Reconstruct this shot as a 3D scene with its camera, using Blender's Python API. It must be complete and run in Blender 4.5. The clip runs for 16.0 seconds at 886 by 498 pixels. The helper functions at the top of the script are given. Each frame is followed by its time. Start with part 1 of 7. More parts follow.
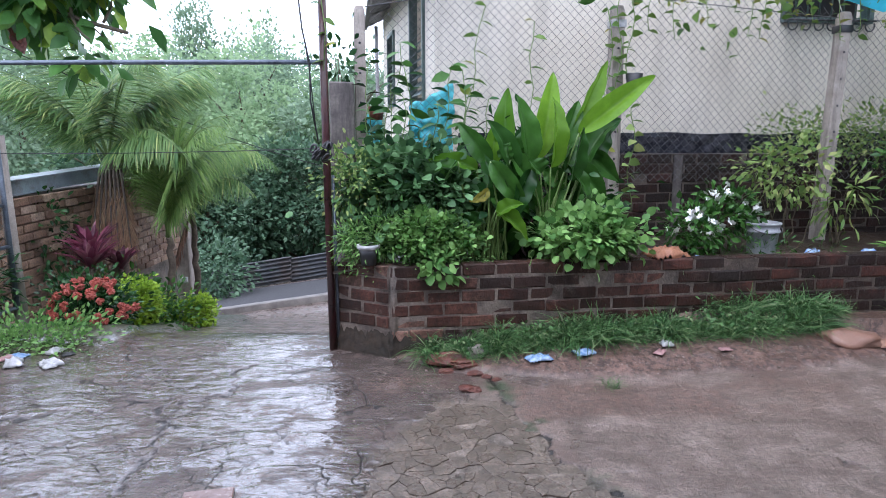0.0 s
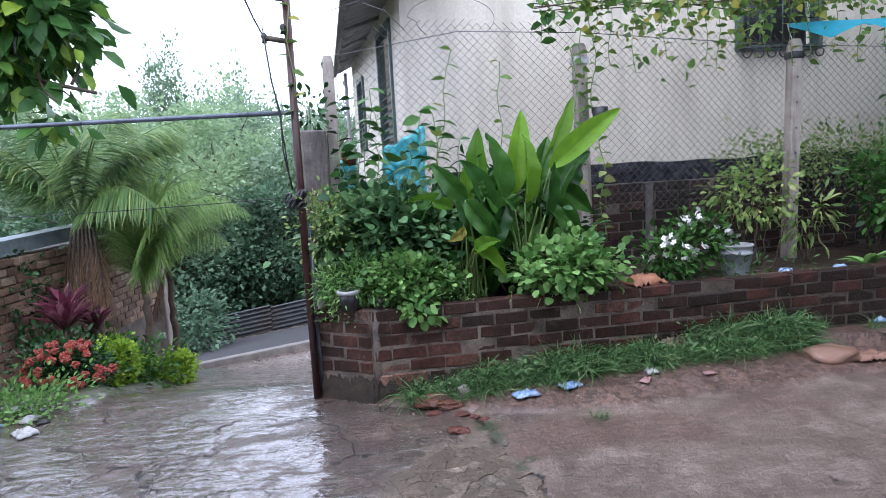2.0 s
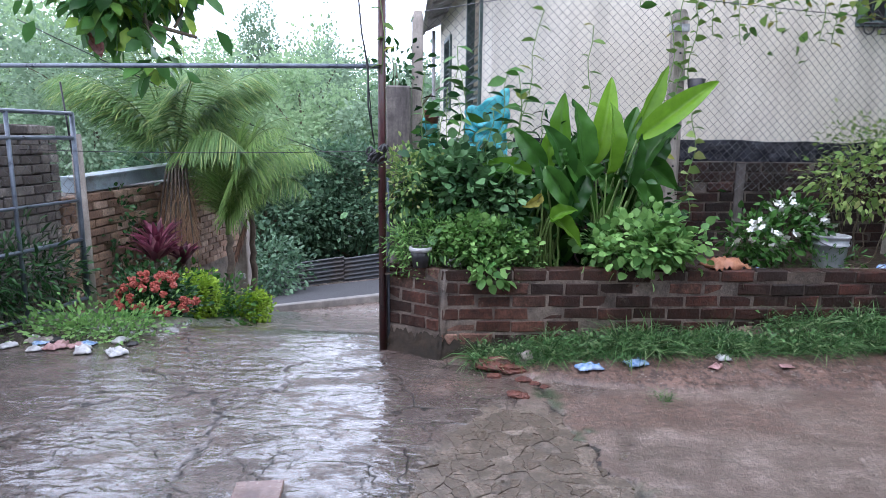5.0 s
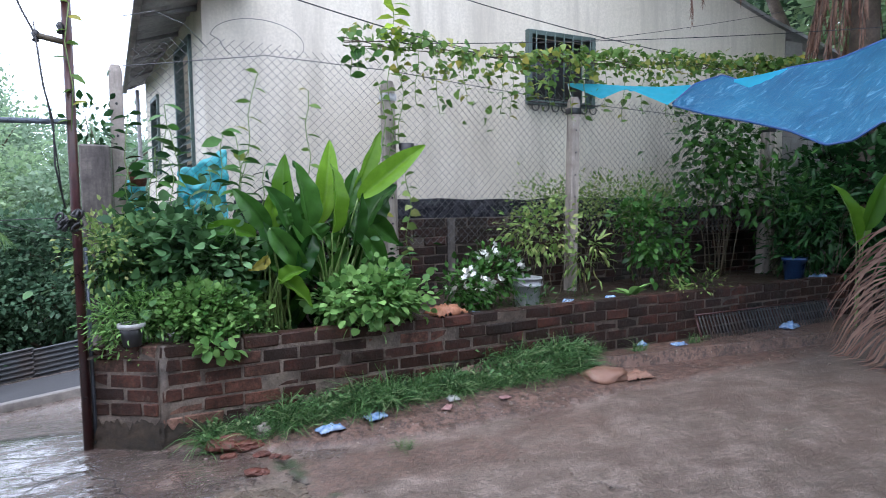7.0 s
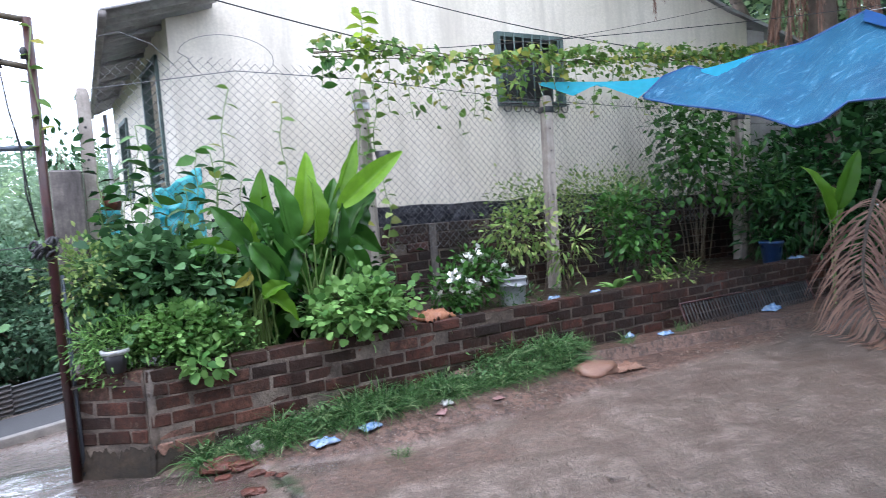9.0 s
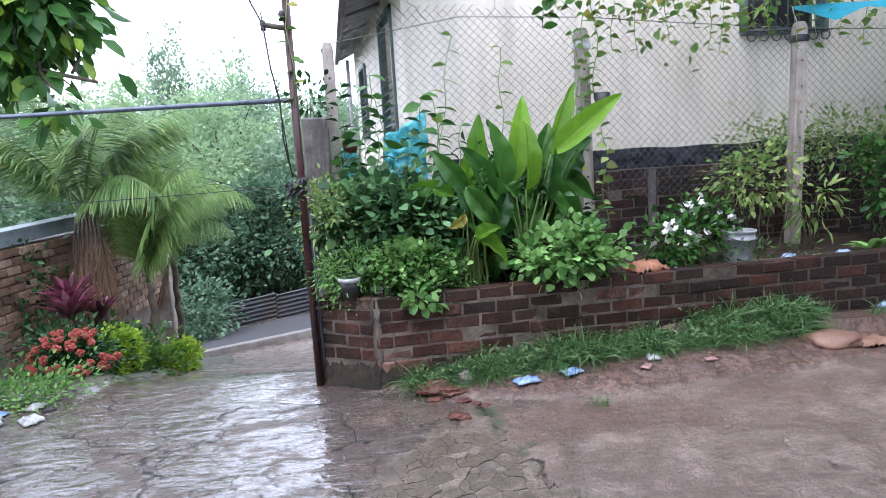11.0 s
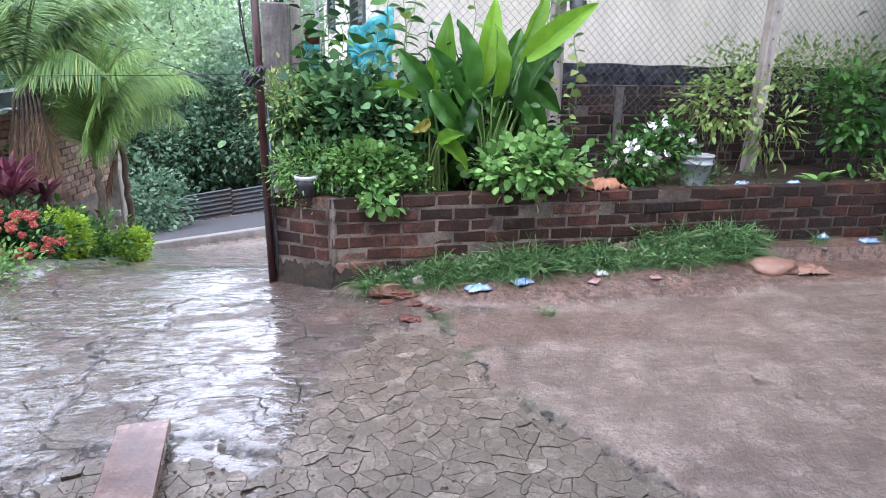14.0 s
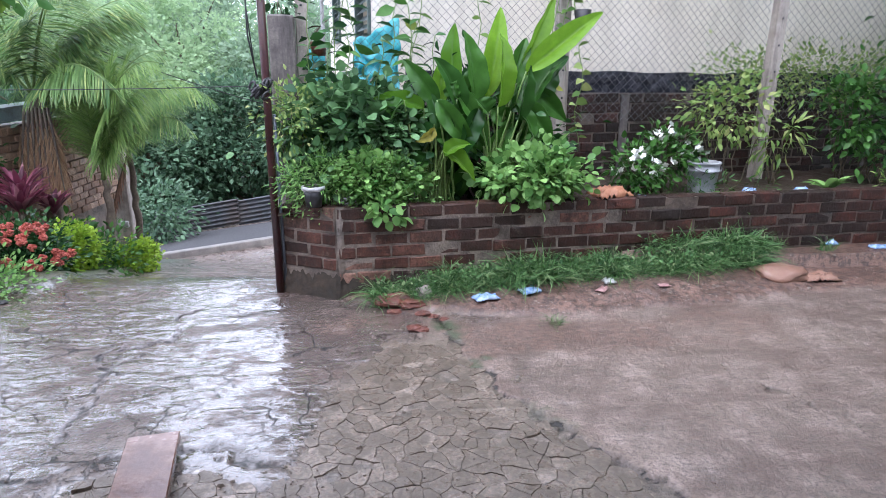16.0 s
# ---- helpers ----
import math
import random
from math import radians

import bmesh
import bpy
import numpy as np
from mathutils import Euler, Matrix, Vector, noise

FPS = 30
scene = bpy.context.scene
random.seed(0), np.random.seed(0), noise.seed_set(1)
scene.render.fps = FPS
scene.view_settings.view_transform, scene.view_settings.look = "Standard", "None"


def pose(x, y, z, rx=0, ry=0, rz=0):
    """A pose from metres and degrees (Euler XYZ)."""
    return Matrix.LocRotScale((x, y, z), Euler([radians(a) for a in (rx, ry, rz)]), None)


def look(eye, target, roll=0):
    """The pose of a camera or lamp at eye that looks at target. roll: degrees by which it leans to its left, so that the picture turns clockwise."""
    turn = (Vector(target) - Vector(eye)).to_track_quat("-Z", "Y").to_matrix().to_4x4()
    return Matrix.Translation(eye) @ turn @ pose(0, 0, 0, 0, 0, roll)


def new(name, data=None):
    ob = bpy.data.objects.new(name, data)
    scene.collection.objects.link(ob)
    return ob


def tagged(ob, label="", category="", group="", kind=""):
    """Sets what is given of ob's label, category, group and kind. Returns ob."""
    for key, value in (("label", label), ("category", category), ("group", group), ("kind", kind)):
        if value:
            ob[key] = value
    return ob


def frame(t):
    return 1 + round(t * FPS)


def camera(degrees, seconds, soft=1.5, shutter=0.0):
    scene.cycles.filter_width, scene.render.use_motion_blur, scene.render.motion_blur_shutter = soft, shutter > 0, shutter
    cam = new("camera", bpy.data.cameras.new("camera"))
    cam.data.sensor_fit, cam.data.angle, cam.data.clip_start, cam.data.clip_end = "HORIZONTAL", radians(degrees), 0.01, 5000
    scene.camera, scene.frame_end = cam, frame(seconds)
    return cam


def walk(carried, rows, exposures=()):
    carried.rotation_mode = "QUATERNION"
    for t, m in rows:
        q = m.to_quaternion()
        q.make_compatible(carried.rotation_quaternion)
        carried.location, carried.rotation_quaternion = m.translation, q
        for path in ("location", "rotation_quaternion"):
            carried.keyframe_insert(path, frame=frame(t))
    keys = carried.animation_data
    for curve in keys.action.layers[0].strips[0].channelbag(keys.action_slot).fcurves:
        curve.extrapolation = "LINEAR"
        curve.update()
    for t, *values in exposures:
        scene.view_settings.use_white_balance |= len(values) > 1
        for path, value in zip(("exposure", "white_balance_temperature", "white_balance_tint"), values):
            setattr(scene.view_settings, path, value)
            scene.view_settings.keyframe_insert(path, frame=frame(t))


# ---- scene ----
cam = camera(70.8, 16.0, soft=0.3, shutter=0.15)
PATH = [
    (0, (-0.008, 0.021, 1.503), (-0.004, 1.987, 1.136), 0.0),
    (0.5, (-0.004, 0.027, 1.512), (0.04, 1.979, 1.077), -0.0),
    (1, (-0.006, 0.028, 1.521), (0.03, 1.991, 1.138), -0.5),
    (1.5, (0.0, 0.028, 1.524), (0.072, 2.013, 1.29), -4.2),
    (2, (-0.002, 0.016, 1.521), (0.07, 1.999, 1.272), -3.1),
    (2.5, (-0.01, 0.029, 1.521), (0.057, 2.018, 1.327), -2.9),
    (3, (-0.014, 0.029, 1.507), (-0.043, 2.003, 1.186), -1.2),
    (3.2, (-0.017, 0.033, 1.506), (-0.126, 2.0, 1.16), 1.4),
    (5.3, (-0.01, 0.012, 1.504), (-0.172, 1.973, 1.148), 0.7),
    (5.5, (-0.009, 0.013, 1.506), (-0.126, 1.979, 1.157), 0.9),
    (6, (-0.001, 0.017, 1.517), (0.081, 2.004, 1.303), -0.3),
    (6.5, (-0.014, 0.055, 1.471), (0.491, 1.982, 1.29), -0.3),
    (7, (0.004, 0.047, 1.472), (0.681, 1.923, 1.321), -0.5),
    (7.5, (-0.003, 0.065, 1.441), (0.932, 1.833, 1.406), 1.1),
    (8, (0.017, 0.085, 1.436), (1.064, 1.786, 1.333), -0.4),
    (8.5, (-0.009, 0.08, 1.423), (0.982, 1.815, 1.327), -1.7),
    (9, (-0.019, 0.067, 1.445), (0.72, 1.921, 1.317), -4.1),
    (9.2, (-0.013, 0.052, 1.452), (0.578, 1.962, 1.4), -3.8),
    (11.3, (0.031, 0.015, 1.52), (0.056, 1.989, 1.196), -2.9),
    (11.5, (0.034, 0.016, 1.515), (0.036, 1.987, 1.176), -2.2),
    (12, (0.043, 0.019, 1.508), (-0.011, 1.977, 1.104), -0.9),
    (12.5, (0.036, 0.022, 1.5), (0.011, 1.946, 0.954), -0.6),
    (13, (0.037, 0.029, 1.499), (0.082, 1.952, 0.951), -0.3),
    (13.5, (0.037, 0.028, 1.496), (0.103, 1.947, 0.937), 0.4),
    (14, (0.042, 0.032, 1.492), (0.212, 1.94, 0.917), 1.0),
    (14.5, (0.041, 0.044, 1.499), (0.239, 1.946, 0.913), 1.7),
    (15, (0.029, 0.007, 1.491), (0.187, 1.93, 0.965), 1.0),
    (15.5, (0.035, 0.033, 1.5), (0.203, 1.951, 0.957), 0.1),
    (16, (0.035, 0.032, 1.502), (0.186, 1.949, 0.951), 0.4),
]
walk(cam, [(t, look(eye, target, roll)) for t, eye, target, roll in PATH], exposures=[(0, 0.16, 6090, 20), (1.0, 0.28, 6090, 20), (1.5, 0.04, 6090, 20), (3.0, 0.14, 6090, 20), (5.5, 0.2, 6090, 20), (6.0, 0.2, 6090, 20), (6.5, -0.08, 6090, 19), (7.2, 0.2, 6110, 17), (7.5, 0.32, 6110, 17), (8.0, 0.36, 6110, 17), (8.5, 0.44, 6110, 17), (9.2, 0.42, 6110, 17), (11.5, 0.36, 6200, 20), (12.0, 0.74, 6200, 21), (12.5, 0.92, 6200, 21), (13.2, 0.9, 6200, 20), (14.5, 0.61, 6200, 20), (16.0, 0.56, 6200, 20)])

# ---- world, sun, exposure: a bright overcast rainy sky ----
scene.view_settings.exposure = 0.0
world = bpy.data.worlds.new("overcast_sky")
scene.world = world
world.use_nodes = True
wn, wl = world.node_tree.nodes, world.node_tree.links
wn.clear()
sky = wn.new("ShaderNodeTexSky")
sky.sky_type, sky.sun_disc = "NISHITA", False
sky.sun_elevation, sky.sun_rotation = radians(68), radians(210)
sky.dust_density, sky.air_density = 4.0, 1.0
bg_sky, bg_cloud = wn.new("ShaderNodeBackground"), wn.new("ShaderNodeBackground")
bg_sky.inputs["Strength"].default_value = 0.05
bg_cloud.inputs["Color"].default_value = (0.84, 0.94, 1.08, 1)
bg_cloud.inputs["Strength"].default_value = 2.75
add, wout = wn.new("ShaderNodeAddShader"), wn.new("ShaderNodeOutputWorld")
wl.new(sky.outputs[0], bg_sky.inputs["Color"])
wl.new(bg_sky.outputs[0], add.inputs[0])
wl.new(bg_cloud.outputs[0], add.inputs[1])
wl.new(add.outputs[0], wout.inputs["Surface"])
sun = new("sun", bpy.data.lights.new("sun", "SUN"))
sun.data.energy, sun.data.angle, sun.data.color = 0.7, radians(25), (1.0, 0.97, 0.92)
sun.matrix_world = look((-2, -3.5, 10), (0, 0, 0))

# ---- materials ----
def nodes(name):
    m = bpy.data.materials.new(name)
    m.use_nodes = True
    nt = m.node_tree
    return m, nt, nt.nodes["Principled BSDF"]


def texnoise(nt, scale, detail=5.0, rough=0.6, stretch=None, distort=0.0):
    co = nt.nodes.new("ShaderNodeNewGeometry")
    tex = nt.nodes.new("ShaderNodeTexNoise")
    tex.inputs["Scale"].default_value, tex.inputs["Detail"].default_value = scale, detail
    tex.inputs["Roughness"].default_value, tex.inputs["Distortion"].default_value = rough, distort
    src = co.outputs["Position"]
    if stretch:
        mp = nt.nodes.new("ShaderNodeMapping")
        mp.inputs["Scale"].default_value = stretch[:3]
        if len(stretch) > 3:
            mp.inputs["Rotation"].default_value = (0, 0, radians(stretch[3]))
        nt.links.new(src, mp.inputs["Vector"])
        src = mp.outputs["Vector"]
    nt.links.new(src, tex.inputs["Vector"])
    return tex.outputs["Fac"]


def ramp(nt, fac, stops):
    r = nt.nodes.new("ShaderNodeValToRGB")
    el = r.color_ramp.elements
    while len(el) < len(stops):
        el.new(0.5)
    for e, (p, c) in zip(el, stops):
        e.position, e.color = p, (*((c, c, c) if isinstance(c, (int, float)) else c), 1)
    nt.links.new(fac, r.inputs["Fac"])
    return r.outputs["Color"]


def mix(nt, fac, a, b, mode="MIX"):
    x = nt.nodes.new("ShaderNodeMix")
    x.data_type, x.blend_type = "RGBA", mode
    for sock, val in ((x.inputs[0], fac), (x.inputs[6], a), (x.inputs[7], b)):
        if isinstance(val, bpy.types.NodeSocket):
            nt.links.new(val, sock)
        elif isinstance(val, (int, float)):
            sock.default_value = val
        else:
            sock.default_value = (*val, 1)
    return x.outputs[2]


def calc(nt, op, a, b=0.0, clamp=False):
    x = nt.nodes.new("ShaderNodeMath")
    x.operation, x.use_clamp = op, clamp
    for sock, val in zip(x.inputs, (a, b)):
        if isinstance(val, bpy.types.NodeSocket):
            nt.links.new(val, sock)
        else:
            sock.default_value = val
    return x.outputs[0]


def bump(nt, bsdf, fac, strength, dist, prior=None, socket="Normal"):
    b = nt.nodes.new("ShaderNodeBump")
    b.inputs["Strength"].default_value, b.inputs["Distance"].default_value = strength, dist
    nt.links.new(fac, b.inputs["Height"])
    if prior:
        nt.links.new(prior, b.inputs["Normal"])
    nt.links.new(b.outputs["Normal"], bsdf.inputs[socket])
    return b.outputs["Normal"]


def surface(name, dark, light, scale=6.0, rough=(0.4, 0.7), grain=60.0, relief=0.3, depth=0.004, metal=0.0, stain=None, stain_scale=1.2, streak=False):
    """A weathered surface: two-scale colour, stains, uneven gloss and fine relief."""
    m, nt, b = nodes(name)
    big = texnoise(nt, scale, 6)
    fine = texnoise(nt, grain, 4)
    col = ramp(nt, big, [(0.3, dark), (0.7, light)])
    col = mix(nt, ramp(nt, fine, [(0.35, 0.0), (0.7, 0.35)]), col, tuple(c * 0.55 for c in dark))
    if stain:
        s = texnoise(nt, stain_scale, 7, 0.7, (6, 6, 0.7) if streak else None)
        col = mix(nt, ramp(nt, s, [(0.48, 0.0), (0.68, 0.85)]), col, stain)
    nt.links.new(col, b.inputs["Base Color"])
    nt.links.new(ramp(nt, big, [(0.3, rough[0]), (0.7, rough[1])]), b.inputs["Roughness"])
    b.inputs["Metallic"].default_value = metal
    bump(nt, b, fine, relief, depth, bump(nt, b, big, relief * 0.7, depth * 3))
    return m


def leafy(name, dark, light, rough=0.35, glow=0.3, tip=None):
    """Leaves: hue varies from leaf to leaf, wet gloss, some light through the blade."""
    m, nt, b = nodes(name)
    geo = nt.nodes.new("ShaderNodeNewGeometry")
    stops = [(0.0, dark), (0.75, light)]
    if tip:
        stops.append((0.96, tip))
    info = nt.nodes.new("ShaderNodeObjectInfo")
    mixed = calc(nt, "FRACT", calc(nt, "ADD", geo.outputs["Random Per Island"], info.outputs["Random"]))
    col = ramp(nt, mixed, stops)
    col = mix(nt, ramp(nt, texnoise(nt, 14, 3), [(0.3, 0.0), (0.8, 0.5)]), col, tuple(c * 0.6 for c in dark))
    nt.links.new(col, b.inputs["Base Color"])
    b.inputs["Roughness"].default_value = rough
    b.inputs["Specular IOR Level"].default_value = 0.22
    tr = nt.nodes.new("ShaderNodeBsdfTranslucent")
    nt.links.new(mix(nt, 0.5, col, light), tr.inputs["Color"])
    ms = nt.nodes.new("ShaderNodeMixShader")
    ms.inputs[0].default_value = glow
    nt.links.new(b.outputs[0], ms.inputs[1])
    nt.links.new(tr.outputs[0], ms.inputs[2])
    nt.links.new(ms.outputs[0], nt.nodes["Material Output"].inputs["Surface"])
    return m


def brick_material(name, palette, dirt=(0.014, 0.011, 0.009), dirt_amount=0.75, cement=(0.34, 0.27, 0.225)):
    """Wet brick: colour from brick to brick, black damp, smeared cement and a rough face."""
    m, nt, b = nodes(name)
    info = nt.nodes.new("ShaderNodeObjectInfo")
    col = ramp(nt, info.outputs["Random"], palette)
    fine, big = texnoise(nt, 55, 5), texnoise(nt, 2.1, 7, 0.75)
    col = mix(nt, ramp(nt, texnoise(nt, 13, 6, 0.7), [(0.40, 0.0), (0.66, 0.6)]), col, tuple(0.5 * c for c in palette[1][1]))
    col = mix(nt, ramp(nt, texnoise(nt, 5.5, 7, 0.75), [(0.57, 0.0), (0.68, 0.5)]), col, cement)
    col = mix(nt, ramp(nt, big, [(0.43, 0.0), (0.55, dirt_amount)]), col, dirt)
    col = mix(nt, ramp(nt, fine, [(0.3, 0.6), (0.55, 0.0)]), col, (0.03, 0.02, 0.016))
    nt.links.new(col, b.inputs["Base Color"])
    nt.links.new(ramp(nt, fine, [(0.3, 0.42), (0.7, 0.72)]), b.inputs["Roughness"])
    b.inputs["Specular IOR Level"].default_value = 0.3
    bump(nt, b, fine, 0.7, 0.007, bump(nt, b, texnoise(nt, 16, 5), 0.7, 0.016))
    return m


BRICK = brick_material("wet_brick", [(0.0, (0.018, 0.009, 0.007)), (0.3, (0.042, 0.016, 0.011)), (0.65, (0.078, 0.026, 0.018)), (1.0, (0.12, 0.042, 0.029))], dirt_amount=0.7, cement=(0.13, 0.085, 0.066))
# same brick in a darker palette, for the retaining wall
BRICK_DARK = brick_material("dark_brick", [(0.0, (0.010, 0.006, 0.005)), (0.3, (0.024, 0.010, 0.008)), (0.65, (0.050, 0.018, 0.013)), (1.0, (0.085, 0.030, 0.021))], dirt_amount=0.8, cement=(0.07, 0.045, 0.036))
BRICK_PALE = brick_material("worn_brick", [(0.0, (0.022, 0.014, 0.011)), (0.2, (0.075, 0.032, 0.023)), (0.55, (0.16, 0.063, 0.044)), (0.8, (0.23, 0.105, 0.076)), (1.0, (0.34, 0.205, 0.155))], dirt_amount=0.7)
BRICK_OLD = brick_material("old_brick", [(0.0, (0.22, 0.13, 0.09)), (0.5, (0.42, 0.26, 0.175)), (1.0, (0.55, 0.40, 0.30))], dirt_amount=0.4)
BRICK_GREY = brick_material("greyed_brick", [(0.0, (0.14, 0.12, 0.11)), (0.5, (0.27, 0.235, 0.21)), (1.0, (0.42, 0.38, 0.345))], dirt_amount=0.5)
MORTAR = surface("wet_mortar", (0.055, 0.044, 0.036), (0.31, 0.25, 0.205), 7, (0.4, 0.7), 60, 0.8, 0.010, stain=(0.028, 0.022, 0.018), stain_scale=2.2)
MORTAR_DARK = surface("dark_mortar", (0.03, 0.023, 0.018), (0.19, 0.145, 0.115), 6, (0.35, 0.6), 60, 0.8, 0.010, stain=(0.012, 0.010, 0.008), stain_scale=2.0)
PLINTH = surface("mossy_render", (0.011, 0.009, 0.006), (0.085, 0.060, 0.042), 9, (0.65, 0.9), 60, 0.6, 0.006, stain=(0.014, 0.016, 0.010), stain_scale=2.6)
POST = surface("weathered_concrete_post", (0.25, 0.21, 0.18), (0.45, 0.40, 0.35), 7, (0.5, 0.8), 80, 0.4, 0.003, stain=(0.10, 0.085, 0.07), stain_scale=2.5, streak=True)
PILLAR = surface("dark_streaked_concrete", (0.07, 0.06, 0.056), (0.25, 0.215, 0.195), 8, (0.5, 0.8), 60, 0.5, 0.004, stain=(0.035, 0.03, 0.03), stain_scale=1.6, streak=True)
WHITE_WALL = surface("cream_plaster", (0.62, 0.562, 0.462), (0.73, 0.68, 0.585), 0.9, (0.6, 0.85), 40, 0.15, 0.002, stain=(0.46, 0.42, 0.35), stain_scale=0.6, streak=True)
BLOCK = surface("grey_block", (0.28, 0.26, 0.25), (0.42, 0.40, 0.38), 4, (0.6, 0.9), 60, 0.5, 0.004)
ROOF = surface("old_fibre_cement", (0.26, 0.26, 0.265), (0.46, 0.46, 0.46), 3, (0.5, 0.8), 40, 0.4, 0.004, stain=(0.06, 0.05, 0.045))
RUST = surface("dark_red_paint", (0.022, 0.007, 0.009), (0.075, 0.017, 0.018), 12, (0.25, 0.5), 90, 0.3, 0.002, stain=(0.05, 0.02, 0.012), stain_scale=8)
PIPE = surface("grey_painted_pipe", (0.07, 0.085, 0.11), (0.19, 0.225, 0.27), 9, (0.25, 0.5), 80, 0.2, 0.001, metal=0.4)
BEAM = surface("blue_grey_steel_beam", (0.20, 0.26, 0.30), (0.36, 0.43, 0.47), 4, (0.3, 0.55), 60, 0.2, 0.002, metal=0.2, stain=(0.13, 0.10, 0.08), stain_scale=3)
WIRE = surface("galvanised_wire", (0.07, 0.07, 0.075), (0.21, 0.21, 0.22), 12, (0.35, 0.6), 90, 0.1, 0.001, metal=0.35)
CABLE = surface("black_cable", (0.015, 0.015, 0.017), (0.04, 0.04, 0.045), 20, (0.35, 0.55), 90, 0.1, 0.001)
FRAME_GREEN = surface("dark_green_window_paint", (0.04, 0.07, 0.065), (0.10, 0.15, 0.14), 8, (0.3, 0.55), 80, 0.2, 0.001)
SOIL = surface("wet_soil", (0.02, 0.013, 0.009), (0.06, 0.037, 0.024), 9, (0.35, 0.7), 50, 0.9, 0.01)
PLASTIC_BLACK = surface("black_plastic_sheet", (0.02, 0.022, 0.03), (0.06, 0.06, 0.075), 14, (0.18, 0.35), 40, 0.5, 0.01)
PLASTIC_CYAN = surface("cyan_plastic_sheet", (0.03, 0.42, 0.50), (0.14, 0.62, 0.66), 9, (0.25, 0.4), 40, 0.4, 0.008)
BARK = surface("palm_bark", (0.07, 0.05, 0.04), (0.20, 0.155, 0.12), 8, (0.6, 0.9), 50, 0.8, 0.01)
STEM = surface("green_stem", (0.09, 0.17, 0.04), (0.22, 0.32, 0.10), 10, (0.35, 0.55), 60, 0.2, 0.002)
TWIG = surface("brown_twig", (0.05, 0.04, 0.025), (0.13, 0.10, 0.06), 10, (0.5, 0.8), 60, 0.4, 0.002)
WOOD_WET = surface("wet_brown_plank", (0.09, 0.045, 0.035), (0.21, 0.12, 0.09), 5, (0.12, 0.35), 60, 0.3, 0.003, stain=(0.30, 0.22, 0.2), stain_scale=2.5)
ASPHALT = surface("wet_asphalt", (0.022, 0.022, 0.025), (0.05, 0.049, 0.051), 4, (0.8, 0.95), 120, 0.5, 0.004)
KERB = surface("pale_concrete_kerb", (0.11, 0.098, 0.09), (0.27, 0.245, 0.222), 6, (0.4, 0.7), 60, 0.4, 0.004)
ZINC = surface("rusty_corrugated_sheet", (0.035, 0.04, 0.046), (0.085, 0.095, 0.105), 3, (0.5, 0.75), 60, 0.2, 0.002, metal=0.1, stain=(0.07, 0.05, 0.04))
BUCKET = surface("grey_plastic", (0.30, 0.32, 0.34), (0.45, 0.47, 0.49), 6, (0.3, 0.5), 70, 0.1, 0.001, stain=(0.22, 0.21, 0.2))
CLAY = surface("red_clay", (0.075, 0.022, 0.015), (0.22, 0.072, 0.046), 14, (0.3, 0.6), 60, 0.8, 0.008, stain=(0.05, 0.02, 0.014), stain_scale=9)
CLAY_PALE = surface("orange_clay_sheet", (0.24, 0.095, 0.05), (0.46, 0.21, 0.12), 9, (0.35, 0.6), 60, 0.6, 0.006)
STONE = surface("grey_rubble_stone", (0.17, 0.15, 0.13), (0.38, 0.34, 0.30), 10, (0.3, 0.6), 70, 0.6, 0.004)
GRIT = surface("brown_grit", (0.08, 0.062, 0.05), (0.26, 0.21, 0.172), 30, (0.35, 0.6), 90, 0.5, 0.003)
SACK = surface("wet_brown_sack", (0.22, 0.12, 0.085), (0.40, 0.25, 0.185), 5, (0.3, 0.55), 90, 0.6, 0.004, stain=(0.2, 0.09, 0.06))
BLUE_BAG = surface("blue_plastic_wrapper", (0.04, 0.17, 0.45), (0.55, 0.68, 0.80), 30, (0.12, 0.3), 60, 0.4, 0.006)
WHITE_BAG = surface("white_plastic_scrap", (0.32, 0.33, 0.34), (0.62, 0.62, 0.62), 16, (0.2, 0.45), 60, 0.4, 0.005)
PINK_BAG = surface("dull_pink_scrap", (0.30, 0.16, 0.16), (0.45, 0.28, 0.27), 16, (0.3, 0.5), 60, 0.4, 0.005)
BLUE_POT = surface("blue_pot_plastic", (0.02, 0.06, 0.16), (0.05, 0.12, 0.30), 8, (0.25, 0.4), 60, 0.1, 0.001)
PETAL = surface("white_petal", (0.72, 0.74, 0.70), (0.82, 0.82, 0.80), 30, (0.4, 0.6), 90, 0.1, 0.001)
RED_PETAL = surface("orange_red_petal", (0.24, 0.035, 0.028), (0.52, 0.13, 0.085), 60, (0.4, 0.6), 90, 0.4, 0.004)
FAR_WALL = surface("brown_far_wall", (0.30, 0.16, 0.08), (0.42, 0.24, 0.13), 3, (0.6, 0.9), 40, 0.2, 0.002)

# two tones of one leaf: bright for lit blades, dark for shaded ones
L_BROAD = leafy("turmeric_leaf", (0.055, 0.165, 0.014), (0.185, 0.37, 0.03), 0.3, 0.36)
L_BROAD_SHADED = leafy("shaded_turmeric_leaf", (0.014, 0.060, 0.012), (0.055, 0.16, 0.026), 0.28, 0.14)
L_YELLOW = leafy("yellowing_leaf", (0.32, 0.30, 0.05), (0.45, 0.38, 0.08), 0.4, 0.4)
L_SHRUB = leafy("round_shrub_leaf", (0.018, 0.064, 0.026), (0.145, 0.295, 0.12), 0.38, 0.18)
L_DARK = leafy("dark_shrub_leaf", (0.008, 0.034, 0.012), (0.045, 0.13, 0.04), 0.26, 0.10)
L_FRESH = leafy("fresh_herb_leaf", (0.055, 0.175, 0.042), (0.28, 0.50, 0.155), 0.42, 0.27)
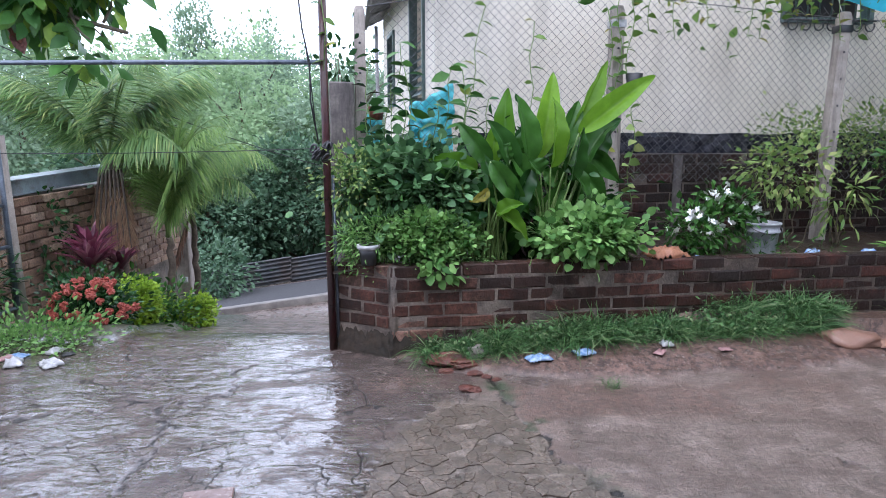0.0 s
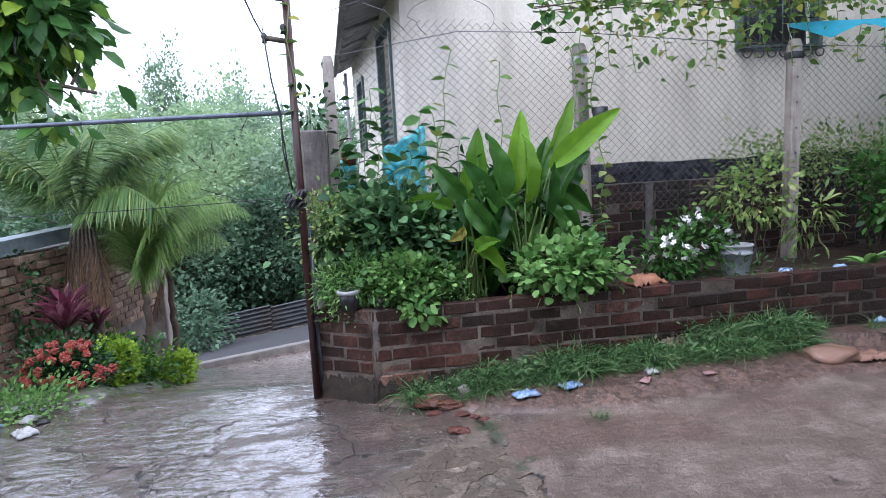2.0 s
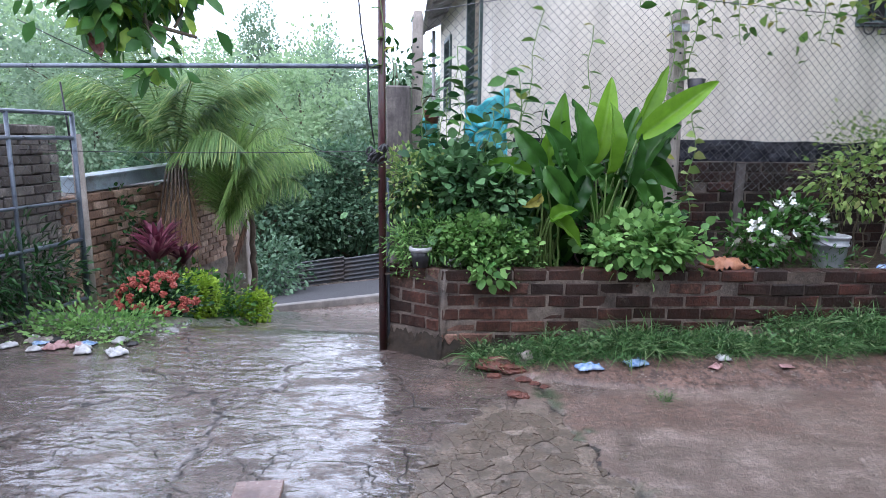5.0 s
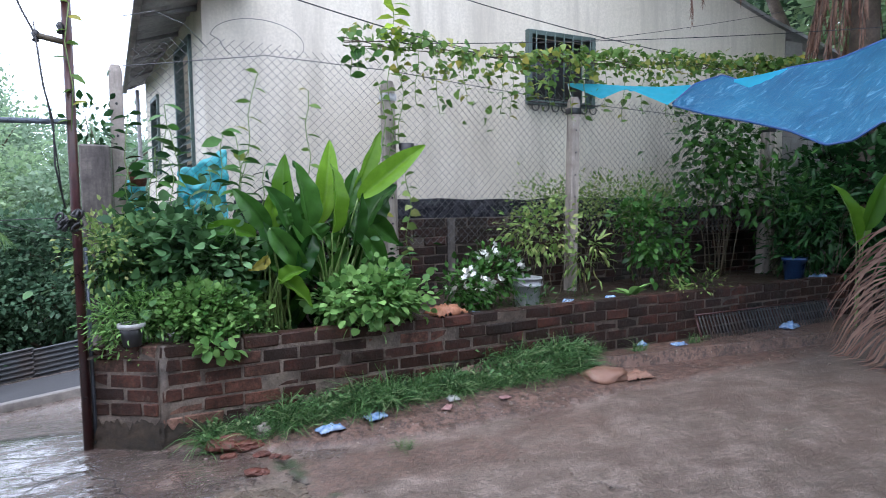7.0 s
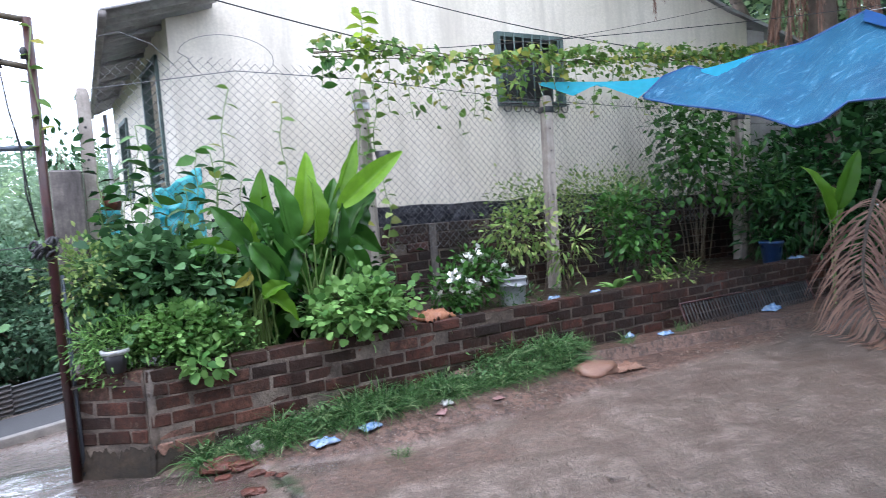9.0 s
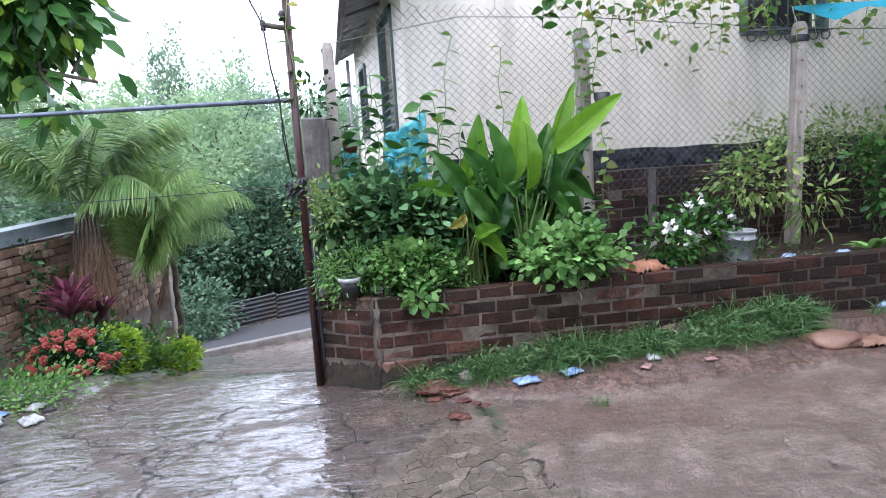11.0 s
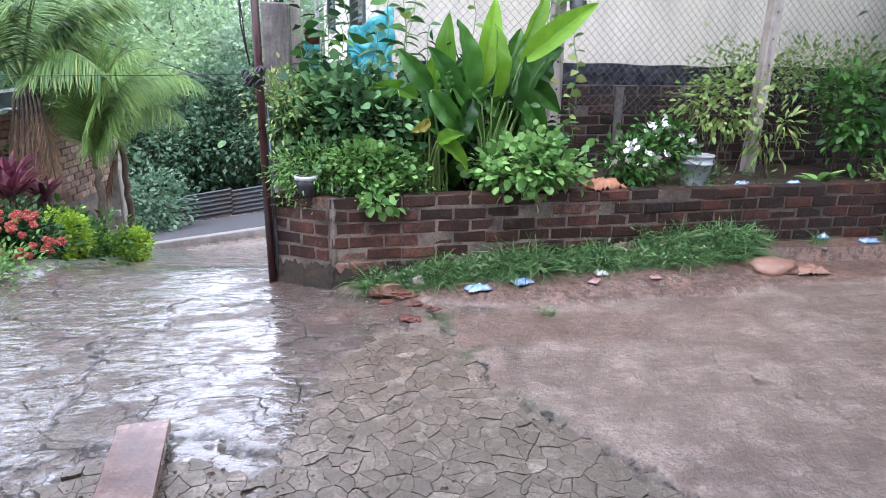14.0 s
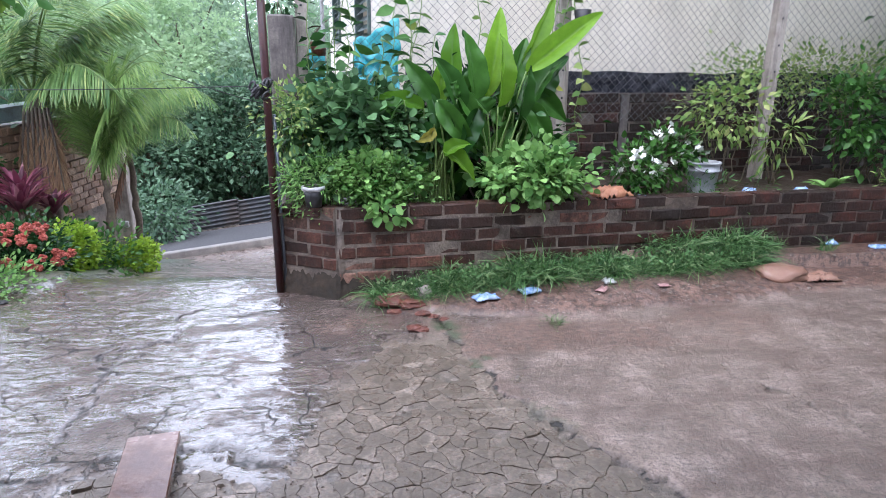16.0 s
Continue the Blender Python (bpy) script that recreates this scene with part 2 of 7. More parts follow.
L_MID = leafy("garden_leaf", (0.014, 0.06, 0.013), (0.08, 0.21, 0.042), 0.33, 0.18)
L_LIME = leafy("lime_leaf", (0.10, 0.24, 0.02), (0.42, 0.60, 0.07), 0.4, 0.3)
L_VINE = leafy("vine_leaf", (0.05, 0.14, 0.03), (0.20, 0.32, 0.08), 0.36, 0.35, tip=(0.40, 0.33, 0.06))
L_VARI = leafy("pale_shrub_leaf", (0.09, 0.20, 0.045), (0.33, 0.45, 0.145), 0.4, 0.3, tip=(0.42, 0.44, 0.17))
L_PALM = leafy("palm_leaflet", (0.055, 0.15, 0.05), (0.26, 0.41, 0.15), 0.34, 0.36, tip=(0.50, 0.56, 0.2))
L_PALM_YOUNG = leafy("young_palm_leaflet", (0.10, 0.23, 0.055), (0.32, 0.47, 0.15), 0.36, 0.4)
L_DRY = leafy("dry_palm_leaflet", (0.13, 0.065, 0.048), (0.42, 0.25, 0.185), 0.5, 0.15)
L_DRY_ORANGE = leafy("dry_orange_leaflet", (0.27, 0.15, 0.085), (0.58, 0.40, 0.26), 0.55, 0.2)
L_TI = leafy("magenta_ti_leaf", (0.055, 0.012, 0.028), (0.30, 0.075, 0.13), 0.3, 0.25, tip=(0.5, 0.26, 0.28))
L_GRASS = leafy("grass_blade", (0.016, 0.065, 0.022), (0.16, 0.33, 0.115), 0.42, 0.25, tip=(0.34, 0.42, 0.22))
# L_FAR and L_FAR_LIGHT carry rain haze as paler, greyer leaf colour
L_FAR = leafy("hazed_tree_leaf", (0.15, 0.245, 0.15), (0.29, 0.40, 0.265), 0.5, 0.4)
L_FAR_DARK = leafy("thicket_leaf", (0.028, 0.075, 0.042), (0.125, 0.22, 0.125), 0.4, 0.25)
L_FAR_LIGHT = leafy("hazed_pale_leaf", (0.20, 0.335, 0.165), (0.39, 0.53, 0.30), 0.5, 0.45)
L_ALMOND = leafy("almond_leaf", (0.022, 0.080, 0.024), (0.10, 0.25, 0.06), 0.3, 0.3, tip=(0.30, 0.45, 0.05))
L_CROTON = leafy("croton_leaf", (0.06, 0.03, 0.02), (0.20, 0.07, 0.04), 0.35, 0.2)


def tarp_material():
    m, nt, b = nodes("blue_tarpaulin")
    n = texnoise(nt, 2.2, 6)
    creases = texnoise(nt, 9, 7, 0.75, (0.35, 2.6, 1, 35), 0.8)
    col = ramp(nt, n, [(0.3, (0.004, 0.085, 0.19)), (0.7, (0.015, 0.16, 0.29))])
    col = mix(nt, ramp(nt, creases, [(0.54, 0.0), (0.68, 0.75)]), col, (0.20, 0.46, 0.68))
    nt.links.new(col, b.inputs["Base Color"])
    b.inputs["Roughness"].default_value = 0.5
    bump(nt, b, creases, 0.9, 0.04)
    tr = nt.nodes.new("ShaderNodeBsdfTranslucent")
    tr.inputs["Color"].default_value = (0.03, 0.30, 0.62, 1)
    ms = nt.nodes.new("ShaderNodeMixShader")
    ms.inputs[0].default_value = 0.14
    nt.links.new(b.outputs[0], ms.inputs[1])
    nt.links.new(tr.outputs[0], ms.inputs[2])
    nt.links.new(ms.outputs[0], nt.nodes["Material Output"].inputs["Surface"])
    return m


TARP = tarp_material()
# bright cyan copy of the tarpaulin: light through the cloth put into colour
TARP_LIT = leafy("backlit_cyan_tarpaulin", (0.03, 0.48, 0.68), (0.14, 0.68, 0.82), 0.4, 0.6)
TARP_HEM = surface("dark_blue_hem", (0.01, 0.05, 0.17), (0.02, 0.09, 0.26), 9, (0.3, 0.5), 60, 0.2, 0.002)


def ground_material():
    """Wet broken concrete: cracks full of dark grit, red soil along the wall, a film of running water."""
    m, nt, b = nodes("wet_broken_concrete")

    def attr(name):
        a = nt.nodes.new("ShaderNodeAttribute")
        a.attribute_name = name
        return a.outputs["Fac"]
    crack, soil, film, rubble, green = (attr(n) for n in ("crack", "soil", "film", "rubble", "green"))
    seam = attr("split_distance")
    big, mid, fine = texnoise(nt, 0.9, 6, 0.65), texnoise(nt, 6, 7, 0.72), texnoise(nt, 70, 5, 0.7)
    def below(value, lo, hi):
        r = nt.nodes.new("ShaderNodeMapRange")
        r.interpolation_type = "SMOOTHSTEP"
        for sock, val in zip(r.inputs, (value, lo, hi, 1.0, 0.0)):
            if isinstance(val, bpy.types.NodeSocket):
                nt.links.new(val, sock)
            else:
                sock.default_value = val
        return r.outputs[0]
    def web(scale, warp, warp_scale):
        """Distance to the nearest edge of an irregular crack web."""
        g = nt.nodes.new("ShaderNodeNewGeometry")
        wob = nt.nodes.new("ShaderNodeTexNoise")
        wob.inputs["Scale"].default_value, wob.inputs["Detail"].default_value = warp_scale, 6
        nt.links.new(g.outputs["Position"], wob.inputs["Vector"])
        off = nt.nodes.new("ShaderNodeVectorMath")
        off.operation = "MULTIPLY_ADD"
        off.inputs[1].default_value = (warp, warp, 0)
        nt.links.new(wob.outputs["Color"], off.inputs[0])
        nt.links.new(g.outputs["Position"], off.inputs[2])
        vo = nt.nodes.new("ShaderNodeTexVoronoi")
        vo.voronoi_dimensions, vo.feature = "2D", "DISTANCE_TO_EDGE"
        vo.inputs["Scale"].default_value = scale
        nt.links.new(off.outputs[0], vo.inputs["Vector"])
        return vo.outputs["Distance"]
    wide = calc(nt, "MULTIPLY", texnoise(nt, 3.5, 5, 0.7), 2.0)
    ragged = calc(nt, "ADD", calc(nt, "MULTIPLY", calc(nt, "SUBTRACT", texnoise(nt, 11, 6, 0.75), 0.52), 0.10), seam)
    split = below(ragged, 0.001, 0.007)
    spall = calc(nt, "MULTIPLY", below(ragged, 0.008, 0.026), 0.75)
    here = ramp(nt, texnoise(nt, 1.5, 4, 0.6), [(0.48, 0.0), (0.54, 1.0)])
    long_web = calc(nt, "MULTIPLY", below(web(1.7, 0.5, 4), 0.006, calc(nt, "MULTIPLY", wide, 0.020)), here)
    there = ramp(nt, texnoise(nt, 2.3, 4, 0.6), [(0.51, 0.0), (0.57, 1.0)])
    small_web = calc(nt, "MULTIPLY", below(web(6.5, 0.16, 9), 0.01, calc(nt, "MULTIPLY", wide, 0.05)), calc(nt, "MAXIMUM", calc(nt, "MULTIPLY", there, 0.75), rubble))
    tiny_web = calc(nt, "MULTIPLY", below(web(15.0, 0.07, 20), 0.02, calc(nt, "MULTIPLY", wide, 0.09)), rubble)
    webs = calc(nt, "MULTIPLY", calc(nt, "MAXIMUM", long_web, calc(nt, "MAXIMUM", small_web, tiny_web)), calc(nt, "SUBTRACT", 1.0, soil, True))
    webs = calc(nt, "MULTIPLY", webs, calc(nt, "MULTIPLY", below(green, 0.3, 0.6), ramp(nt, film, [(0.30, 0.10), (0.55, 1.0)])))
    crack = calc(nt, "MAXIMUM", calc(nt, "MULTIPLY", crack, 0.5), calc(nt, "MAXIMUM", split, calc(nt, "MULTIPLY", webs, attr("yard"))))
    col = ramp(nt, big, [(0.3, (0.148, 0.107, 0.085)), (0.7, (0.25, 0.191, 0.155))])
    col = mix(nt, ramp(nt, mid, [(0.44, 0.0), (0.62, 0.8)]), col, (0.39, 0.305, 0.26))
    col = mix(nt, ramp(nt, fine, [(0.38, 0.7), (0.50, 0.0)]), col, (0.06, 0.045, 0.037))
    scuffs = texnoise(nt, 8, 7, 0.8, (0.85, 1.2, 1, 14), 0.5)
    col = mix(nt, ramp(nt, scuffs, [(0.52, 0.0), (0.60, 0.55)]), col, (0.10, 0.068, 0.054))
    streaks = texnoise(nt, 2.8, 6, 0.7, (0.9, 1.2, 1, 8))
    col = mix(nt, ramp(nt, streaks, [(0.47, 0.0), (0.60, 0.75)]), col, (0.135, 0.09, 0.072))
    soaked = calc(nt, "MULTIPLY", film, calc(nt, "SUBTRACT", 1.0, rubble, True))
    col = mix(nt, calc(nt, "MULTIPLY", soaked, 0.62), col, (0.055, 0.045, 0.042))
    red = ramp(nt, texnoise(nt, 5, 6, 0.7), [(0.3, (0.085, 0.050, 0.038)), (0.7, (0.235, 0.138, 0.105))])
    red = mix(nt, ramp(nt, texnoise(nt, 28, 5, 0.7), [(0.42, 0.8), (0.54, 0.0)]), red, (0.035, 0.022, 0.017))
    red = mix(nt, ramp(nt, texnoise(nt, 46, 3, 0.6), [(0.64, 0.0), (0.68, 0.8)]), red, (0.34, 0.29, 0.25))
    col = mix(nt, soil, col, red)
    col = mix(nt, green, col, (0.03, 0.06, 0.022))
    grit = ramp(nt, texnoise(nt, 24, 6, 0.75), [(0.36, (0.05, 0.041, 0.033)), (0.5, (0.135, 0.11, 0.088)), (0.66, (0.28, 0.235, 0.195))])
    col = mix(nt, calc(nt, "MULTIPLY", rubble, 0.9), col, grit)
    col = mix(nt, calc(nt, "MULTIPLY", crack, 0.96), col, (0.016, 0.014, 0.011))
    nt.links.new(col, b.inputs["Base Color"])
    rough = ramp(nt, mid, [(0.3, 0.30), (0.7, 0.55)])
    sunk = calc(nt, "SUBTRACT", 1.0, crack)
    bump(nt, b, sunk, 0.8, 0.012, bump(nt, b, fine, 0.8, 0.008, bump(nt, b, texnoise(nt, 19, 5, 0.7), 0.8, 0.02, bump(nt, b, mid, 0.4, 0.015))))
    b.inputs["Coat IOR"].default_value = 2.05
    b.inputs["Coat Roughness"].default_value = 0.04
    patches = ramp(nt, texnoise(nt, 2.6, 6, 0.7, (0.7, 1.3, 1, -12)), [(0.42, 0.10), (0.50, 1.0)])
    bare = calc(nt, "MAXIMUM", spall, crack)
    bare = calc(nt, "MAXIMUM", bare, calc(nt, "MULTIPLY", calc(nt, "MULTIPLY", there, attr("yard")), ramp(nt, texnoise(nt, 17, 6, 0.75, (0.8, 1.5, 1, 5)), [(0.5, 0.0), (0.58, 0.9)])))
    dry = calc(nt, "SUBTRACT", 1.0, calc(nt, "MULTIPLY", bare, 0.9), True)
    film = calc(nt, "MULTIPLY", film, dry)
    nt.links.new(mix(nt, film, rough, (0.14, 0.14, 0.14)), b.inputs["Roughness"])
    nt.links.new(calc(nt, "MULTIPLY", film, patches), b.inputs["Coat Weight"])
    flow = texnoise(nt, 7, 2, 0.45, (0.65, 1.8, 1, -16), 1.0)
    small = texnoise(nt, 19, 3, 0.55, (0.75, 1.5, 1, -8), 0.6)
    first = bump(nt, b, flow, 0.85, 0.018, socket="Coat Normal")
    bump(nt, b, small, 0.7, 0.005, first, socket="Coat Normal")
    return m


def fragment_material():
    m, nt, b = nodes("broken_concrete_fragment")
    info = nt.nodes.new("ShaderNodeObjectInfo")
    col = ramp(nt, info.outputs["Random"], [(0.0, (0.15, 0.114, 0.088)), (0.5, (0.205, 0.158, 0.124)), (0.9, (0.27, 0.212, 0.17)), (1.0, (0.37, 0.30, 0.248))])
    fine, mid = texnoise(nt, 60, 5, 0.7), texnoise(nt, 12, 5, 0.7)
    col = mix(nt, ramp(nt, fine, [(0.38, 0.7), (0.6, 0.0)]), col, (0.04, 0.036, 0.029))
    col = mix(nt, ramp(nt, mid, [(0.46, 0.0), (0.60, 0.8)]), col, (0.085, 0.068, 0.05))
    col = mix(nt, ramp(nt, texnoise(nt, 4, 6, 0.7), [(0.42, 0.0), (0.62, 0.7)]), col, (0.09, 0.070, 0.052))
    nt.links.new(col, b.inputs["Base Color"])
    nt.links.new(ramp(nt, mid, [(0.35, 0.15), (0.65, 0.5)]), b.inputs["Roughness"])
    bump(nt, b, fine, 0.6, 0.006, bump(nt, b, mid, 0.5, 0.012))
    return m


FRAGMENT = fragment_material()
GROUND = ground_material()

# ---- builders ----
TURN = radians(7.3)
AX = Vector((math.cos(TURN), math.sin(TURN), 0))
AY = Vector((-math.sin(TURN), math.cos(TURN), 0))
CORNER = Vector((-0.349, 4.05, 0))
FRAME = Matrix.Translation(CORNER) @ Matrix.Rotation(TURN, 4, "Z")


def U(u, v, z):
    """World place of a point given along the planter wall, behind it and up."""
    return CORNER + AX * u + AY * v + Vector((0, 0, z))


class Shape:
    """Collects vertices and faces of one mesh."""

    def __init__(self):
        self.v, self.f, self.n = [], [], 0

    def add(self, verts, faces):
        verts = np.asarray(verts, float).reshape(-1, 3)
        self.v.append(verts)
        self.f += [tuple(i + self.n for i in f) for f in faces]
        self.n += len(verts)
        return self

    def box(self, lo, hi, m=None, jit=0.0):
        (a, b, c), (d, e, f) = lo, hi
        vs = [Vector(p) for p in ((a, b, c), (d, b, c), (d, e, c), (a, e, c), (a, b, f), (d, b, f), (d, e, f), (a, e, f))]
        if jit:
            vs = [p + Vector([random.uniform(-jit, jit) for _ in range(3)]) for p in vs]
        if m:
            vs = [m @ p for p in vs]
        return self.add(vs, [(0, 3, 2, 1), (4, 5, 6, 7), (0, 1, 5, 4), (1, 2, 6, 5), (2, 3, 7, 6), (3, 0, 4, 7)])

    def tube(self, pts, r, n=6, cap=True):
        pts = [Vector(p) for p in pts]
        rs = r if isinstance(r, (list, tuple)) else [r] * len(pts)
        vs, fs, side = [], [], None
        for i, p in enumerate(pts):
            d = (pts[min(i + 1, len(pts) - 1)] - pts[max(i - 1, 0)]).normalized()
            if side is None:
                side = d.orthogonal().normalized()
            side = (side - d * side.dot(d)).normalized()
            up = d.cross(side)
            vs += [p + (side * math.cos(2 * math.pi * k / n) + up * math.sin(2 * math.pi * k / n)) * rs[i] for k in range(n)]
        for i in range(len(pts) - 1):
            fs += [(i * n + k, i * n + (k + 1) % n, (i + 1) * n + (k + 1) % n, (i + 1) * n + k) for k in range(n)]
        if cap:
            fs += [tuple(range(n))[::-1], tuple(range((len(pts) - 1) * n, len(pts) * n))]
        return self.add(vs, fs)

    def lathe(self, profile, centre, n=20, m=None):
        """Rings of (radius, height) about a vertical axis at centre."""
        vs, fs = [], []
        for r, z in profile:
            vs += [Vector((r * math.cos(2 * math.pi * k / n), r * math.sin(2 * math.pi * k / n), z)) for k in range(n)]
        vs = [(m @ p if m else p) + Vector(centre) for p in vs]
        for i in range(len(profile) - 1):
            fs += [(i * n + k, i * n + (k + 1) % n, (i + 1) * n + (k + 1) % n, (i + 1) * n + k) for k in range(n)]
        return self.add(vs, fs)

    def sheet(self, fn, nu, nv):
        """A grid of fn(s, w) for s and w from 0 to 1."""
        vs = [fn(i / nu, j / nv) for i in range(nu + 1) for j in range(nv + 1)]
        q = nv + 1
        return self.add(vs, [(i * q + j, (i + 1) * q + j, (i + 1) * q + j + 1, i * q + j + 1) for i in range(nu) for j in range(nv)])

    def placed(self):
        """Turns a shape built along the planter wall into its place in the world."""
        a = np.concatenate(self.v)
        m = np.array(FRAME)
        self.v = [a @ m[:3, :3].T + m[:3, 3]]
        return self

    def make(self, name, mat, parent=None, label="", smooth=True, bevel=0.0, solid=0.0, weld=False):
        me = bpy.data.meshes.new(name)
        me.from_pydata(np.concatenate(self.v).tolist(), [], self.f)
        if bevel or solid or weld:
            bm = bmesh.new()
            bm.from_mesh(me)
            if weld:
                bmesh.ops.remove_doubles(bm, verts=bm.verts[:], dist=0.0005)
            if solid:
                bmesh.ops.solidify(bm, geom=bm.faces[:], thickness=solid)
            if bevel:
                bmesh.ops.bevel(bm, geom=bm.edges[:], offset=bevel, segments=1, affect="EDGES")
            bm.to_mesh(me)
            bm.free()
        me.materials.append(mat)
        me.polygons.foreach_set("use_smooth", [smooth] * len(me.polygons))
        ob = new(name, me)
        if parent:
            ob.parent = parent
            ob.matrix_parent_inverse = parent.matrix_basis.inverted()
        if label:
            tagged(ob, label)
        return ob


def thing(name, at, label, category, group="", kind=""):
    ob = new(name)
    ob.empty_display_size = 0.1
    ob.location = at
    ob.matrix_basis = Matrix.Translation(at)
    return tagged(ob, label, category, group, kind)


# leaf blades along +x: rows of (place along, half width, sag), folded up along the midrib
def blade(rows, fold=0.25):
    vs, fs = [], []
    for x, w, s in rows:
        vs += [(x, -w, s + w * fold), (x, 0, s), (x, w, s + w * fold)]
    for i in range(len(rows) - 1):
        a = 3 * i
        fs += [(a, a + 3, a + 4, a + 1), (a + 1, a + 4, a + 5, a + 2)]
    return np.array(vs), fs


LEAF_OVAL = blade([(0, 0.02, 0), (0.35, 0.27, 0.03), (0.7, 0.22, 0.0), (1, 0.01, -0.08)])
LEAF_HEART = blade([(0, 0.10, 0), (0.22, 0.40, 0.03), (0.6, 0.30, 0.0), (1, 0.01, -0.1)], 0.2)
LEAF_ROUND = blade([(0, 0.10, 0), (0.2, 0.38, 0.03), (0.6, 0.42, 0.02), (0.9, 0.2, -0.03), (1, 0.03, -0.06)], 0.18)
LEAF_LONG = blade([(0, 0.02, 0), (0.4, 0.12, 0.05), (0.75, 0.09, 0.0), (1, 0.005, -0.12)])
LEAF_GRASS = blade([(0, 0.012, 0), (0.35, 0.017, 0.10), (0.7, 0.012, 0.0), (1, 0.002, -0.36)], 0.4)
LEAF_CLUMP = (np.array([(0, 0, 0), (0.5, -0.34, 0.1), (1, 0, -0.1), (0.5, 0.34, 0.1)]), [(0, 1, 2, 3)])


def unit(a):
    return a / np.maximum(np.linalg.norm(a, axis=-1, keepdims=True), 1e-9)


def strew(shape, tpl, place, along, size, lift=0.6):
    """Copies of a leaf template at places, pointing along, with their faces turned roughly up."""
    place, along = np.asarray(place, float), unit(np.asarray(along, float))
    n = len(place)
    up = unit(np.random.normal(0, lift, (n, 3)) + (0, 0, 1))
    across = unit(np.cross(up, along))
    normal = np.cross(along, across)
    verts, faces = tpl
    size = np.broadcast_to(np.asarray(size, float), (n,))[:, None, None]
    out = place[:, None] + size * (verts[None, :, :1] * along[:, None] + verts[None, :, 1:2] * across[:, None] + verts[None, :, 2:] * normal[:, None])
    k = len(verts)
    shape.v.append(out.reshape(-1, 3))
    for i in range(n):
        o = shape.n + i * k
        shape.f += [tuple(o + j for j in f) for f in faces]
    shape.n += n * k
    return shape


def bush_leaves(shape, tpl, lo, hi, count, size, droop=0.3, clumps=None, spread=0.12, shell=0.35):
    """Leaves in uneven clumps that fill the rounded box from lo to hi."""
    lo, hi = np.array(lo, float), np.array(hi, float)
    k = clumps or max(6, count // 22)
    d = unit(np.random.normal(0, 1, (k, 3)))
    rad = np.random.uniform(shell, 1.0, (k, 1)) ** 0.6
    mid = (lo + hi) / 2
    cl = mid + d * rad * (hi - lo) / 2
    pick = np.random.randint(0, k, count)
    sp = spread * np.random.uniform(0.6, 1.4, (k, 1))[pick]
    off = np.random.normal(0, 1, (count, 3)) * sp
    p = cl[pick] + off
    out = unit(off) + 0.7 * unit(p - mid) + (0, 0, -droop) + np.random.normal(0, 0.3, (count, 3))
    return strew(shape, tpl, p, out, np.random.uniform(0.7, 1.25, count) * size)


def arch(a, b, rise, n=8):
    a, b = Vector(a), Vector(b)
    return [a.lerp(b, i / n) + Vector((0, 0, rise * 4 * (i / n) * (1 - i / n))) for i in range(n + 1)]


def sway(a, b, amp, n=7, seed=0):
    a, b = Vector(a), Vector(b)
    r = random.Random(seed)
    return [a.lerp(b, i / n) + Vector([r.uniform(-amp, amp) for _ in range(3)]) * (0 if i in (0, n) else 1) for i in range(n + 1)]


# ---- ground: one sheet from the yard down the drive, over the road and on to the horizon ----
def ease(x, a, b):
    t = np.clip((x - a) / (b - a), 0, 1)
    return t * t * (3 - 2 * t)


def lattice(seed, i, j, k):
    h = np.sin(i * 127.1 + j * 311.7 + k * 74.7 + seed * 17.3) * 43758.5453
    return h - np.floor(h)


def vnoise(x, y, seed=0):
    i, j = np.floor(x), np.floor(y)
    fx, fy = x - i, y - j
    fx, fy = fx * fx * (3 - 2 * fx), fy * fy * (3 - 2 * fy)
    g = lambda a, b: lattice(seed, i + a, j + b, 0)
    return (g(0, 0) * (1 - fx) + g(1, 0) * fx) * (1 - fy) + (g(0, 1) * (1 - fx) + g(1, 1) * fx) * fy


def fbm(x, y, seed=0, octaves=4):
    return sum(vnoise(x * 2 ** o, y * 2 ** o, seed + o) / 2 ** o for o in range(octaves)) / (2 - 0.5 ** (octaves - 1))


def cells(x, y, size, seed):
    """Distance to the nearest joint between irregular plates, and a number for the plate."""
    x, y = x / size, y / size
    i0, j0 = np.floor(x), np.floor(y)
    f1, f2, who = np.full(x.shape, 9.0), np.full(x.shape, 9.0), np.zeros(x.shape)
    for di in (-1, 0, 1):
        for dj in (-1, 0, 1):
            i, j = i0 + di, j0 + dj
            d = np.hypot(i + lattice(seed, i, j, 1) - x, j + lattice(seed, i, j, 2) - y)
            near = d < f1
            f2 = np.where(near, f1, np.minimum(f2, d))
            who = np.where(near, lattice(seed, i, j, 3), who)
            f1 = np.where(near, d, f1)
    return (f2 - f1) * size * 0.5, who


def polyline(x, y, pts):
    best = np.full(x.shape, 99.0)
    for (ax, ay), (bx, by) in zip(pts[:-1], pts[1:]):
        dx, dy = bx - ax, by - ay
        t = np.clip(((x - ax) * dx + (y - ay) * dy) / (dx * dx + dy * dy), 0, 1)
        best = np.minimum(best, np.hypot(ax + t * dx - x, ay + t * dy - y))
    return best


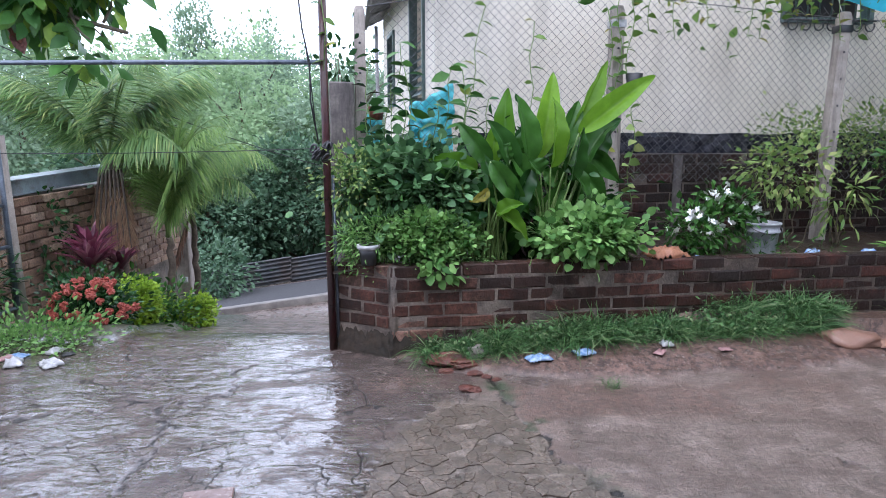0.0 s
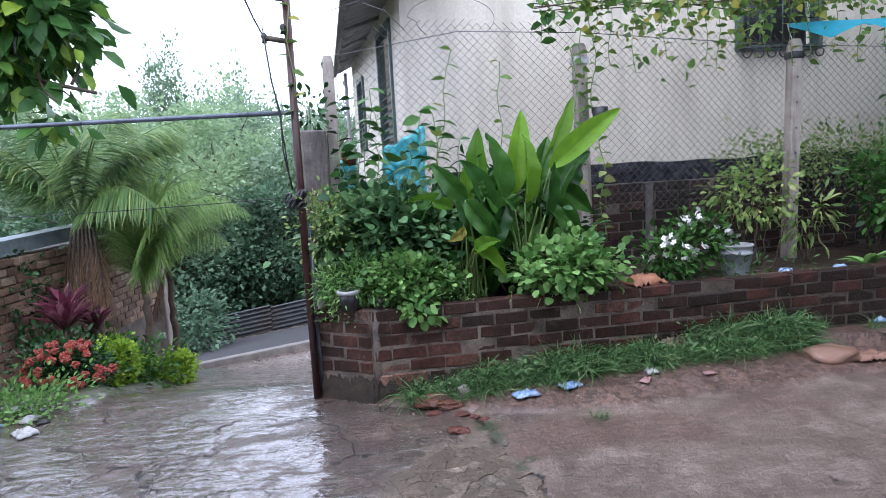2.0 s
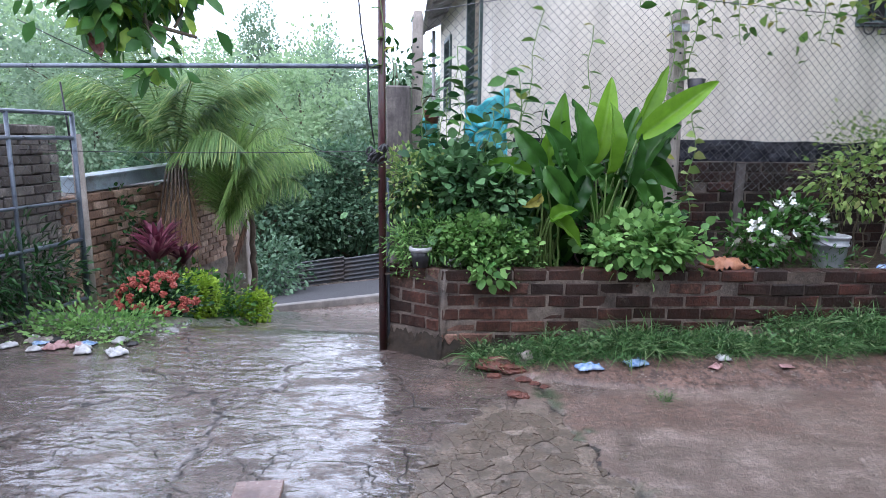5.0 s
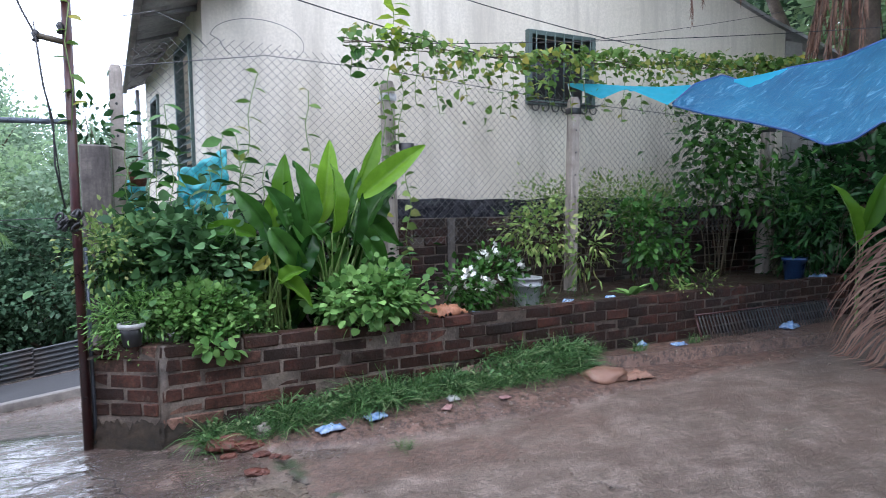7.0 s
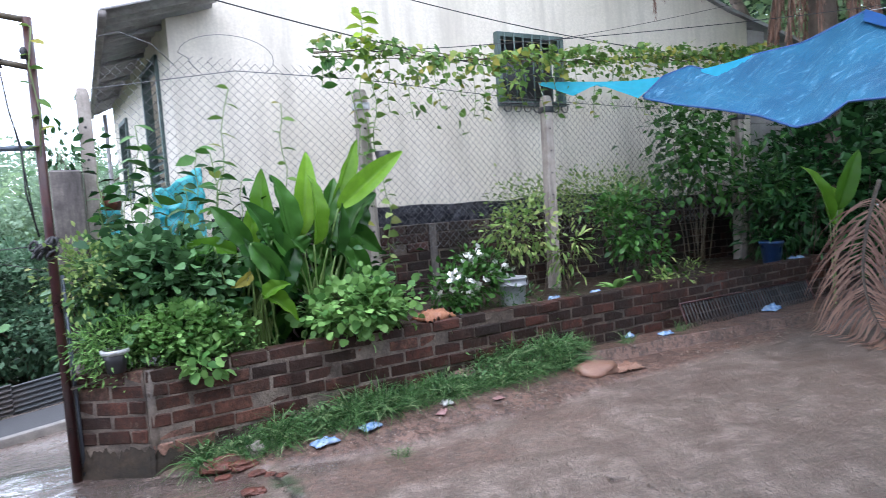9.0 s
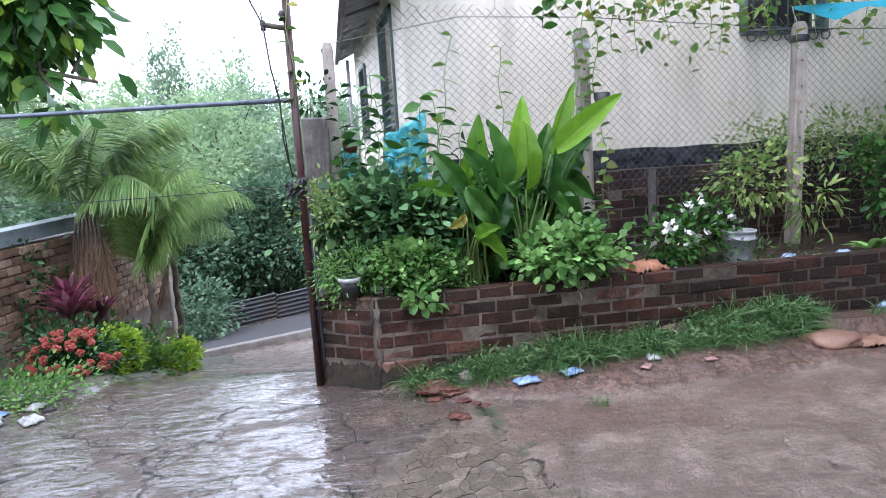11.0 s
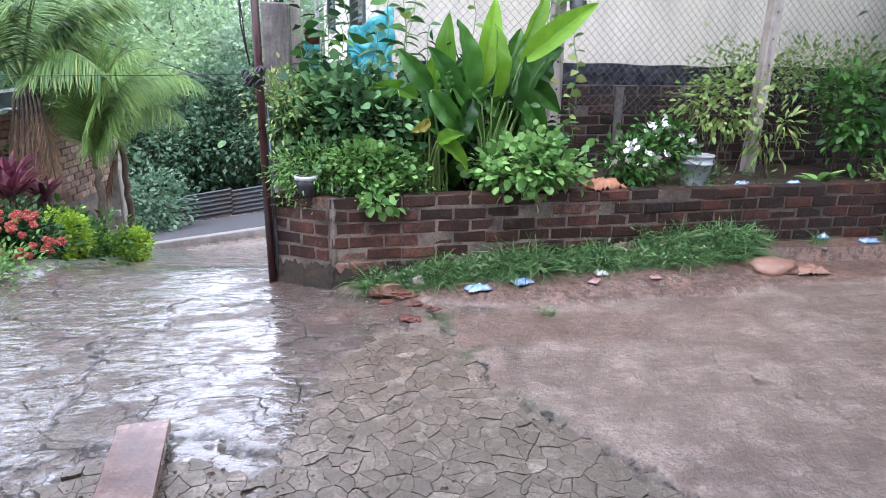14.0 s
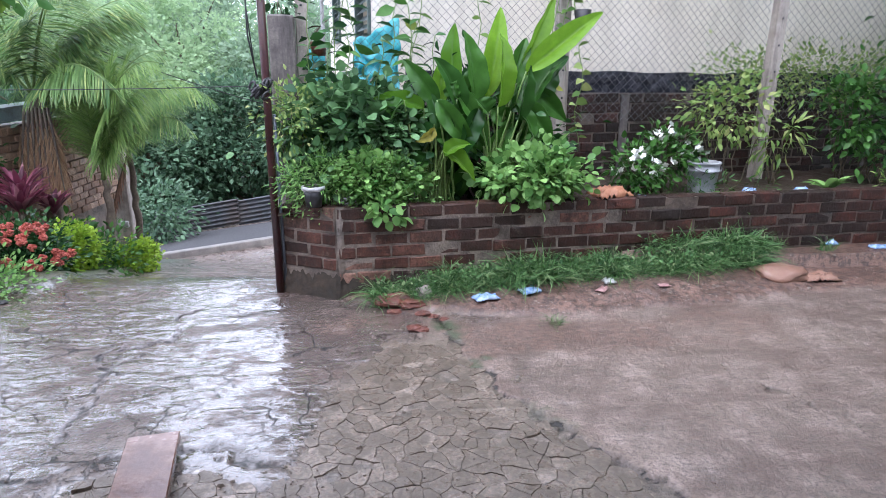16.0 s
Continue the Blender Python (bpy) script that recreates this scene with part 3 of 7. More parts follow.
def base_height(x, y):
    """Land form: level yard, drive that falls to the road, road bank, low land behind."""
    u = (x + 0.349) * AX.x + (y - 4.05) * AX.y
    yard = 0.06 * ease(u, 1.0, 4.5)
    drive = -0.272 * np.clip(y - 4.42, 0, None) * ease(y, 4.2, 5.2)
    road = np.minimum(-1.60 + 0.13 * (x + 3.74), 0.3) - 0.12 * np.clip(y - 10.6, 0, 4.5)
    road = np.maximum(road, -3.4)
    blend = ease(y, 9.2, 10.8)
    fall = drive * (1 - blend) + road * blend
    far = ease(y, 15.0, 22.0)
    z = fall * (1 - far) + far * -3.6
    keep = ease(u, 0.5, 2.5) * (1 - ease(y, 11, 16))
    return np.where(y > 4.3, z * (1 - keep) + 0.1 * keep, 0.0) + yard


def height(x, y):
    return float(base_height(np.array([float(x)]), np.array([float(y)]))[0])


def axis(fine_lo, fine_hi, step, lo, hi, grow=1.25):
    mid = list(np.arange(fine_lo, fine_hi, step))
    a, b, s, out = fine_lo, fine_hi, step, []
    s = step
    while a > lo:
        s = min(s * grow, 60)
        a -= s
        out.insert(0, a)
    s = step
    while b < hi:
        mid.append(b)
        s = min(s * grow, 60)
        b += s
    return np.array(out + mid)


def bank_form(x, y, u, v):
    """Soil heaped along the planter's foot: how much of it, and how high."""
    edge = np.interp(u, [-0.3, 0.1, 0.5, 1.4, 3.1, 5.2, 7.0], [0.0, -0.10, -0.36, -0.60, -0.60, -0.62, -0.5]) + 0.10 * (fbm(x * 3, y * 3, 61) - 0.5) + 0.06 * (fbm(x * 12, y * 12, 63) - 0.5)
    soil = ease(v - edge, -0.03, 0.05) * (1 - ease(v, 0.3, 0.5)) * ease(u, -0.1, 0.15) * (1 - ease(u, 6.8, 8.5))
    return soil, soil * (0.010 + 0.02 * ease(v - edge, 0.0, 0.2) * (1 - 0.5 * ease(u, 2.6, 3.6)) + 0.085 * ease(v - edge, 0.0, 0.5) * ease(u, 0.1, 0.9) * (1 - ease(u, 2.5, 3.6)) + 0.020 * fbm(x * 5, y * 5, 71) + 0.010 * fbm(x * 19, y * 19, 73))


def land(u, v):
    """Height of the yard at a place given along and behind the planter wall."""
    p = U(u, v, 0)
    x, y = np.array([p.x]), np.array([p.y])
    return float((base_height(x, y) + bank_form(x, y, np.array([u]), np.array([v]))[1])[0])


def lie(x, y):
    d = Vector((x, y, 0)) - CORNER
    return land(d.dot(AX), d.dot(AY))


SEAM = [(0.30, 3.75), (0.33, 3.55), (0.36, 3.2), (0.48, 2.95), (0.62, 2.62), (0.70, 2.40), (0.86, 2.18), (1.05, 1.95), (1.3, 1.6), (1.5, 1.2)]


def broken_mask(x, y):
    """Where the slab has crumbled into small plates."""
    left_edge = np.interp(y, [1.2, 2.2, 2.8, 3.4], [-0.50, -0.42, -0.24, 0.0])
    right_edge = np.interp(y, [1.2, 1.6, 1.95, 2.4, 2.95, 3.55], [1.5, 1.3, 1.05, 0.7, 0.48, 0.33])
    return ease(x - left_edge, -0.06, 0.06) * (1 - ease(x - right_edge, -0.03, 0.03)) * (1 - ease(y, 3.25, 3.5))


def hole_mask(x, y):
    return 1 - ease(np.hypot((x + 0.88) / 1.25, y - 1.82), 0.34, 0.46)


def build_ground():
    xs, ys = axis(-2.6, 3.0, 0.0135, -700, 700, 1.13), axis(1.45, 4.3, 0.0135, -60, 1500, 1.10)
    x, y = np.meshgrid(xs, ys)
    u = (x + 0.349) * AX.x + (y - 4.05) * AX.y
    v = -(x + 0.349) * AX.y + (y - 4.05) * AX.x
    z = base_height(x, y)
    near = ease(x, -2.7, -2.3) * (1 - ease(x, 3.5, 3.9)) * ease(y, 1.1, 1.4) * (1 - ease(y, 4.35, 4.6))
    wx = x + 0.20 * (fbm(x * 5, y * 5, 3) - 0.5) + 0.09 * (fbm(x * 19, y * 19, 4) - 0.5)
    wy = y + 0.20 * (fbm(x * 5, y * 5, 8) - 0.5) + 0.09 * (fbm(x * 19, y * 19, 9) - 0.5)
    # long cracks, the crumbled patch and the hole round the plank
    seam = polyline(wx, wy, SEAM)
    left = polyline(wx, wy, [(-2.6, 2.25), (-1.9, 2.2), (-1.35, 2.12), (-1.05, 2.32), (-0.75, 2.36), (-0.45, 2.18), (-0.2, 1.95), (-0.05, 1.5)])
    back = polyline(wx, wy, [(-1.20, 3.95), (-1.30, 3.75), (-1.25, 3.45), (-1.55, 3.3), (-1.42, 2.95), (-1.40, 2.4)])
    lip = polyline(wx, wy, [(-2.5, 3.05), (-2.1, 3.22), (-1.85, 3.2), (-1.6, 3.4)])
    spur = np.minimum(polyline(wx, wy, [(-2.4, 2.75), (-1.9, 2.85), (-1.45, 2.75)]), polyline(wx, wy, [(1.5, 3.2), (1.75, 2.95), (1.8, 2.7), (2.1, 2.3)]))
    spur = np.minimum(spur, polyline(wx, wy, [(-0.35, 2.6), (-0.1, 2.75), (-0.02, 2.95), (0.1, 3.0)]))
    right_of_seam = ease(wx - np.interp(wy, [p[1] for p in SEAM[::-1]], [p[0] for p in SEAM[::-1]]), 0.0, 0.05)
    broken = broken_mask(wx, wy) * (1 - right_of_seam)
    hole = hole_mask(wx, wy)
    broken = np.clip(np.maximum(broken, hole), 0, 1)
    line = lambda d, w: 1 - ease(d, 0.2 * w, w)
    gap = np.clip(fbm(x * 6, y * 6, 51) * 2.6 - 0.55, 0.12, 1.6)
    c_long = np.maximum.reduce([line(seam, 0.024 * gap), line(left, 0.034 * gap), line(back, 0.020 * gap), line(lip, 0.026 * gap), 0.8 * line(spur, 0.011 * gap)])
    e_big, id_big = cells(wx, wy, 0.9, 2)
    c_big = line(e_big, 0.010 * gap) * ease(fbm(x * 1.3, y * 1.3, 44), 0.48, 0.56)
    crack = np.clip(np.maximum.reduce([0.4 * c_big, c_long]), 0, 1) * near
    # soil bank that leans on the planter
    soil, bank = bank_form(x, y, u, v)
    smear = 0.65 * ease(fbm(x * 1.4, y * 2.4, 81), 0.44, 0.62) * ease(u, -0.4, 0.2) * (1 - ease(np.abs(v + 0.75), 0.25, 0.55)) * (1 - ease(u, 1.5, 3.5))
    z = z + bank + near * (-0.011 * broken - 0.010 * hole + 0.012 * (fbm(x * 2.2, y * 2.2, 91) - 0.5) + 0.004 * (fbm(x * 14, y * 14, 95) - 0.5))
    z = z - crack * 0.006 * near - c_long * 0.004 * near + 0.003 * right_of_seam * near
    film = np.clip(1.0 - 0.95 * np.clip(soil + smear, 0, 1) - 0.75 * right_of_seam * ease(x, 0.3, 0.9) - 0.72 * broken * (x > -0.5) - 0.5 * ease(y, 4.3, 6.0), 0.10, 1)
    film = np.where(x > 0.1, film * (0.12 + 0.88 * ease(seam, 0.04, 0.18)), film)
    film *= 1 - ease(x, 4.0, 7.0) * 0.2
    beyond = ease(y, 15.2, 16.5) + ease(-x, 4.2, 5.0) * (y > 3.0) + ease(x, 9.0, 10.0)
    green = np.clip(beyond, 0, 1) + 0.85 * (1 - ease(seam, 0.02, 0.09)) * ease(fbm(x * 7, y * 7, 15), 0.45, 0.6) * ease(y, 2.2, 2.7) * near
    bed = ease(-(x + 2.35 + 0.12 * (y - 4.3)), 0.0, 0.12) * ease(y, 4.2, 4.5) * (1 - ease(y, 9.2, 9.6))
    z = z + 0.07 * bed
    green = np.clip(green + 0.8 * bed, 0, 1)
    film = np.where(green > 0.5, 0.1, film)
    me = bpy.data.meshes.new("ground")
    h, w = x.shape
    idx = np.arange(h * w).reshape(h, w)
    faces = np.stack([idx[:-1, :-1], idx[:-1, 1:], idx[1:, 1:], idx[1:, :-1]], -1).reshape(-1, 4)
    me.vertices.add(h * w)
    me.vertices.foreach_set("co", np.stack([x, y, z], -1).astype(np.float32).ravel())
    me.loops.add(faces.size)
    me.loops.foreach_set("vertex_index", faces.astype(np.int32).ravel())
    me.polygons.add(len(faces))
    me.polygons.foreach_set("loop_start", np.arange(0, faces.size, 4, dtype=np.int32))
    me.polygons.foreach_set("loop_total", np.full(len(faces), 4, dtype=np.int32))
    me.update(calc_edges=True)
    me.polygons.foreach_set("use_smooth", np.ones(len(faces), dtype=bool))
    for name, val in (("split_distance", np.clip(np.where(near > 0.3, np.minimum.reduce([seam, left, back, lip, spur + 0.012, e_big + 0.03]), 0.5), 0, 0.5)), ("crack", crack), ("soil", np.clip(soil + smear, 0, 1)), ("film", film), ("yard", near), ("rubble", broken * near), ("green", green)):
        me.attributes.new(name, "FLOAT", "POINT").data.foreach_set("value", val.astype(np.float32).ravel())
    me.materials.append(GROUND)
    return tagged(new("ground", me), "wet cracked grey-brown concrete yard with running rainwater", "ground", kind="structure")


YARD = build_ground()

# road that runs past the foot of the drive, with its kerb
ROAD = thing("road", (-3, 12, -1.7), "dark wet asphalt road falling past the drive", "road", kind="structure")
def road_z(x, y):
    return height(x, y) + 0.012
Shape().sheet(lambda s, w: (-26 + 34 * s, 10.75 - 0.0 * s + (0.10 * (-26 + 34 * s + 3.7)) + 3.6 * w, road_z(-26 + 34 * s, 10.75 + 0.10 * (-26 + 34 * s + 3.7) + 3.6 * w) + 0.02), 60, 10).make("carriageway", ASPHALT, ROAD)
KERBSTONE = thing("kerb", (-3, 10.6, -1.6), "pale wet concrete kerb between drive and road", "kerb", kind="structure")
def kerb_pt(s, w):
    x = -4.3 + 7.5 * s
    y = 10.58 + 0.10 * (x + 3.7)
    z = road_z(x, y)
    prof = [(-0.10, -0.25), (-0.09, 0.075), (-0.07, 0.09), (0.06, 0.09), (0.08, 0.075), (0.09, -0.25)][round(w * 5)]
    return (x, y + prof[0], z + prof[1] + 0.004 * noise.noise((x * 4, w, 0)))
Shape().sheet(kerb_pt, 60, 5).make("kerb_course", KERB, KERBSTONE)

# ---- brick planter wall ----
def brick_mesh(name, l, d, h, mat, seed):
    random.seed(seed)
    bm = bmesh.new()
    bmesh.ops.create_cube(bm, size=1)
    for p in bm.verts:
        p.co = Vector((p.co.x * l, p.co.y * d, p.co.z * h)) + Vector([random.uniform(-0.0028, 0.0028) for _ in range(3)])
    bmesh.ops.bevel(bm, geom=bm.edges[:], offset=0.007, segments=1, affect="EDGES")
    for p in bm.verts:
        p.co += Vector([random.uniform(-0.0025, 0.0025) for _ in range(3)])
    me = bpy.data.meshes.new(name)
    bm.to_mesh(me)
    bm.free()
    me.materials.append(mat)
    return me


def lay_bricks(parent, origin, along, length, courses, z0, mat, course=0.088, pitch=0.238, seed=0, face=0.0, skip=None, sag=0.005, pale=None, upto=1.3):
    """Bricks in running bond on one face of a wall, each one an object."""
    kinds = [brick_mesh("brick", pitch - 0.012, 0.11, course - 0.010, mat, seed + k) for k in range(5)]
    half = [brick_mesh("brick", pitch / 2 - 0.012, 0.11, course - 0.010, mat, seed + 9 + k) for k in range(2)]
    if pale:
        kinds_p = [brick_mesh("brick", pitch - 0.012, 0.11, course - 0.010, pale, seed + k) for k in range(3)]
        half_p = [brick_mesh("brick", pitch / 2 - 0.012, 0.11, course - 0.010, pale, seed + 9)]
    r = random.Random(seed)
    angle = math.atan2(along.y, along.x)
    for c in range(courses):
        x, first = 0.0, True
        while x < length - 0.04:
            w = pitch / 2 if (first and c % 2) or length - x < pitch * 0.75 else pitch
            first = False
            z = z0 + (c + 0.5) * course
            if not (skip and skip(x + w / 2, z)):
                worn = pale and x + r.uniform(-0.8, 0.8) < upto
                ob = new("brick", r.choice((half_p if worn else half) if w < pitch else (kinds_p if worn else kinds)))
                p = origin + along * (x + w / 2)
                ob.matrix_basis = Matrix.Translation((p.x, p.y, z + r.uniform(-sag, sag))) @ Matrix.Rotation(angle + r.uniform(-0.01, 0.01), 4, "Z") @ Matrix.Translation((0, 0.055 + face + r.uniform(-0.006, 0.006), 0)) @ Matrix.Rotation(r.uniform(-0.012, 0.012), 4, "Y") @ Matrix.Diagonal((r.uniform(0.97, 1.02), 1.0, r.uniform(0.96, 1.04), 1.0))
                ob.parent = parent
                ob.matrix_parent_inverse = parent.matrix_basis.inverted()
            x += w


TOP = 0.634
WALL_FRONT = thing("wall_planter", U(0, 0, 0), "low wet red-brown brick planter wall, mossy at its foot", "wall", kind="structure")
Shape().box((0.008, 0.006, -0.2), (2.3, 0.15, TOP - 0.014), FRAME).make("mortar_core", MORTAR, WALL_FRONT, smooth=False)
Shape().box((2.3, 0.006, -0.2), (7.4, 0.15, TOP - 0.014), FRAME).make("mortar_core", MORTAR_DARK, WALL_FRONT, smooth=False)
gp = Vector((-0.745, 4.255, 0))
side = (CORNER - gp)
side_len = side.length
side.normalize()
SIDE_FRAME = Matrix.Translation(gp) @ Matrix.Rotation(math.atan2(side.y, side.x), 4, "Z")
Shape().box((0, 0.006, -0.2), (side_len - 0.014, 0.15, TOP - 0.014), SIDE_FRAME).make("mortar_core", MORTAR, WALL_FRONT, smooth=False)
plinth = Shape()
plinth.sheet(lambda s, w: SIDE_FRAME @ Vector((s * (side_len + 0.02), -0.035 + 0.03 * w + 0.012 * noise.noise((s * 9, w * 5, 3)), -0.06 + (0.22 + 0.06 * noise.noise((s * 5, 1, 1)) + 0.05 * noise.noise((s * 19, 4, 1))) * w)), 40, 8)
plinth.sheet(lambda s, w: FRAME @ Vector((-0.02 + s * 1.3, -0.035 + 0.03 * w + 0.012 * noise.noise((s * 14, w * 5, 7)), -0.06 + (0.20 + 0.06 * noise.noise((s * 11, 1, 1)) + 0.05 * noise.noise((s * 41, 4, 1))) * w)), 80, 8)
plinth.make("plinth", PLINTH, WALL_FRONT, "dark mossy cement render")
Shape().tube([CORNER + Vector((0.02, 0.034, z)) for z in (-0.1, 0.3, TOP - 0.004)], 0.034, 8).make("corner_mortar", MORTAR, WALL_FRONT)

# planter soil
soil_ob = Shape().sheet(lambda s, w: U(-0.38 + 7.9 * s, 0.13 + 1.25 * w, 0.565 + 0.03 * noise.noise((s * 30, w * 6, 0))), 70, 12).make("planter_soil", SOIL)
tagged(soil_ob, "dark wet soil inside the brick planter", "soil", kind="structure")

# retaining wall behind the planter
WALL_BACK = thing("wall_retaining", U(1, 1.35, 0), "dark wet brick retaining wall behind the planter", "wall", kind="structure")
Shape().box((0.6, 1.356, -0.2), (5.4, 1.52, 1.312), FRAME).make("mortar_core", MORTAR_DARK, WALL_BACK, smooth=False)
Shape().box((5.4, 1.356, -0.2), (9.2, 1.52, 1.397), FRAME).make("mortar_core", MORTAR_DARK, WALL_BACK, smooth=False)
Shape().box((2.64, 1.33, 0.5), (2.72, 1.362, 1.30), FRAME, 0.004).make("pier", PILLAR, WALL_BACK, smooth=False)

# concrete end pillar and red-brown gate post
END_PILLAR = thing("pillar", U(-0.3, 0.75, 0), "dark rain-streaked concrete pillar at the planter end", "pillar", kind="structure")
Shape().box((-0.40, 0.74, 0.0), (-0.215, 0.93, 1.87), FRAME, jit=0.006).make("shaft", PILLAR, END_PILLAR, bevel=0.012, smooth=False)
Shape().box((-0.42, 0.28, -0.3), (-0.24, 0.74, 0.60), FRAME, jit=0.004).make("side_wall", MORTAR, END_PILLAR, smooth=False)

# ---- gate post, lintel pipe and its fittings ----
GATE_POST = thing("gate_post", (-0.774, 4.222, 0), "dark red painted steel gate post, tall and wet", "gate post")
Shape().tube([(-0.774, 4.222, -0.05), (-0.776, 4.222, 1.4), (-0.772, 4.221, 2.68)], 0.026, 12).make("tube", RUST, GATE_POST)
Shape().tube([(-0.735, 4.24, 0.0), (-0.74, 4.24, 1.22)], 0.011, 8).make("stay", PIPE, GATE_POST)
for a, b in (((-0.772, 4.22, 2.40), (-0.93, 4.20, 2.43)), ((-0.772, 4.22, 2.665), (-1.10, 4.18, 2.71))):
    Shape().tube([a, b], 0.017, 6).make("bracket", TWIG, GATE_POST, "rusty side bracket")
for p in ((-0.925, 4.20, 2.39), (-0.80, 4.19, 2.44), (-1.04, 4.18, 2.66)):
    Shape().lathe([(0.001, 0), (0.02, 0.005), (0.012, 0.025), (0.022, 0.045), (0.012, 0.065), (0.001, 0.07)], p, 10).make("insulator", CABLE, GATE_POST, "small dark insulator")
GATE_BAR = thing("gate_lintel", (-0.774, 4.222, 1.99), "long grey steel pipe across the top of the gateway", "gate bar")
Shape().tube([(-0.76, 4.215, 1.952), (-2.2, 4.27, 1.957), (-4.2, 4.34, 1.958)], 0.016, 10).make("pipe", PIPE, GATE_BAR)
CHAIN = thing("gate_chain", (-0.80, 4.19, 1.38), "dark knotted chain round the gate post", "chain")
random.seed(4)
for k in range(16):
    a = random.uniform(0, 6.28)
    c = Vector((-0.80 + random.uniform(-0.055, 0.05), 4.185 + random.uniform(-0.03, 0.02), 1.385 + random.uniform(-0.045, 0.045)))
    ax = Vector((random.uniform(-1, 1), random.uniform(-1, 1), random.uniform(-1, 1))).normalized()
    s1 = ax.orthogonal().normalized() * 0.034
    s2 = ax.cross(s1)
    Shape().tube([c + s1 * math.cos(t) + s2 * 0.6 * math.sin(t) for t in [j * 0.785 for j in range(9)]], 0.008, 5, False).make("link", CABLE, CHAIN)
DROP = thing("hanging_cable", (-0.9, 4.2, 2.6), "thin dark cable hanging beside the gate post", "cable")
Shape().tube([(-1.05, 4.19, 2.95), (-1.03, 4.19, 2.68), (-0.98, 4.19, 2.55), (-0.925, 4.19, 2.43), (-0.90, 4.19, 2.15), (-0.86, 4.19, 1.95), (-0.86, 4.18, 1.7), (-0.82, 4.18, 1.45)], 0.006, 5).make("cable", CABLE, DROP)
Shape().tube([(-0.93, 4.19, 2.5), (-0.90, 4.17, 2.2), (-0.86, 4.18, 1.9), (-0.83, 4.18, 1.5)], 0.004, 5).make("cable", CABLE, DROP)

# ---- fence: concrete posts, chain-link mesh, top vines' wire ----
POSTS = [(-0.17, 0.95, 2.44, 0.09), (1.912, 1.0, 2.50, 0.105), (3.862, 1.0, 2.50, 0.10), (6.84, 1.0, 2.45, 0.12)]
for k, (u, v, top, w) in enumerate(POSTS):
    post = thing("fence_post", U(u, v, 0.5), "weathered grey concrete fence post with wire holes", "fence post", "posts of the chain-link fence")
    sh = Shape()
    lean = (0.004, -0.01, 0.015, 0.02)[k]
    vs, fs = [], []
    for z, s in ((0.45, 1.0), (1.3, 1.0), (top - 0.05, 0.95), (top, 0.7)):
        vs += [U(u + a * w / 2 * s + lean * (z - 0.5), v + b * w / 2 * s, z) for a, b in ((-1, -1), (1, -1), (1, 1), (-1, 1))]
    for i in range(3):
        fs += [(i * 4 + j, i * 4 + (j + 1) % 4, i * 4 + 4 + (j + 1) % 4, i * 4 + 4 + j) for j in range(4)]
    fs += [(3, 2, 1, 0), (12, 13, 14, 15)]
    sh.add(vs, fs).make("shaft", POST, post, bevel=0.008, smooth=False)
    # solid dark discs stand for the shade inside the wire holes
    for i in range(7):
        z = 0.85 + 0.22 * i
        if z < top - 0.1:
            Shape().tube([U(u + lean * (z - 0.5), v - w / 2 - 0.002, z), U(u + lean * (z - 0.5), v - w / 2 + 0.01, z)], 0.009, 8).make("wire_hole", CABLE, post, "dark disc for the shade in a wire hole")
    if k:
        band = Shape().box((u - w / 2 - 0.006 + lean * 1.8, v - w / 2 - 0.006, top - 0.17), (u + w / 2 + 0.006 + lean * 1.8, v + w / 2 + 0.006, top - 0.11), FRAME)
        band.make("band", WHITE_BAG if k == 1 else CABLE, post, "pale band of tape" if k == 1 else "dark band of tape", bevel=0.003)


def mesh_top(u):
    return float(np.interp(u, [-0.2, 0.0, 0.6, 1.9, 3.0, 3.9, 7.0, 9], [2.42, 2.62, 2.70, 2.64, 2.58, 2.50, 2.45, 2.4]))


def chain_link(u0, u1, v, z0):
    """Interlocked zigzag wires between two posts."""
    net = Shape()
    half = 0.035
    n = int((u1 - u0) / half)
    for i in range(n):
        u = u0 + (i + 0.5) * half
        pts, j, z = [], 0, z0
        while z < mesh_top(u) + (0.03 if i % 2 else 0.0):
            wob = 0.012 * noise.noise((u * 1.3, z * 1.5, 2))
            pts.append(U(u + (half / 2 + 0.002) * (1 if (j + i) % 2 else -1) + wob, v + 0.004 * (1 if (j + i) % 2 else -1) + 0.05 * noise.noise((u * 0.7, z, 5)), z))
            z += half
            j += 1
        net.tube(pts, 0.0025, 3, False)
    return net


for k, (a, b) in enumerate(((-0.12, 1.86), (1.965, 3.81), (3.915, 6.78))):
    panel = thing("chain_link_panel", U((a + b) / 2, 0.97, 1.2), "galvanised chain-link mesh between two posts", "fence", "panels of the chain-link fence")
    chain_link(a, b, 0.97, 1.10).make("wire_mesh", WIRE, panel)
    Shape().tube([U(a, 0.965, mesh_top(a) - 0.06), U((a + b) / 2, 0.965, mesh_top((a + b) / 2) - 0.08), U(b, 0.965, mesh_top(b) - 0.06)], 0.0035, 5).make("tension_wire", WIRE, panel)
LOOP = thing("loose_wire", U(0.8, 0.97, 2.7), "thin springy wire looped over the fence", "wire")
lp = [U(0.30 + 0.35 * math.cos(t) * (1 if t < 3.2 else 0.8) + 0.52, 0.95, 2.70 + 0.17 * math.sin(t)) for t in np.linspace(-0.7, 3.9, 22)]
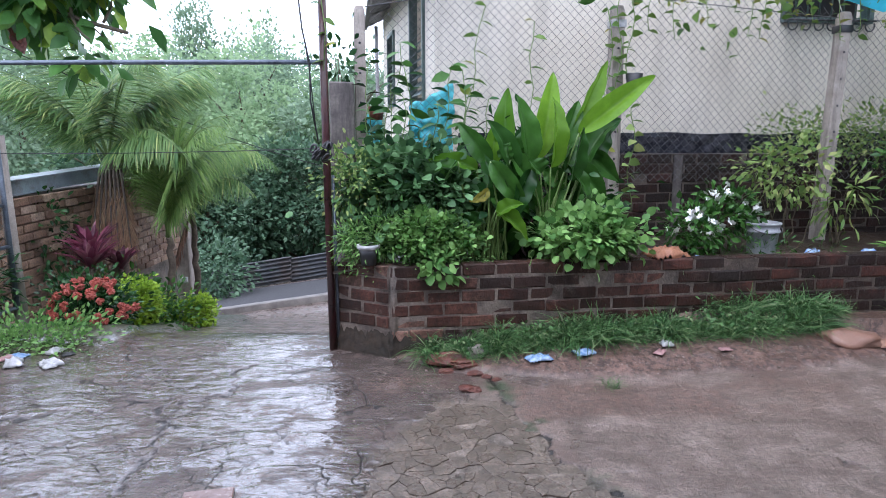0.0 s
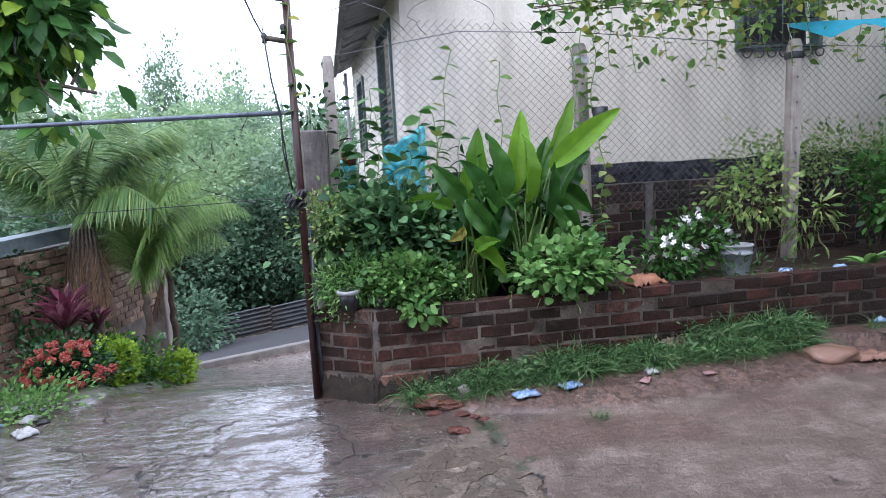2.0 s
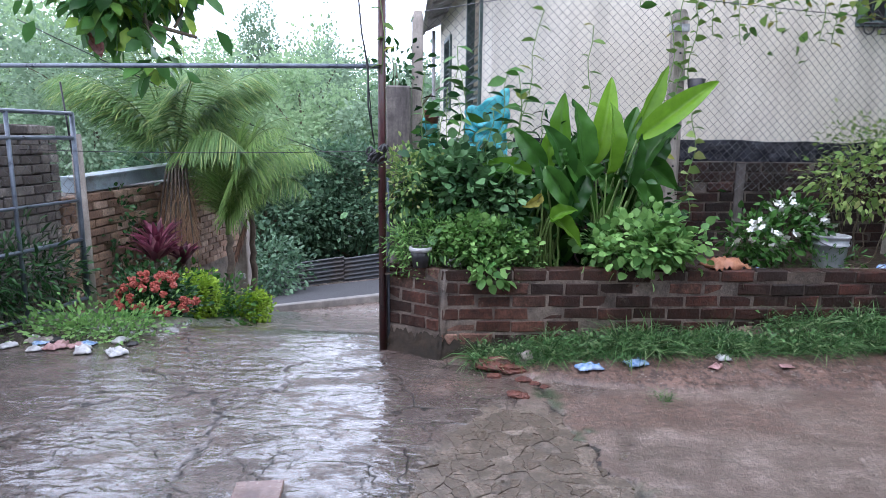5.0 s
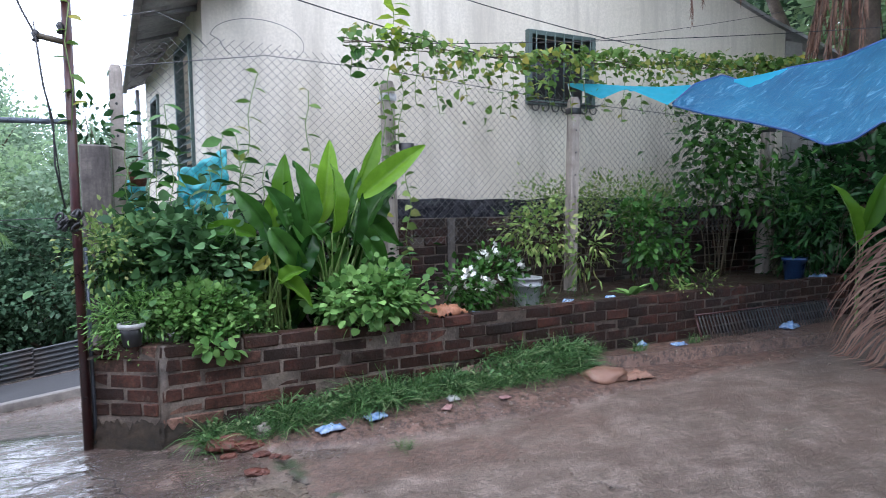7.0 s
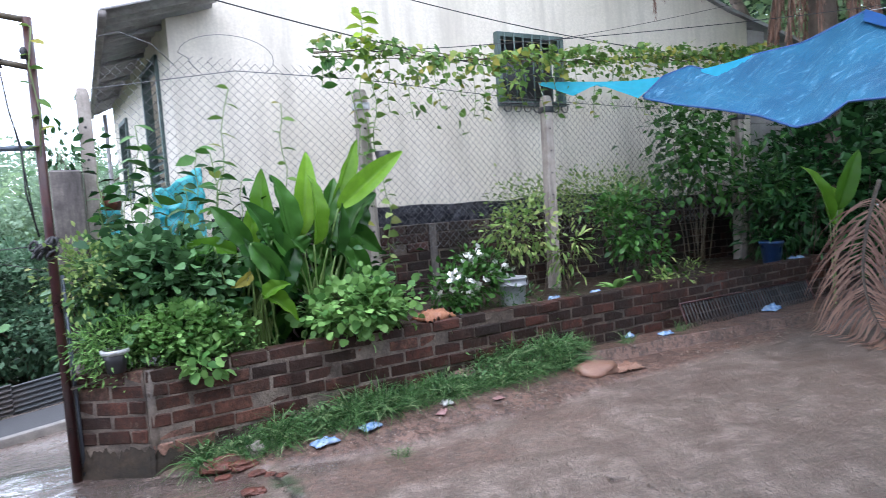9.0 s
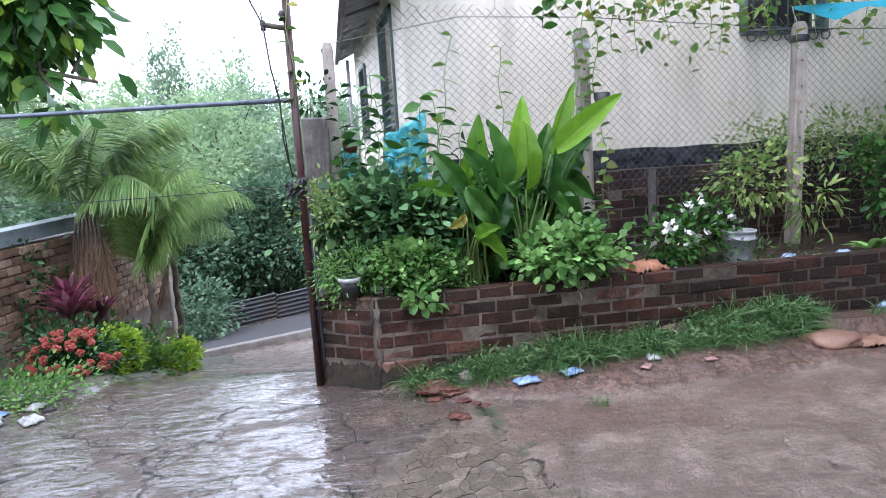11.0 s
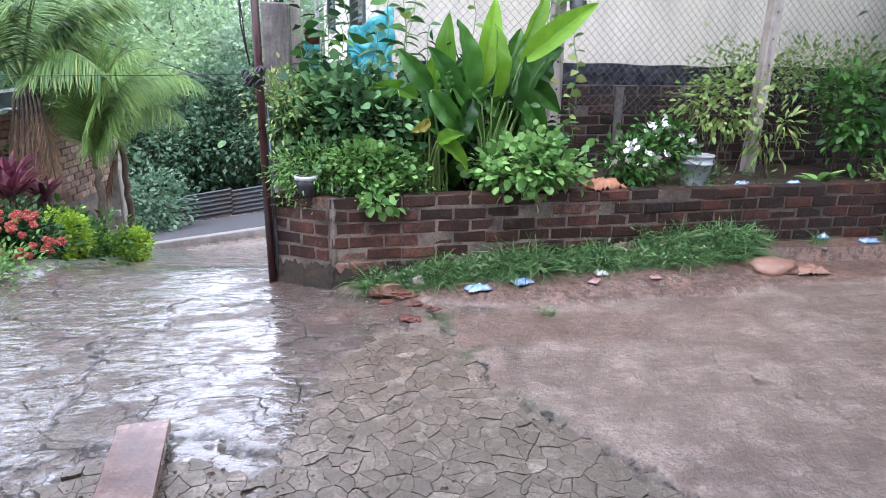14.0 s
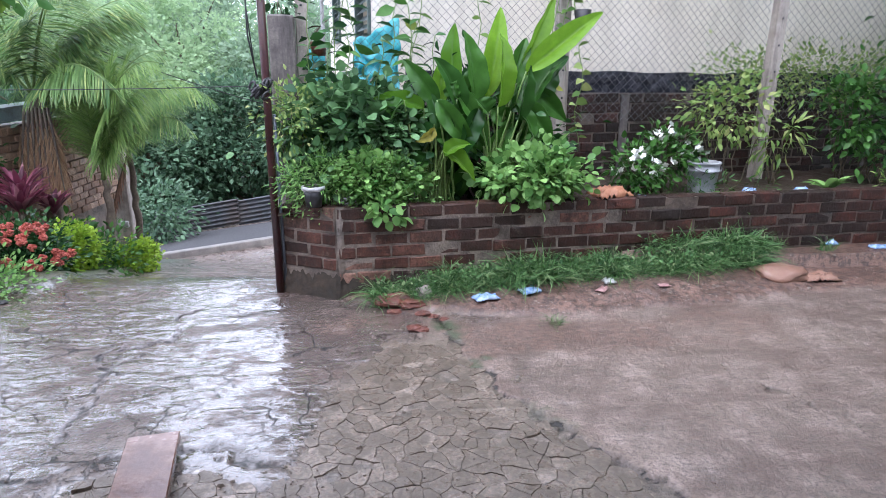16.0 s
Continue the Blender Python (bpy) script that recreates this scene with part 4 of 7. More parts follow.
Shape().tube([U(-0.1, 0.95, 2.78), U(0.1, 0.95, 2.84), U(0.3, 0.95, 2.77), U(0.45, 0.95, 2.62)], 0.003, 4).make("strand", WIRE, LOOP)
Shape().tube(lp, 0.003, 4).make("strand", WIRE, LOOP)

# ---- neighbour's house: cream wall, side wall with windows, eaves ----
HOUSE = thing("house", U(3, 2, 0), "cream plastered neighbour house with small barred windows", "house")
hc = U(0.42, 2.0, 0)
hc.x, hc.y = -0.07, 6.07
hu = (hc - CORNER).dot(AX)
SIDE_AZ = radians(12)
SD = Vector((-math.sin(SIDE_AZ), math.cos(SIDE_AZ), 0))


def wall_with_hole(shape, u0, u1, v0, v1, z0, top_at, hole):
    """A wall in the planter's axes with one square opening cut right through it."""
    a, b, c, d = hole
    for lo, hi in ((u0, a), (b, u1)):
        n = 6
        for i in range(n):
            p, q = lo + (hi - lo) * i / n, lo + (hi - lo) * (i + 1) / n
            vs = [U(x, y, z) for y in (v0, v1) for x, z in ((p, z0), (q, z0), (q, top_at(q)), (p, top_at(p)))]
            shape.add(vs, [(0, 1, 2, 3), (7, 6, 5, 4), (3, 2, 6, 7)] + ([(0, 3, 7, 4)] if i == 0 else []) + ([(1, 5, 6, 2)] if i == n - 1 else []))
    for z1, z2 in ((lambda x: z0, lambda x: c), (lambda x: d, top_at)):
        vs = [U(x, y, z) for y in (v0, v1) for x, z in ((a, z1(a)), (b, z1(b)), (b, z2(b)), (a, z2(a)))]
        shape.add(vs, [(0, 1, 2, 3), (7, 6, 5, 4), (3, 2, 6, 7), (0, 4, 5, 1)])


def gable(u):
    return float(np.interp(u, [0, 4.2, 7.1, 8.3, 10, 11], [4.1, 5.2, 4.30, 3.98, 3.66, 3.4]))


front = Shape()
wall_with_hole(front, hu, 8.6, 2.0, 2.2, -0.2, gable, (4.02, 4.95, 2.62, 3.38))
front.make("wall", WHITE_WALL, HOUSE, smooth=False, weld=True)
random.seed(8)
block_wall = Shape().box((8.60, 2.03, 2.0), (9.6, 2.17, 3.3), FRAME).make("block_wall", BLOCK, HOUSE, "bare grey concrete blocks", smooth=False)
for r in range(12):
    for c in range(6):
        u0, z0 = 8.612 + 0.40 * c - (0.2 if r % 2 else 0), 2.0 + 0.2 * r
        lo_u = max(u0, 8.612)
        if gable(u0 + 0.4) > z0 + 0.19 and u0 + 0.39 > lo_u:
            Shape().box((lo_u, 2.0, z0), (u0 + 0.39, 2.19, z0 + 0.192), FRAME, 0.003).make("block", BLOCK, block_wall, smooth=False)
Shape().box((8.60, 2.01, -0.2), (11.2, 2.18, 2.0), FRAME).make("block_base", BLOCK, HOUSE, smooth=False)
for i in range(8):
    p, q = 7.2 + 0.5 * i, 7.2 + 0.5 * (i + 1)
    vs = [U(x, y, gable(x) + dz) for y in (1.94, 2.26) for x, dz in ((p, 0.0), (q, 0.0), (q, 0.05), (p, 0.05))]
    capst = Shape()
    capst.add(vs, [(0, 1, 2, 3), (7, 6, 5, 4), (3, 2, 6, 7), (0, 4, 5, 1), (0, 3, 7, 4), (1, 5, 6, 2)])
    capst.make("verge", ROOF, HOUSE, "dark grey roof edge", smooth=False)
# side wall with two tall openings
NS = Vector((SD.y, -SD.x, 0))


def S(s, off, z):
    return hc + SD * s + NS * off + Vector((0, 0, z))


sw = Shape()
spans = [(0.0, 0.5, -0.3, 3.3), (0.5, 1.36, -0.3, 1.75), (0.5, 1.36, 3.08, 3.3), (1.36, 2.72, -0.3, 3.3), (2.72, 3.36, -0.3, 1.85), (2.72, 3.36, 2.85, 3.3), (3.36, 4.0, -0.3, 3.3)]
for s0, s1, z0, z1 in spans:
    vs = [S(s, o, z) for o in (0.0, 0.18) for s, z in ((s0, z0), (s1, z0), (s1, z1), (s0, z1))]
    sw.add(vs, [(0, 3, 2, 1), (4, 5, 6, 7), (3, 7, 6, 2), (0, 1, 5, 4), (0, 4, 7, 3), (1, 2, 6, 5)])
sw.make("wall", WHITE_WALL, HOUSE, smooth=False, weld=True)


def side_window(s0, s1, z0, z1):
    win = Shape()
    for o, a, b, c, d in ((-0.02, s0, s1, z0, z0 + 0.05), (-0.02, s0, s1, z1 - 0.05, z1), (-0.02, s0, s0 + 0.05, z0, z1), (-0.02, s1 - 0.05, s1, z0, z1)):
        vs = [S(s, oo, z) for oo in (-0.03, 0.06) for s, z in ((a, c), (b, c), (b, d), (a, d))]
        win.add(vs, [(0, 3, 2, 1), (4, 5, 6, 7), (3, 7, 6, 2), (0, 1, 5, 4), (0, 4, 7, 3), (1, 2, 6, 5)])
    w = win.make("window", FRAME_GREEN, HOUSE, "dark green shuttered window", smooth=False)
    n = 14
    for i in range(n):
        z = z0 + 0.06 + (z1 - z0 - 0.12) * i / n
        sl = Shape()
        vs = [S(s0 + 0.05, 0.05, z + 0.07), S(s1 - 0.05, 0.05, z + 0.07), S(s1 - 0.05, -0.02, z), S(s0 + 0.05, -0.02, z), S(s0 + 0.05, 0.056, z + 0.076), S(s1 - 0.05, 0.056, z + 0.076), S(s1 - 0.05, -0.014, z + 0.006), S(s0 + 0.05, -0.014, z + 0.006)]
        ob = sl.add(vs, [(0, 1, 2, 3), (7, 6, 5, 4), (0, 4, 5, 1), (1, 5, 6, 2), (2, 6, 7, 3), (3, 7, 4, 0)]).make("slat", FRAME_GREEN, w, smooth=False)


side_window(0.5, 1.36, 1.75, 3.08)
side_window(2.72, 3.36, 1.85, 2.85)
eave = Shape()
def eave_pt(s, w):
    wave = 0.025 * math.sin(s * 26 * 2 * math.pi)
    a = -0.5 + 4.8 * s
    return S(a, 0.4 - (0.93 - 0.065 * a) * w, 3.44 - 0.31 * w + wave)
eave.sheet(eave_pt, 160, 4)
eave.make("roof", ROOF, HOUSE, "grey corrugated eaves", solid=0.012)
fas = Shape()
fas.tube([S(-0.5, -0.55, 3.10), S(4.3, -0.24, 3.10)], 0.04, 4)
fas.make("fascia", KERB, HOUSE, "pale weathered fascia board")
for k in (0.2, 1.2, 2.2, 3.2, 4.1):
    Shape().tube([S(k, -0.46 + 0.065 * k, 3.12), S(k, 0.05, 3.26)], 0.03, 4).make("rafter", ROOF, HOUSE)
Shape().tube([S(4.06, -0.10, 3.1), S(4.06, -0.08, 0.0)], 0.03, 6).make("downpipe", ROOF, HOUSE)
# barred front window
wf = Shape()
for lo, hi in (((4.00, 1.93, 2.58), (4.97, 2.06, 2.63)), ((4.00, 1.93, 3.36), (4.97, 2.06, 3.41)), ((4.00, 1.93, 2.63), (4.05, 2.06, 3.36)), ((4.92, 1.93, 2.63), (4.97, 2.06, 3.36))):
    wf.box(lo, hi, FRAME)
WINDOW = wf.make("window", FRAME_GREEN, HOUSE, "small barred window in a dark green frame", smooth=False)
Shape().box((4.04, 2.12, 2.62), (4.93, 2.13, 3.37), FRAME).make("pane", CABLE, WINDOW, "dark window pane")
for i in range(7):
    u = 4.10 + 0.13 * i
    Shape().tube([U(u, 1.92, 2.6), U(u, 1.92, 3.4)], 0.008, 6).make("bar", FRAME_GREEN, WINDOW)
scroll = Shape()
for i in range(7):
    c = U(4.08 + 0.14 * i, 1.91, 2.55)
    scroll.tube([c + AX * 0.05 * math.cos(t) + Vector((0, 0, 0.05 * math.sin(t))) for t in np.linspace(2.6, 6.9, 9)], 0.007, 5)
scroll.tube([U(3.98, 1.91, 2.6), U(4.99, 1.91, 2.6)], 0.009, 5)
scroll.make("scrollwork", CABLE, WINDOW, "black iron scrolls")
# black plastic draped along the house foot
drape = Shape().sheet(lambda s, w: U(0.7 + 4.9 * s, 1.66 - 0.06 * w + 0.025 * noise.noise((s * 40, w * 3, 0)), 1.18 + (0.32 + 0.03 * noise.noise((s * 9, 2, 1))) * w), 150, 8).make("plastic_sheet", PLASTIC_BLACK)
tagged(drape, "crumpled black plastic sheet along the house foot", "plastic sheet")
Shape().box((0.6, 1.53, -0.2), (9.0, 1.99, 1.22), FRAME).make("house_foot", SOIL)
tagged(bpy.data.objects["house_foot"], "dark soil filled behind the retaining wall", "soil", kind="structure")

# ---- boundary wall on the far side of the gateway, steel beam, open gate leaf ----
WALL_WEST = thing("wall_west", (-4.2, 5, 0), "old greyed brick boundary wall beside the gateway", "wall", kind="structure")
Shape().box((-4.45, 0.5, -0.3), (-4.212, 5.55, 1.56)).make("mortar_core", MORTAR, WALL_WEST, smooth=False)
WALL_DRIVE = thing("wall_drive", (-4.2, 7, 0), "old orange brick wall beside the drive under a steel beam", "wall", kind="structure")
Shape().box((-4.42, 5.55, -1.4), (-4.182, 9.6, 0.885)).make("mortar_core", MORTAR, WALL_DRIVE, smooth=False)
STEEL = thing("steel_beam", (-4.25, 7, 1.0), "blue-grey steel beam lying along the brick wall", "beam")
bmh = Shape()
for lo, hi in (((-4.35, 5.98, 0.985), (-4.14, 9.0, 1.0)), ((-4.36, 5.98, 1.0), (-4.15, 9.0, 1.125)), ((-4.38, 5.95, 1.125), (-4.12, 9.02, 1.145))):
    bmh.box(lo, hi, Matrix.Translation((0, 6, 0.0)) @ Matrix.Rotation(radians(1.5), 4, "X") @ Matrix.Translation((0, -6, -0.09)))
bmh.make("channel", BEAM, STEEL, smooth=False)
LEAF = thing("gate_leaf", (-3.64, 4.4, 0), "open gate leaf of grey pipe and chain-link mesh", "gate")
def GL(s, z):
    """Along the open leaf from its free end at the gateway's far side."""
    return Vector((-3.575 - 0.10 * s * 1.0, 5.06 - 0.99 * s, z))
pf = Shape()
pf.tube([GL(-0.03, 0.04), GL(-0.03, 1.66)], 0.02, 8)
pf.tube([GL(1.9, 0.04), GL(1.9, 1.66)], 0.02, 8)
pf.tube([GL(0.62, 0.04), GL(0.62, 1.66)], 0.016, 8)
for z in (0.06, 0.58, 0.92, 1.30, 1.45, 1.65):
    if z != 1.30:
        pf.tube([GL(-0.03, z), GL(1.9, z)], 0.017 if z not in (0.92,) else 0.014, 8)
pf.make("frame", PIPE, LEAF)
gm = Shape()
for i in range(36):
    pts, j, z = [], 0, 0.08
    while z < 1.45:
        pts.append(GL(0.0 + i * 0.052 + 0.027 * (1 if (i + j) % 2 else -1), z) + Vector((0.004, 0, 0)))
        z += 0.052
        j += 1
    gm.tube(pts, 0.0022, 3, False)
gm.make("wire_mesh", WIRE, LEAF)
STUMP = thing("gate_side_post", (-3.66, 5.3, 0), "grey weathered timber post beside the open gate leaf", "post")
Shape().tube([(-3.68, 5.28, -0.3), (-3.70, 5.30, 1.48)], [0.055, 0.045], 8).make("shaft", POST, STUMP)
Shape().tube([(-3.70, 5.24, 1.3), (-3.74, 5.22, 1.92)], 0.008, 6).make("rod", CABLE, STUMP)

# columns at the foot of the drive, corrugated fence over the road
for k, (x, y, w, mat) in enumerate(((-4.42, 9.9, 0.13, POST), (-4.13, 9.85, 0.22, POST))):
    col = thing("column", (x, y, height(x, y)), "pale rendered column at the foot of the drive", "column", "columns at the drive's foot")
    Shape().box((x - w / 2, y - w / 2, height(x, y) - 0.2), (x + w / 2, y + w / 2, 0.30), jit=0.004).make("shaft", mat, col, bevel=0.012, smooth=False)
    if k:
        Shape().box((x - 0.06, y - w / 2 - 0.05, -0.86), (x + 0.07, y - w / 2, -0.76)).make("switch_box", WHITE_BAG, col, "small white box", bevel=0.008)
CORR = thing("corrugated_fence", (-3, 15.2, -2), "low dark corrugated metal fence across the road", "fence")
for k in range(9):
    x0 = -9.5 + 1.15 * k
    sh = Shape()
    def corr(s, w, x0=x0, k=k):
        x = x0 + 1.2 * s
        y = 15.0 + 0.12 * (x + 3.7) + 0.03 * math.sin(w * 2 * math.pi * 6)
        return (x, y + 0.03 * (k % 2), height(x, 14.6) - 0.05 + 0.62 * w + 0.02 * math.sin(k * 2.1) + 0.02 * s)
    sh.sheet(corr, 24, 40).make("sheet", ZINC, CORR, solid=0.004)

# ---- trees ----
def tree(name, at, tall, wide, leaf, mat, label, leaves, size, trunk=0.12, mat_trunk=None, clumps=60, low=0.35, seed=1, tpl=LEAF_CLUMP, group="", limbs=9, spread=0.11):
    """Tapered trunk, forking limbs and a crown of uneven clumps of leaves."""
    np.random.seed(seed)
    r = random.Random(seed)
    x, y, z = at
    t = thing(name, at, label, "tree", group)
    tr = Shape()
    top = Vector((x + r.uniform(-0.1, 0.1) * wide, y, z + tall * 0.8))
    tr.tube(sway((x, y, z - 0.3), top, 0.03 * tall, 8, seed), [trunk * (1 - 0.1 * i) for i in range(9)], 7)
    lo = np.array([x - wide, y - wide, z + tall * low])
    hi = np.array([x + wide, y + wide, z + tall])
    mid = (lo + hi) / 2
    for k in range(limbs):
        h = r.uniform(low * 0.9, 0.72)
        a = r.uniform(0, 6.28)
        base = Vector((x, y, z + tall * h))
        end = Vector((x + math.cos(a) * wide * 0.75, y + math.sin(a) * wide * 0.75, z + tall * min(0.95, h + r.uniform(0.1, 0.3))))
        tr.tube(arch(base, end, 0.04 * tall, 5), [trunk * 0.4 * (1 - 0.15 * i) for i in range(6)], 5)
    tr.make("trunk", mat_trunk or TWIG, t)
    cr = Shape()
    d = unit(np.random.normal(0, 1, (clumps, 3)))
    rad = np.random.uniform(0.35, 1.0, (clumps, 1)) ** 0.5
    cl = mid + d * rad * (hi - lo) / 2 * np.random.uniform(0.85, 1.12, (clumps, 1))
    pick = np.random.randint(0, clumps, leaves)
    sp = np.array([wide * 1.0, wide * 1.0, tall * 0.35]) * spread
    off = np.random.normal(0, 1, (leaves, 3)) * sp * np.random.uniform(0.7, 1.5, (clumps, 1))[pick]
    p = cl[pick] + off
    strew(cr, tpl, p, unit(off) + 0.6 * unit(p - mid) + (0, 0, -0.35), np.random.uniform(0.6, 1.3, leaves) * size)
    cr.make("crown", mat, t)
    return t


WOODS = "trees beyond the road"
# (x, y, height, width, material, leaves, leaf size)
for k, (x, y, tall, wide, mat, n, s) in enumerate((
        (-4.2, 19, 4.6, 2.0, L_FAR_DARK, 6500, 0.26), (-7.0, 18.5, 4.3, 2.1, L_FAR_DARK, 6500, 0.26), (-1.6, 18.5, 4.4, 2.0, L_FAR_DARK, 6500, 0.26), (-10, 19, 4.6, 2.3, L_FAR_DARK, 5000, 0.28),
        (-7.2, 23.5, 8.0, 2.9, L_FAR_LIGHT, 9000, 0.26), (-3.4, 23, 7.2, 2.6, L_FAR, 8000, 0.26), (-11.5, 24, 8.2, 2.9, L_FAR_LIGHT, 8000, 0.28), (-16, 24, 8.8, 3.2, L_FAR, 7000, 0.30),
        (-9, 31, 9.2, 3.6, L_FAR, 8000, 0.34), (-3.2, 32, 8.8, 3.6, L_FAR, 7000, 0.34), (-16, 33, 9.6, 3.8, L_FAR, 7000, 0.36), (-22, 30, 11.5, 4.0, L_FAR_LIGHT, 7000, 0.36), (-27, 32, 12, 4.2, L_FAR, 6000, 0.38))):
    tree("tree", (x, y, -3.3), tall, wide, None, mat, "leafy green tree beyond the road, rain haze in its colour", int(n * 1.9), s * 0.68, 0.14, None, 110, 0.06, 10 + k, LEAF_CLUMP, WOODS)
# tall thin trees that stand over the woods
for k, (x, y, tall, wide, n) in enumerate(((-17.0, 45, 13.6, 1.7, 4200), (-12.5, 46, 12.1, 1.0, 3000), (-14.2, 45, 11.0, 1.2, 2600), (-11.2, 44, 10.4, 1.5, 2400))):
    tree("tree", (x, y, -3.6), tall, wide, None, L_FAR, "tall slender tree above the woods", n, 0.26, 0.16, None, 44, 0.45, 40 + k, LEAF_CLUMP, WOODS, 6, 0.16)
# far woods to the skyline
np.random.seed(77)
fw = Shape()
n = 26000
fx = np.random.uniform(-90, 60, n)
fy = np.random.uniform(48, 75, n)
ridge = 7.6 + 2.2 * np.sin(fx * 0.23) + 1.5 * np.sin(fx * 0.61 + 1)
fz = -3.6 + np.random.uniform(0, 1, n) ** 0.6 * ridge
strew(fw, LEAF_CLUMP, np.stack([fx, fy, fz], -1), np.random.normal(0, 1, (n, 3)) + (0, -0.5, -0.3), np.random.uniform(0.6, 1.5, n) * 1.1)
tagged(fw.make("far_woods", L_FAR), "green woods on the far slope, haze in the leaf colour", "woods", kind="stuff")


def frond(shape, rachis, base, direction, length, droop, width, leaflets=34, spread=0.75, seed=0, hang=0.35, leaf_w=0.028, mess=0.16, fwd=1.0):
    """One feather leaf: arching midrib with paired leaflets."""
    r = random.Random(seed)
    d = Vector(direction).normalized()
    flat = Vector((d.x, d.y, 0))
    flat = flat.normalized() if flat.length > 0.05 else Vector((1, 0, 0))
    pts, p, vel = [], Vector(base), d.copy()
    n = 12
    for i in range(n + 1):
        pts.append(p.copy())
        p = p + vel * (length / n)
        vel = (vel + Vector((0, 0, -droop / n * (0.5 + 1.4 * i / n)))).normalized()
    rachis.tube(pts, [0.016 * (1 - 0.85 * i / n) + 0.002 for i in range(n + 1)], 5)
    tpl = blade([(0, 0.4 * leaf_w, 0), (0.35, leaf_w, 0.02), (0.75, 0.7 * leaf_w, -0.05), (1, 0.05 * leaf_w, -0.18)], 0.35)
    place, along, size = [], [], []
    for k in range(leaflets):
        f = 0.16 + 0.83 * k / (leaflets - 1)
        i = min(int(f * n), n - 1)
        q = pts[i].lerp(pts[i + 1], f * n - i)
        t = (pts[i + 1] - pts[i]).normalized()
        sidev = t.cross(Vector((0, 0, 1)))
        sidev = sidev.normalized() if sidev.length > 0.05 else flat.cross(Vector((0, 0, 1)))
        for s in (-1, 1):
            place.append(q)
            along.append(sidev * s * spread + t * (0.55 + 0.5 * f) * fwd + Vector((0, 0, -hang)) + Vector([r.uniform(-mess, mess) for _ in range(3)]))
            size.append(width * (0.45 + 0.55 * math.sin(math.pi * min(1, f * 0.95 + 0.08))) * r.uniform(0.85, 1.1))
    strew(shape, tpl, place, along, size, 0.3)


def palm(name, at, top, fronds, length, mat, label, seed=0, trunk_r=0.07, dead=0, up=0.9, droop=1.5, width=0.5, leaflets=36, hang=0.35, cone=None, leaf_w=0.022):
    r = random.Random(seed)
    np.random.seed(seed)
    t = thing(name, at, label, "palm")
    x, y, z = at
    tk = Shape()
    n = 14
    pts = sway((x, y, z - 0.15), (x + r.uniform(-0.1, 0.1), y, top), 0.02, n, seed)
    tk.tube(pts, [trunk_r * (1.15 - 0.35 * i / n) * (1.06 if i % 2 else 0.96) for i in range(n + 1)], 9)
    tk.make("trunk", BARK, t)
    head = pts[-1]
    for k in range(fronds):
        a = 6.283 * k / fronds * 1.618 * 2 + r.uniform(-0.25, 0.25)
        el = up * r.uniform(0.25, 1.5)
        if cone:
            el = r.uniform(*cone)
        lf, rc = Shape(), Shape()
        frond(lf, rc, head, (math.cos(a), math.sin(a), el), length * r.uniform(0.8, 1.1), droop * r.uniform(0.8, 1.2), width, leaflets, seed=seed * 50 + k, hang=hang, leaf_w=leaf_w, mess=0.07)
        f = rc.make("frond", STEM, t)
        lf.make("blade", mat, f)
    for k in range(dead):
        a = r.uniform(0, 6.283)
        lf, rc = Shape(), Shape()
        frond(lf, rc, head, (0.36 * math.cos(a), 0.36 * math.sin(a), -0.8), length * 0.60, 0.6, width * 0.6, leaflets // 2, seed=seed * 70 + k, hang=0.9)
        f = rc.make("dead_frond", BARK, t, "dry brown hanging frond")
        lf.make("blade", L_DRY, f)
    return t


PALM = palm("palm_tree", (-3.86, 7.4, height(-3.86, 7.4)), 1.19, 19, 1.70, L_PALM, "green palm with dry brown fronds round its trunk", 3, 0.085, 1, 1.0, 1.35, 0.62, 84, 0.7, cone=(0.25, 2.6), leaf_w=0.017)
for k in range(7):  # dry skirt that hangs on the near side
    lf, rc = Shape(), Shape()
    frond(lf, rc, (-3.84 + 0.04 * (k - 3), 7.28, 1.08), (0.07 * (k - 3) / 2 + 0.05, -0.22, -0.8), 1.0, 0.3, 0.34, 64, seed=770 + k, hang=0.8, spread=0.45, leaf_w=0.014)
    lf.make("blade", L_DRY_ORANGE, rc.make("dead_frond", BARK, PALM, "dry orange-brown hanging frond"))
YOUNG = palm("palm_tree", (-3.17, 7.1, height(-3.17, 7.1)), 0.32, 9, 1.30, L_PALM_YOUNG, "young bright green palm beside the drive", 5, 0.045, 0, 1.0, 0.9, 0.42, 80, 0.15, cone=(4.0, 9.0), leaf_w=0.016)
for k, (dx, dy, el, ln) in enumerate(((0.9, -0.3, 5.0, 1.7), (0.8, 0.5, 6.0, 1.75), (0.95, 0.1, 3.4, 1.7))):  # outer leaves that arch over
    lf, rc = Shape(), Shape()
    frond(lf, rc, (-3.17, 7.1, 0.32), (dx, dy, el), ln, 2.3, 0.48, 84, seed=560 + k, hang=1.1, leaf_w=0.016, mess=0.07)
    lf.make("blade", L_PALM if k % 2 else L_PALM_YOUNG, rc.make("frond", STEM, YOUNG))
palm("palm_tree", (-3.45, 8.6, height(-3.45, 8.6)), 0.45, 10, 1.6, L_PALM, "slender green palm beside the drive", 9, 0.045, 1, 1.0, 1.9, 0.5, 70, 0.8, cone=(0.7, 3.0), leaf_w=0.016)


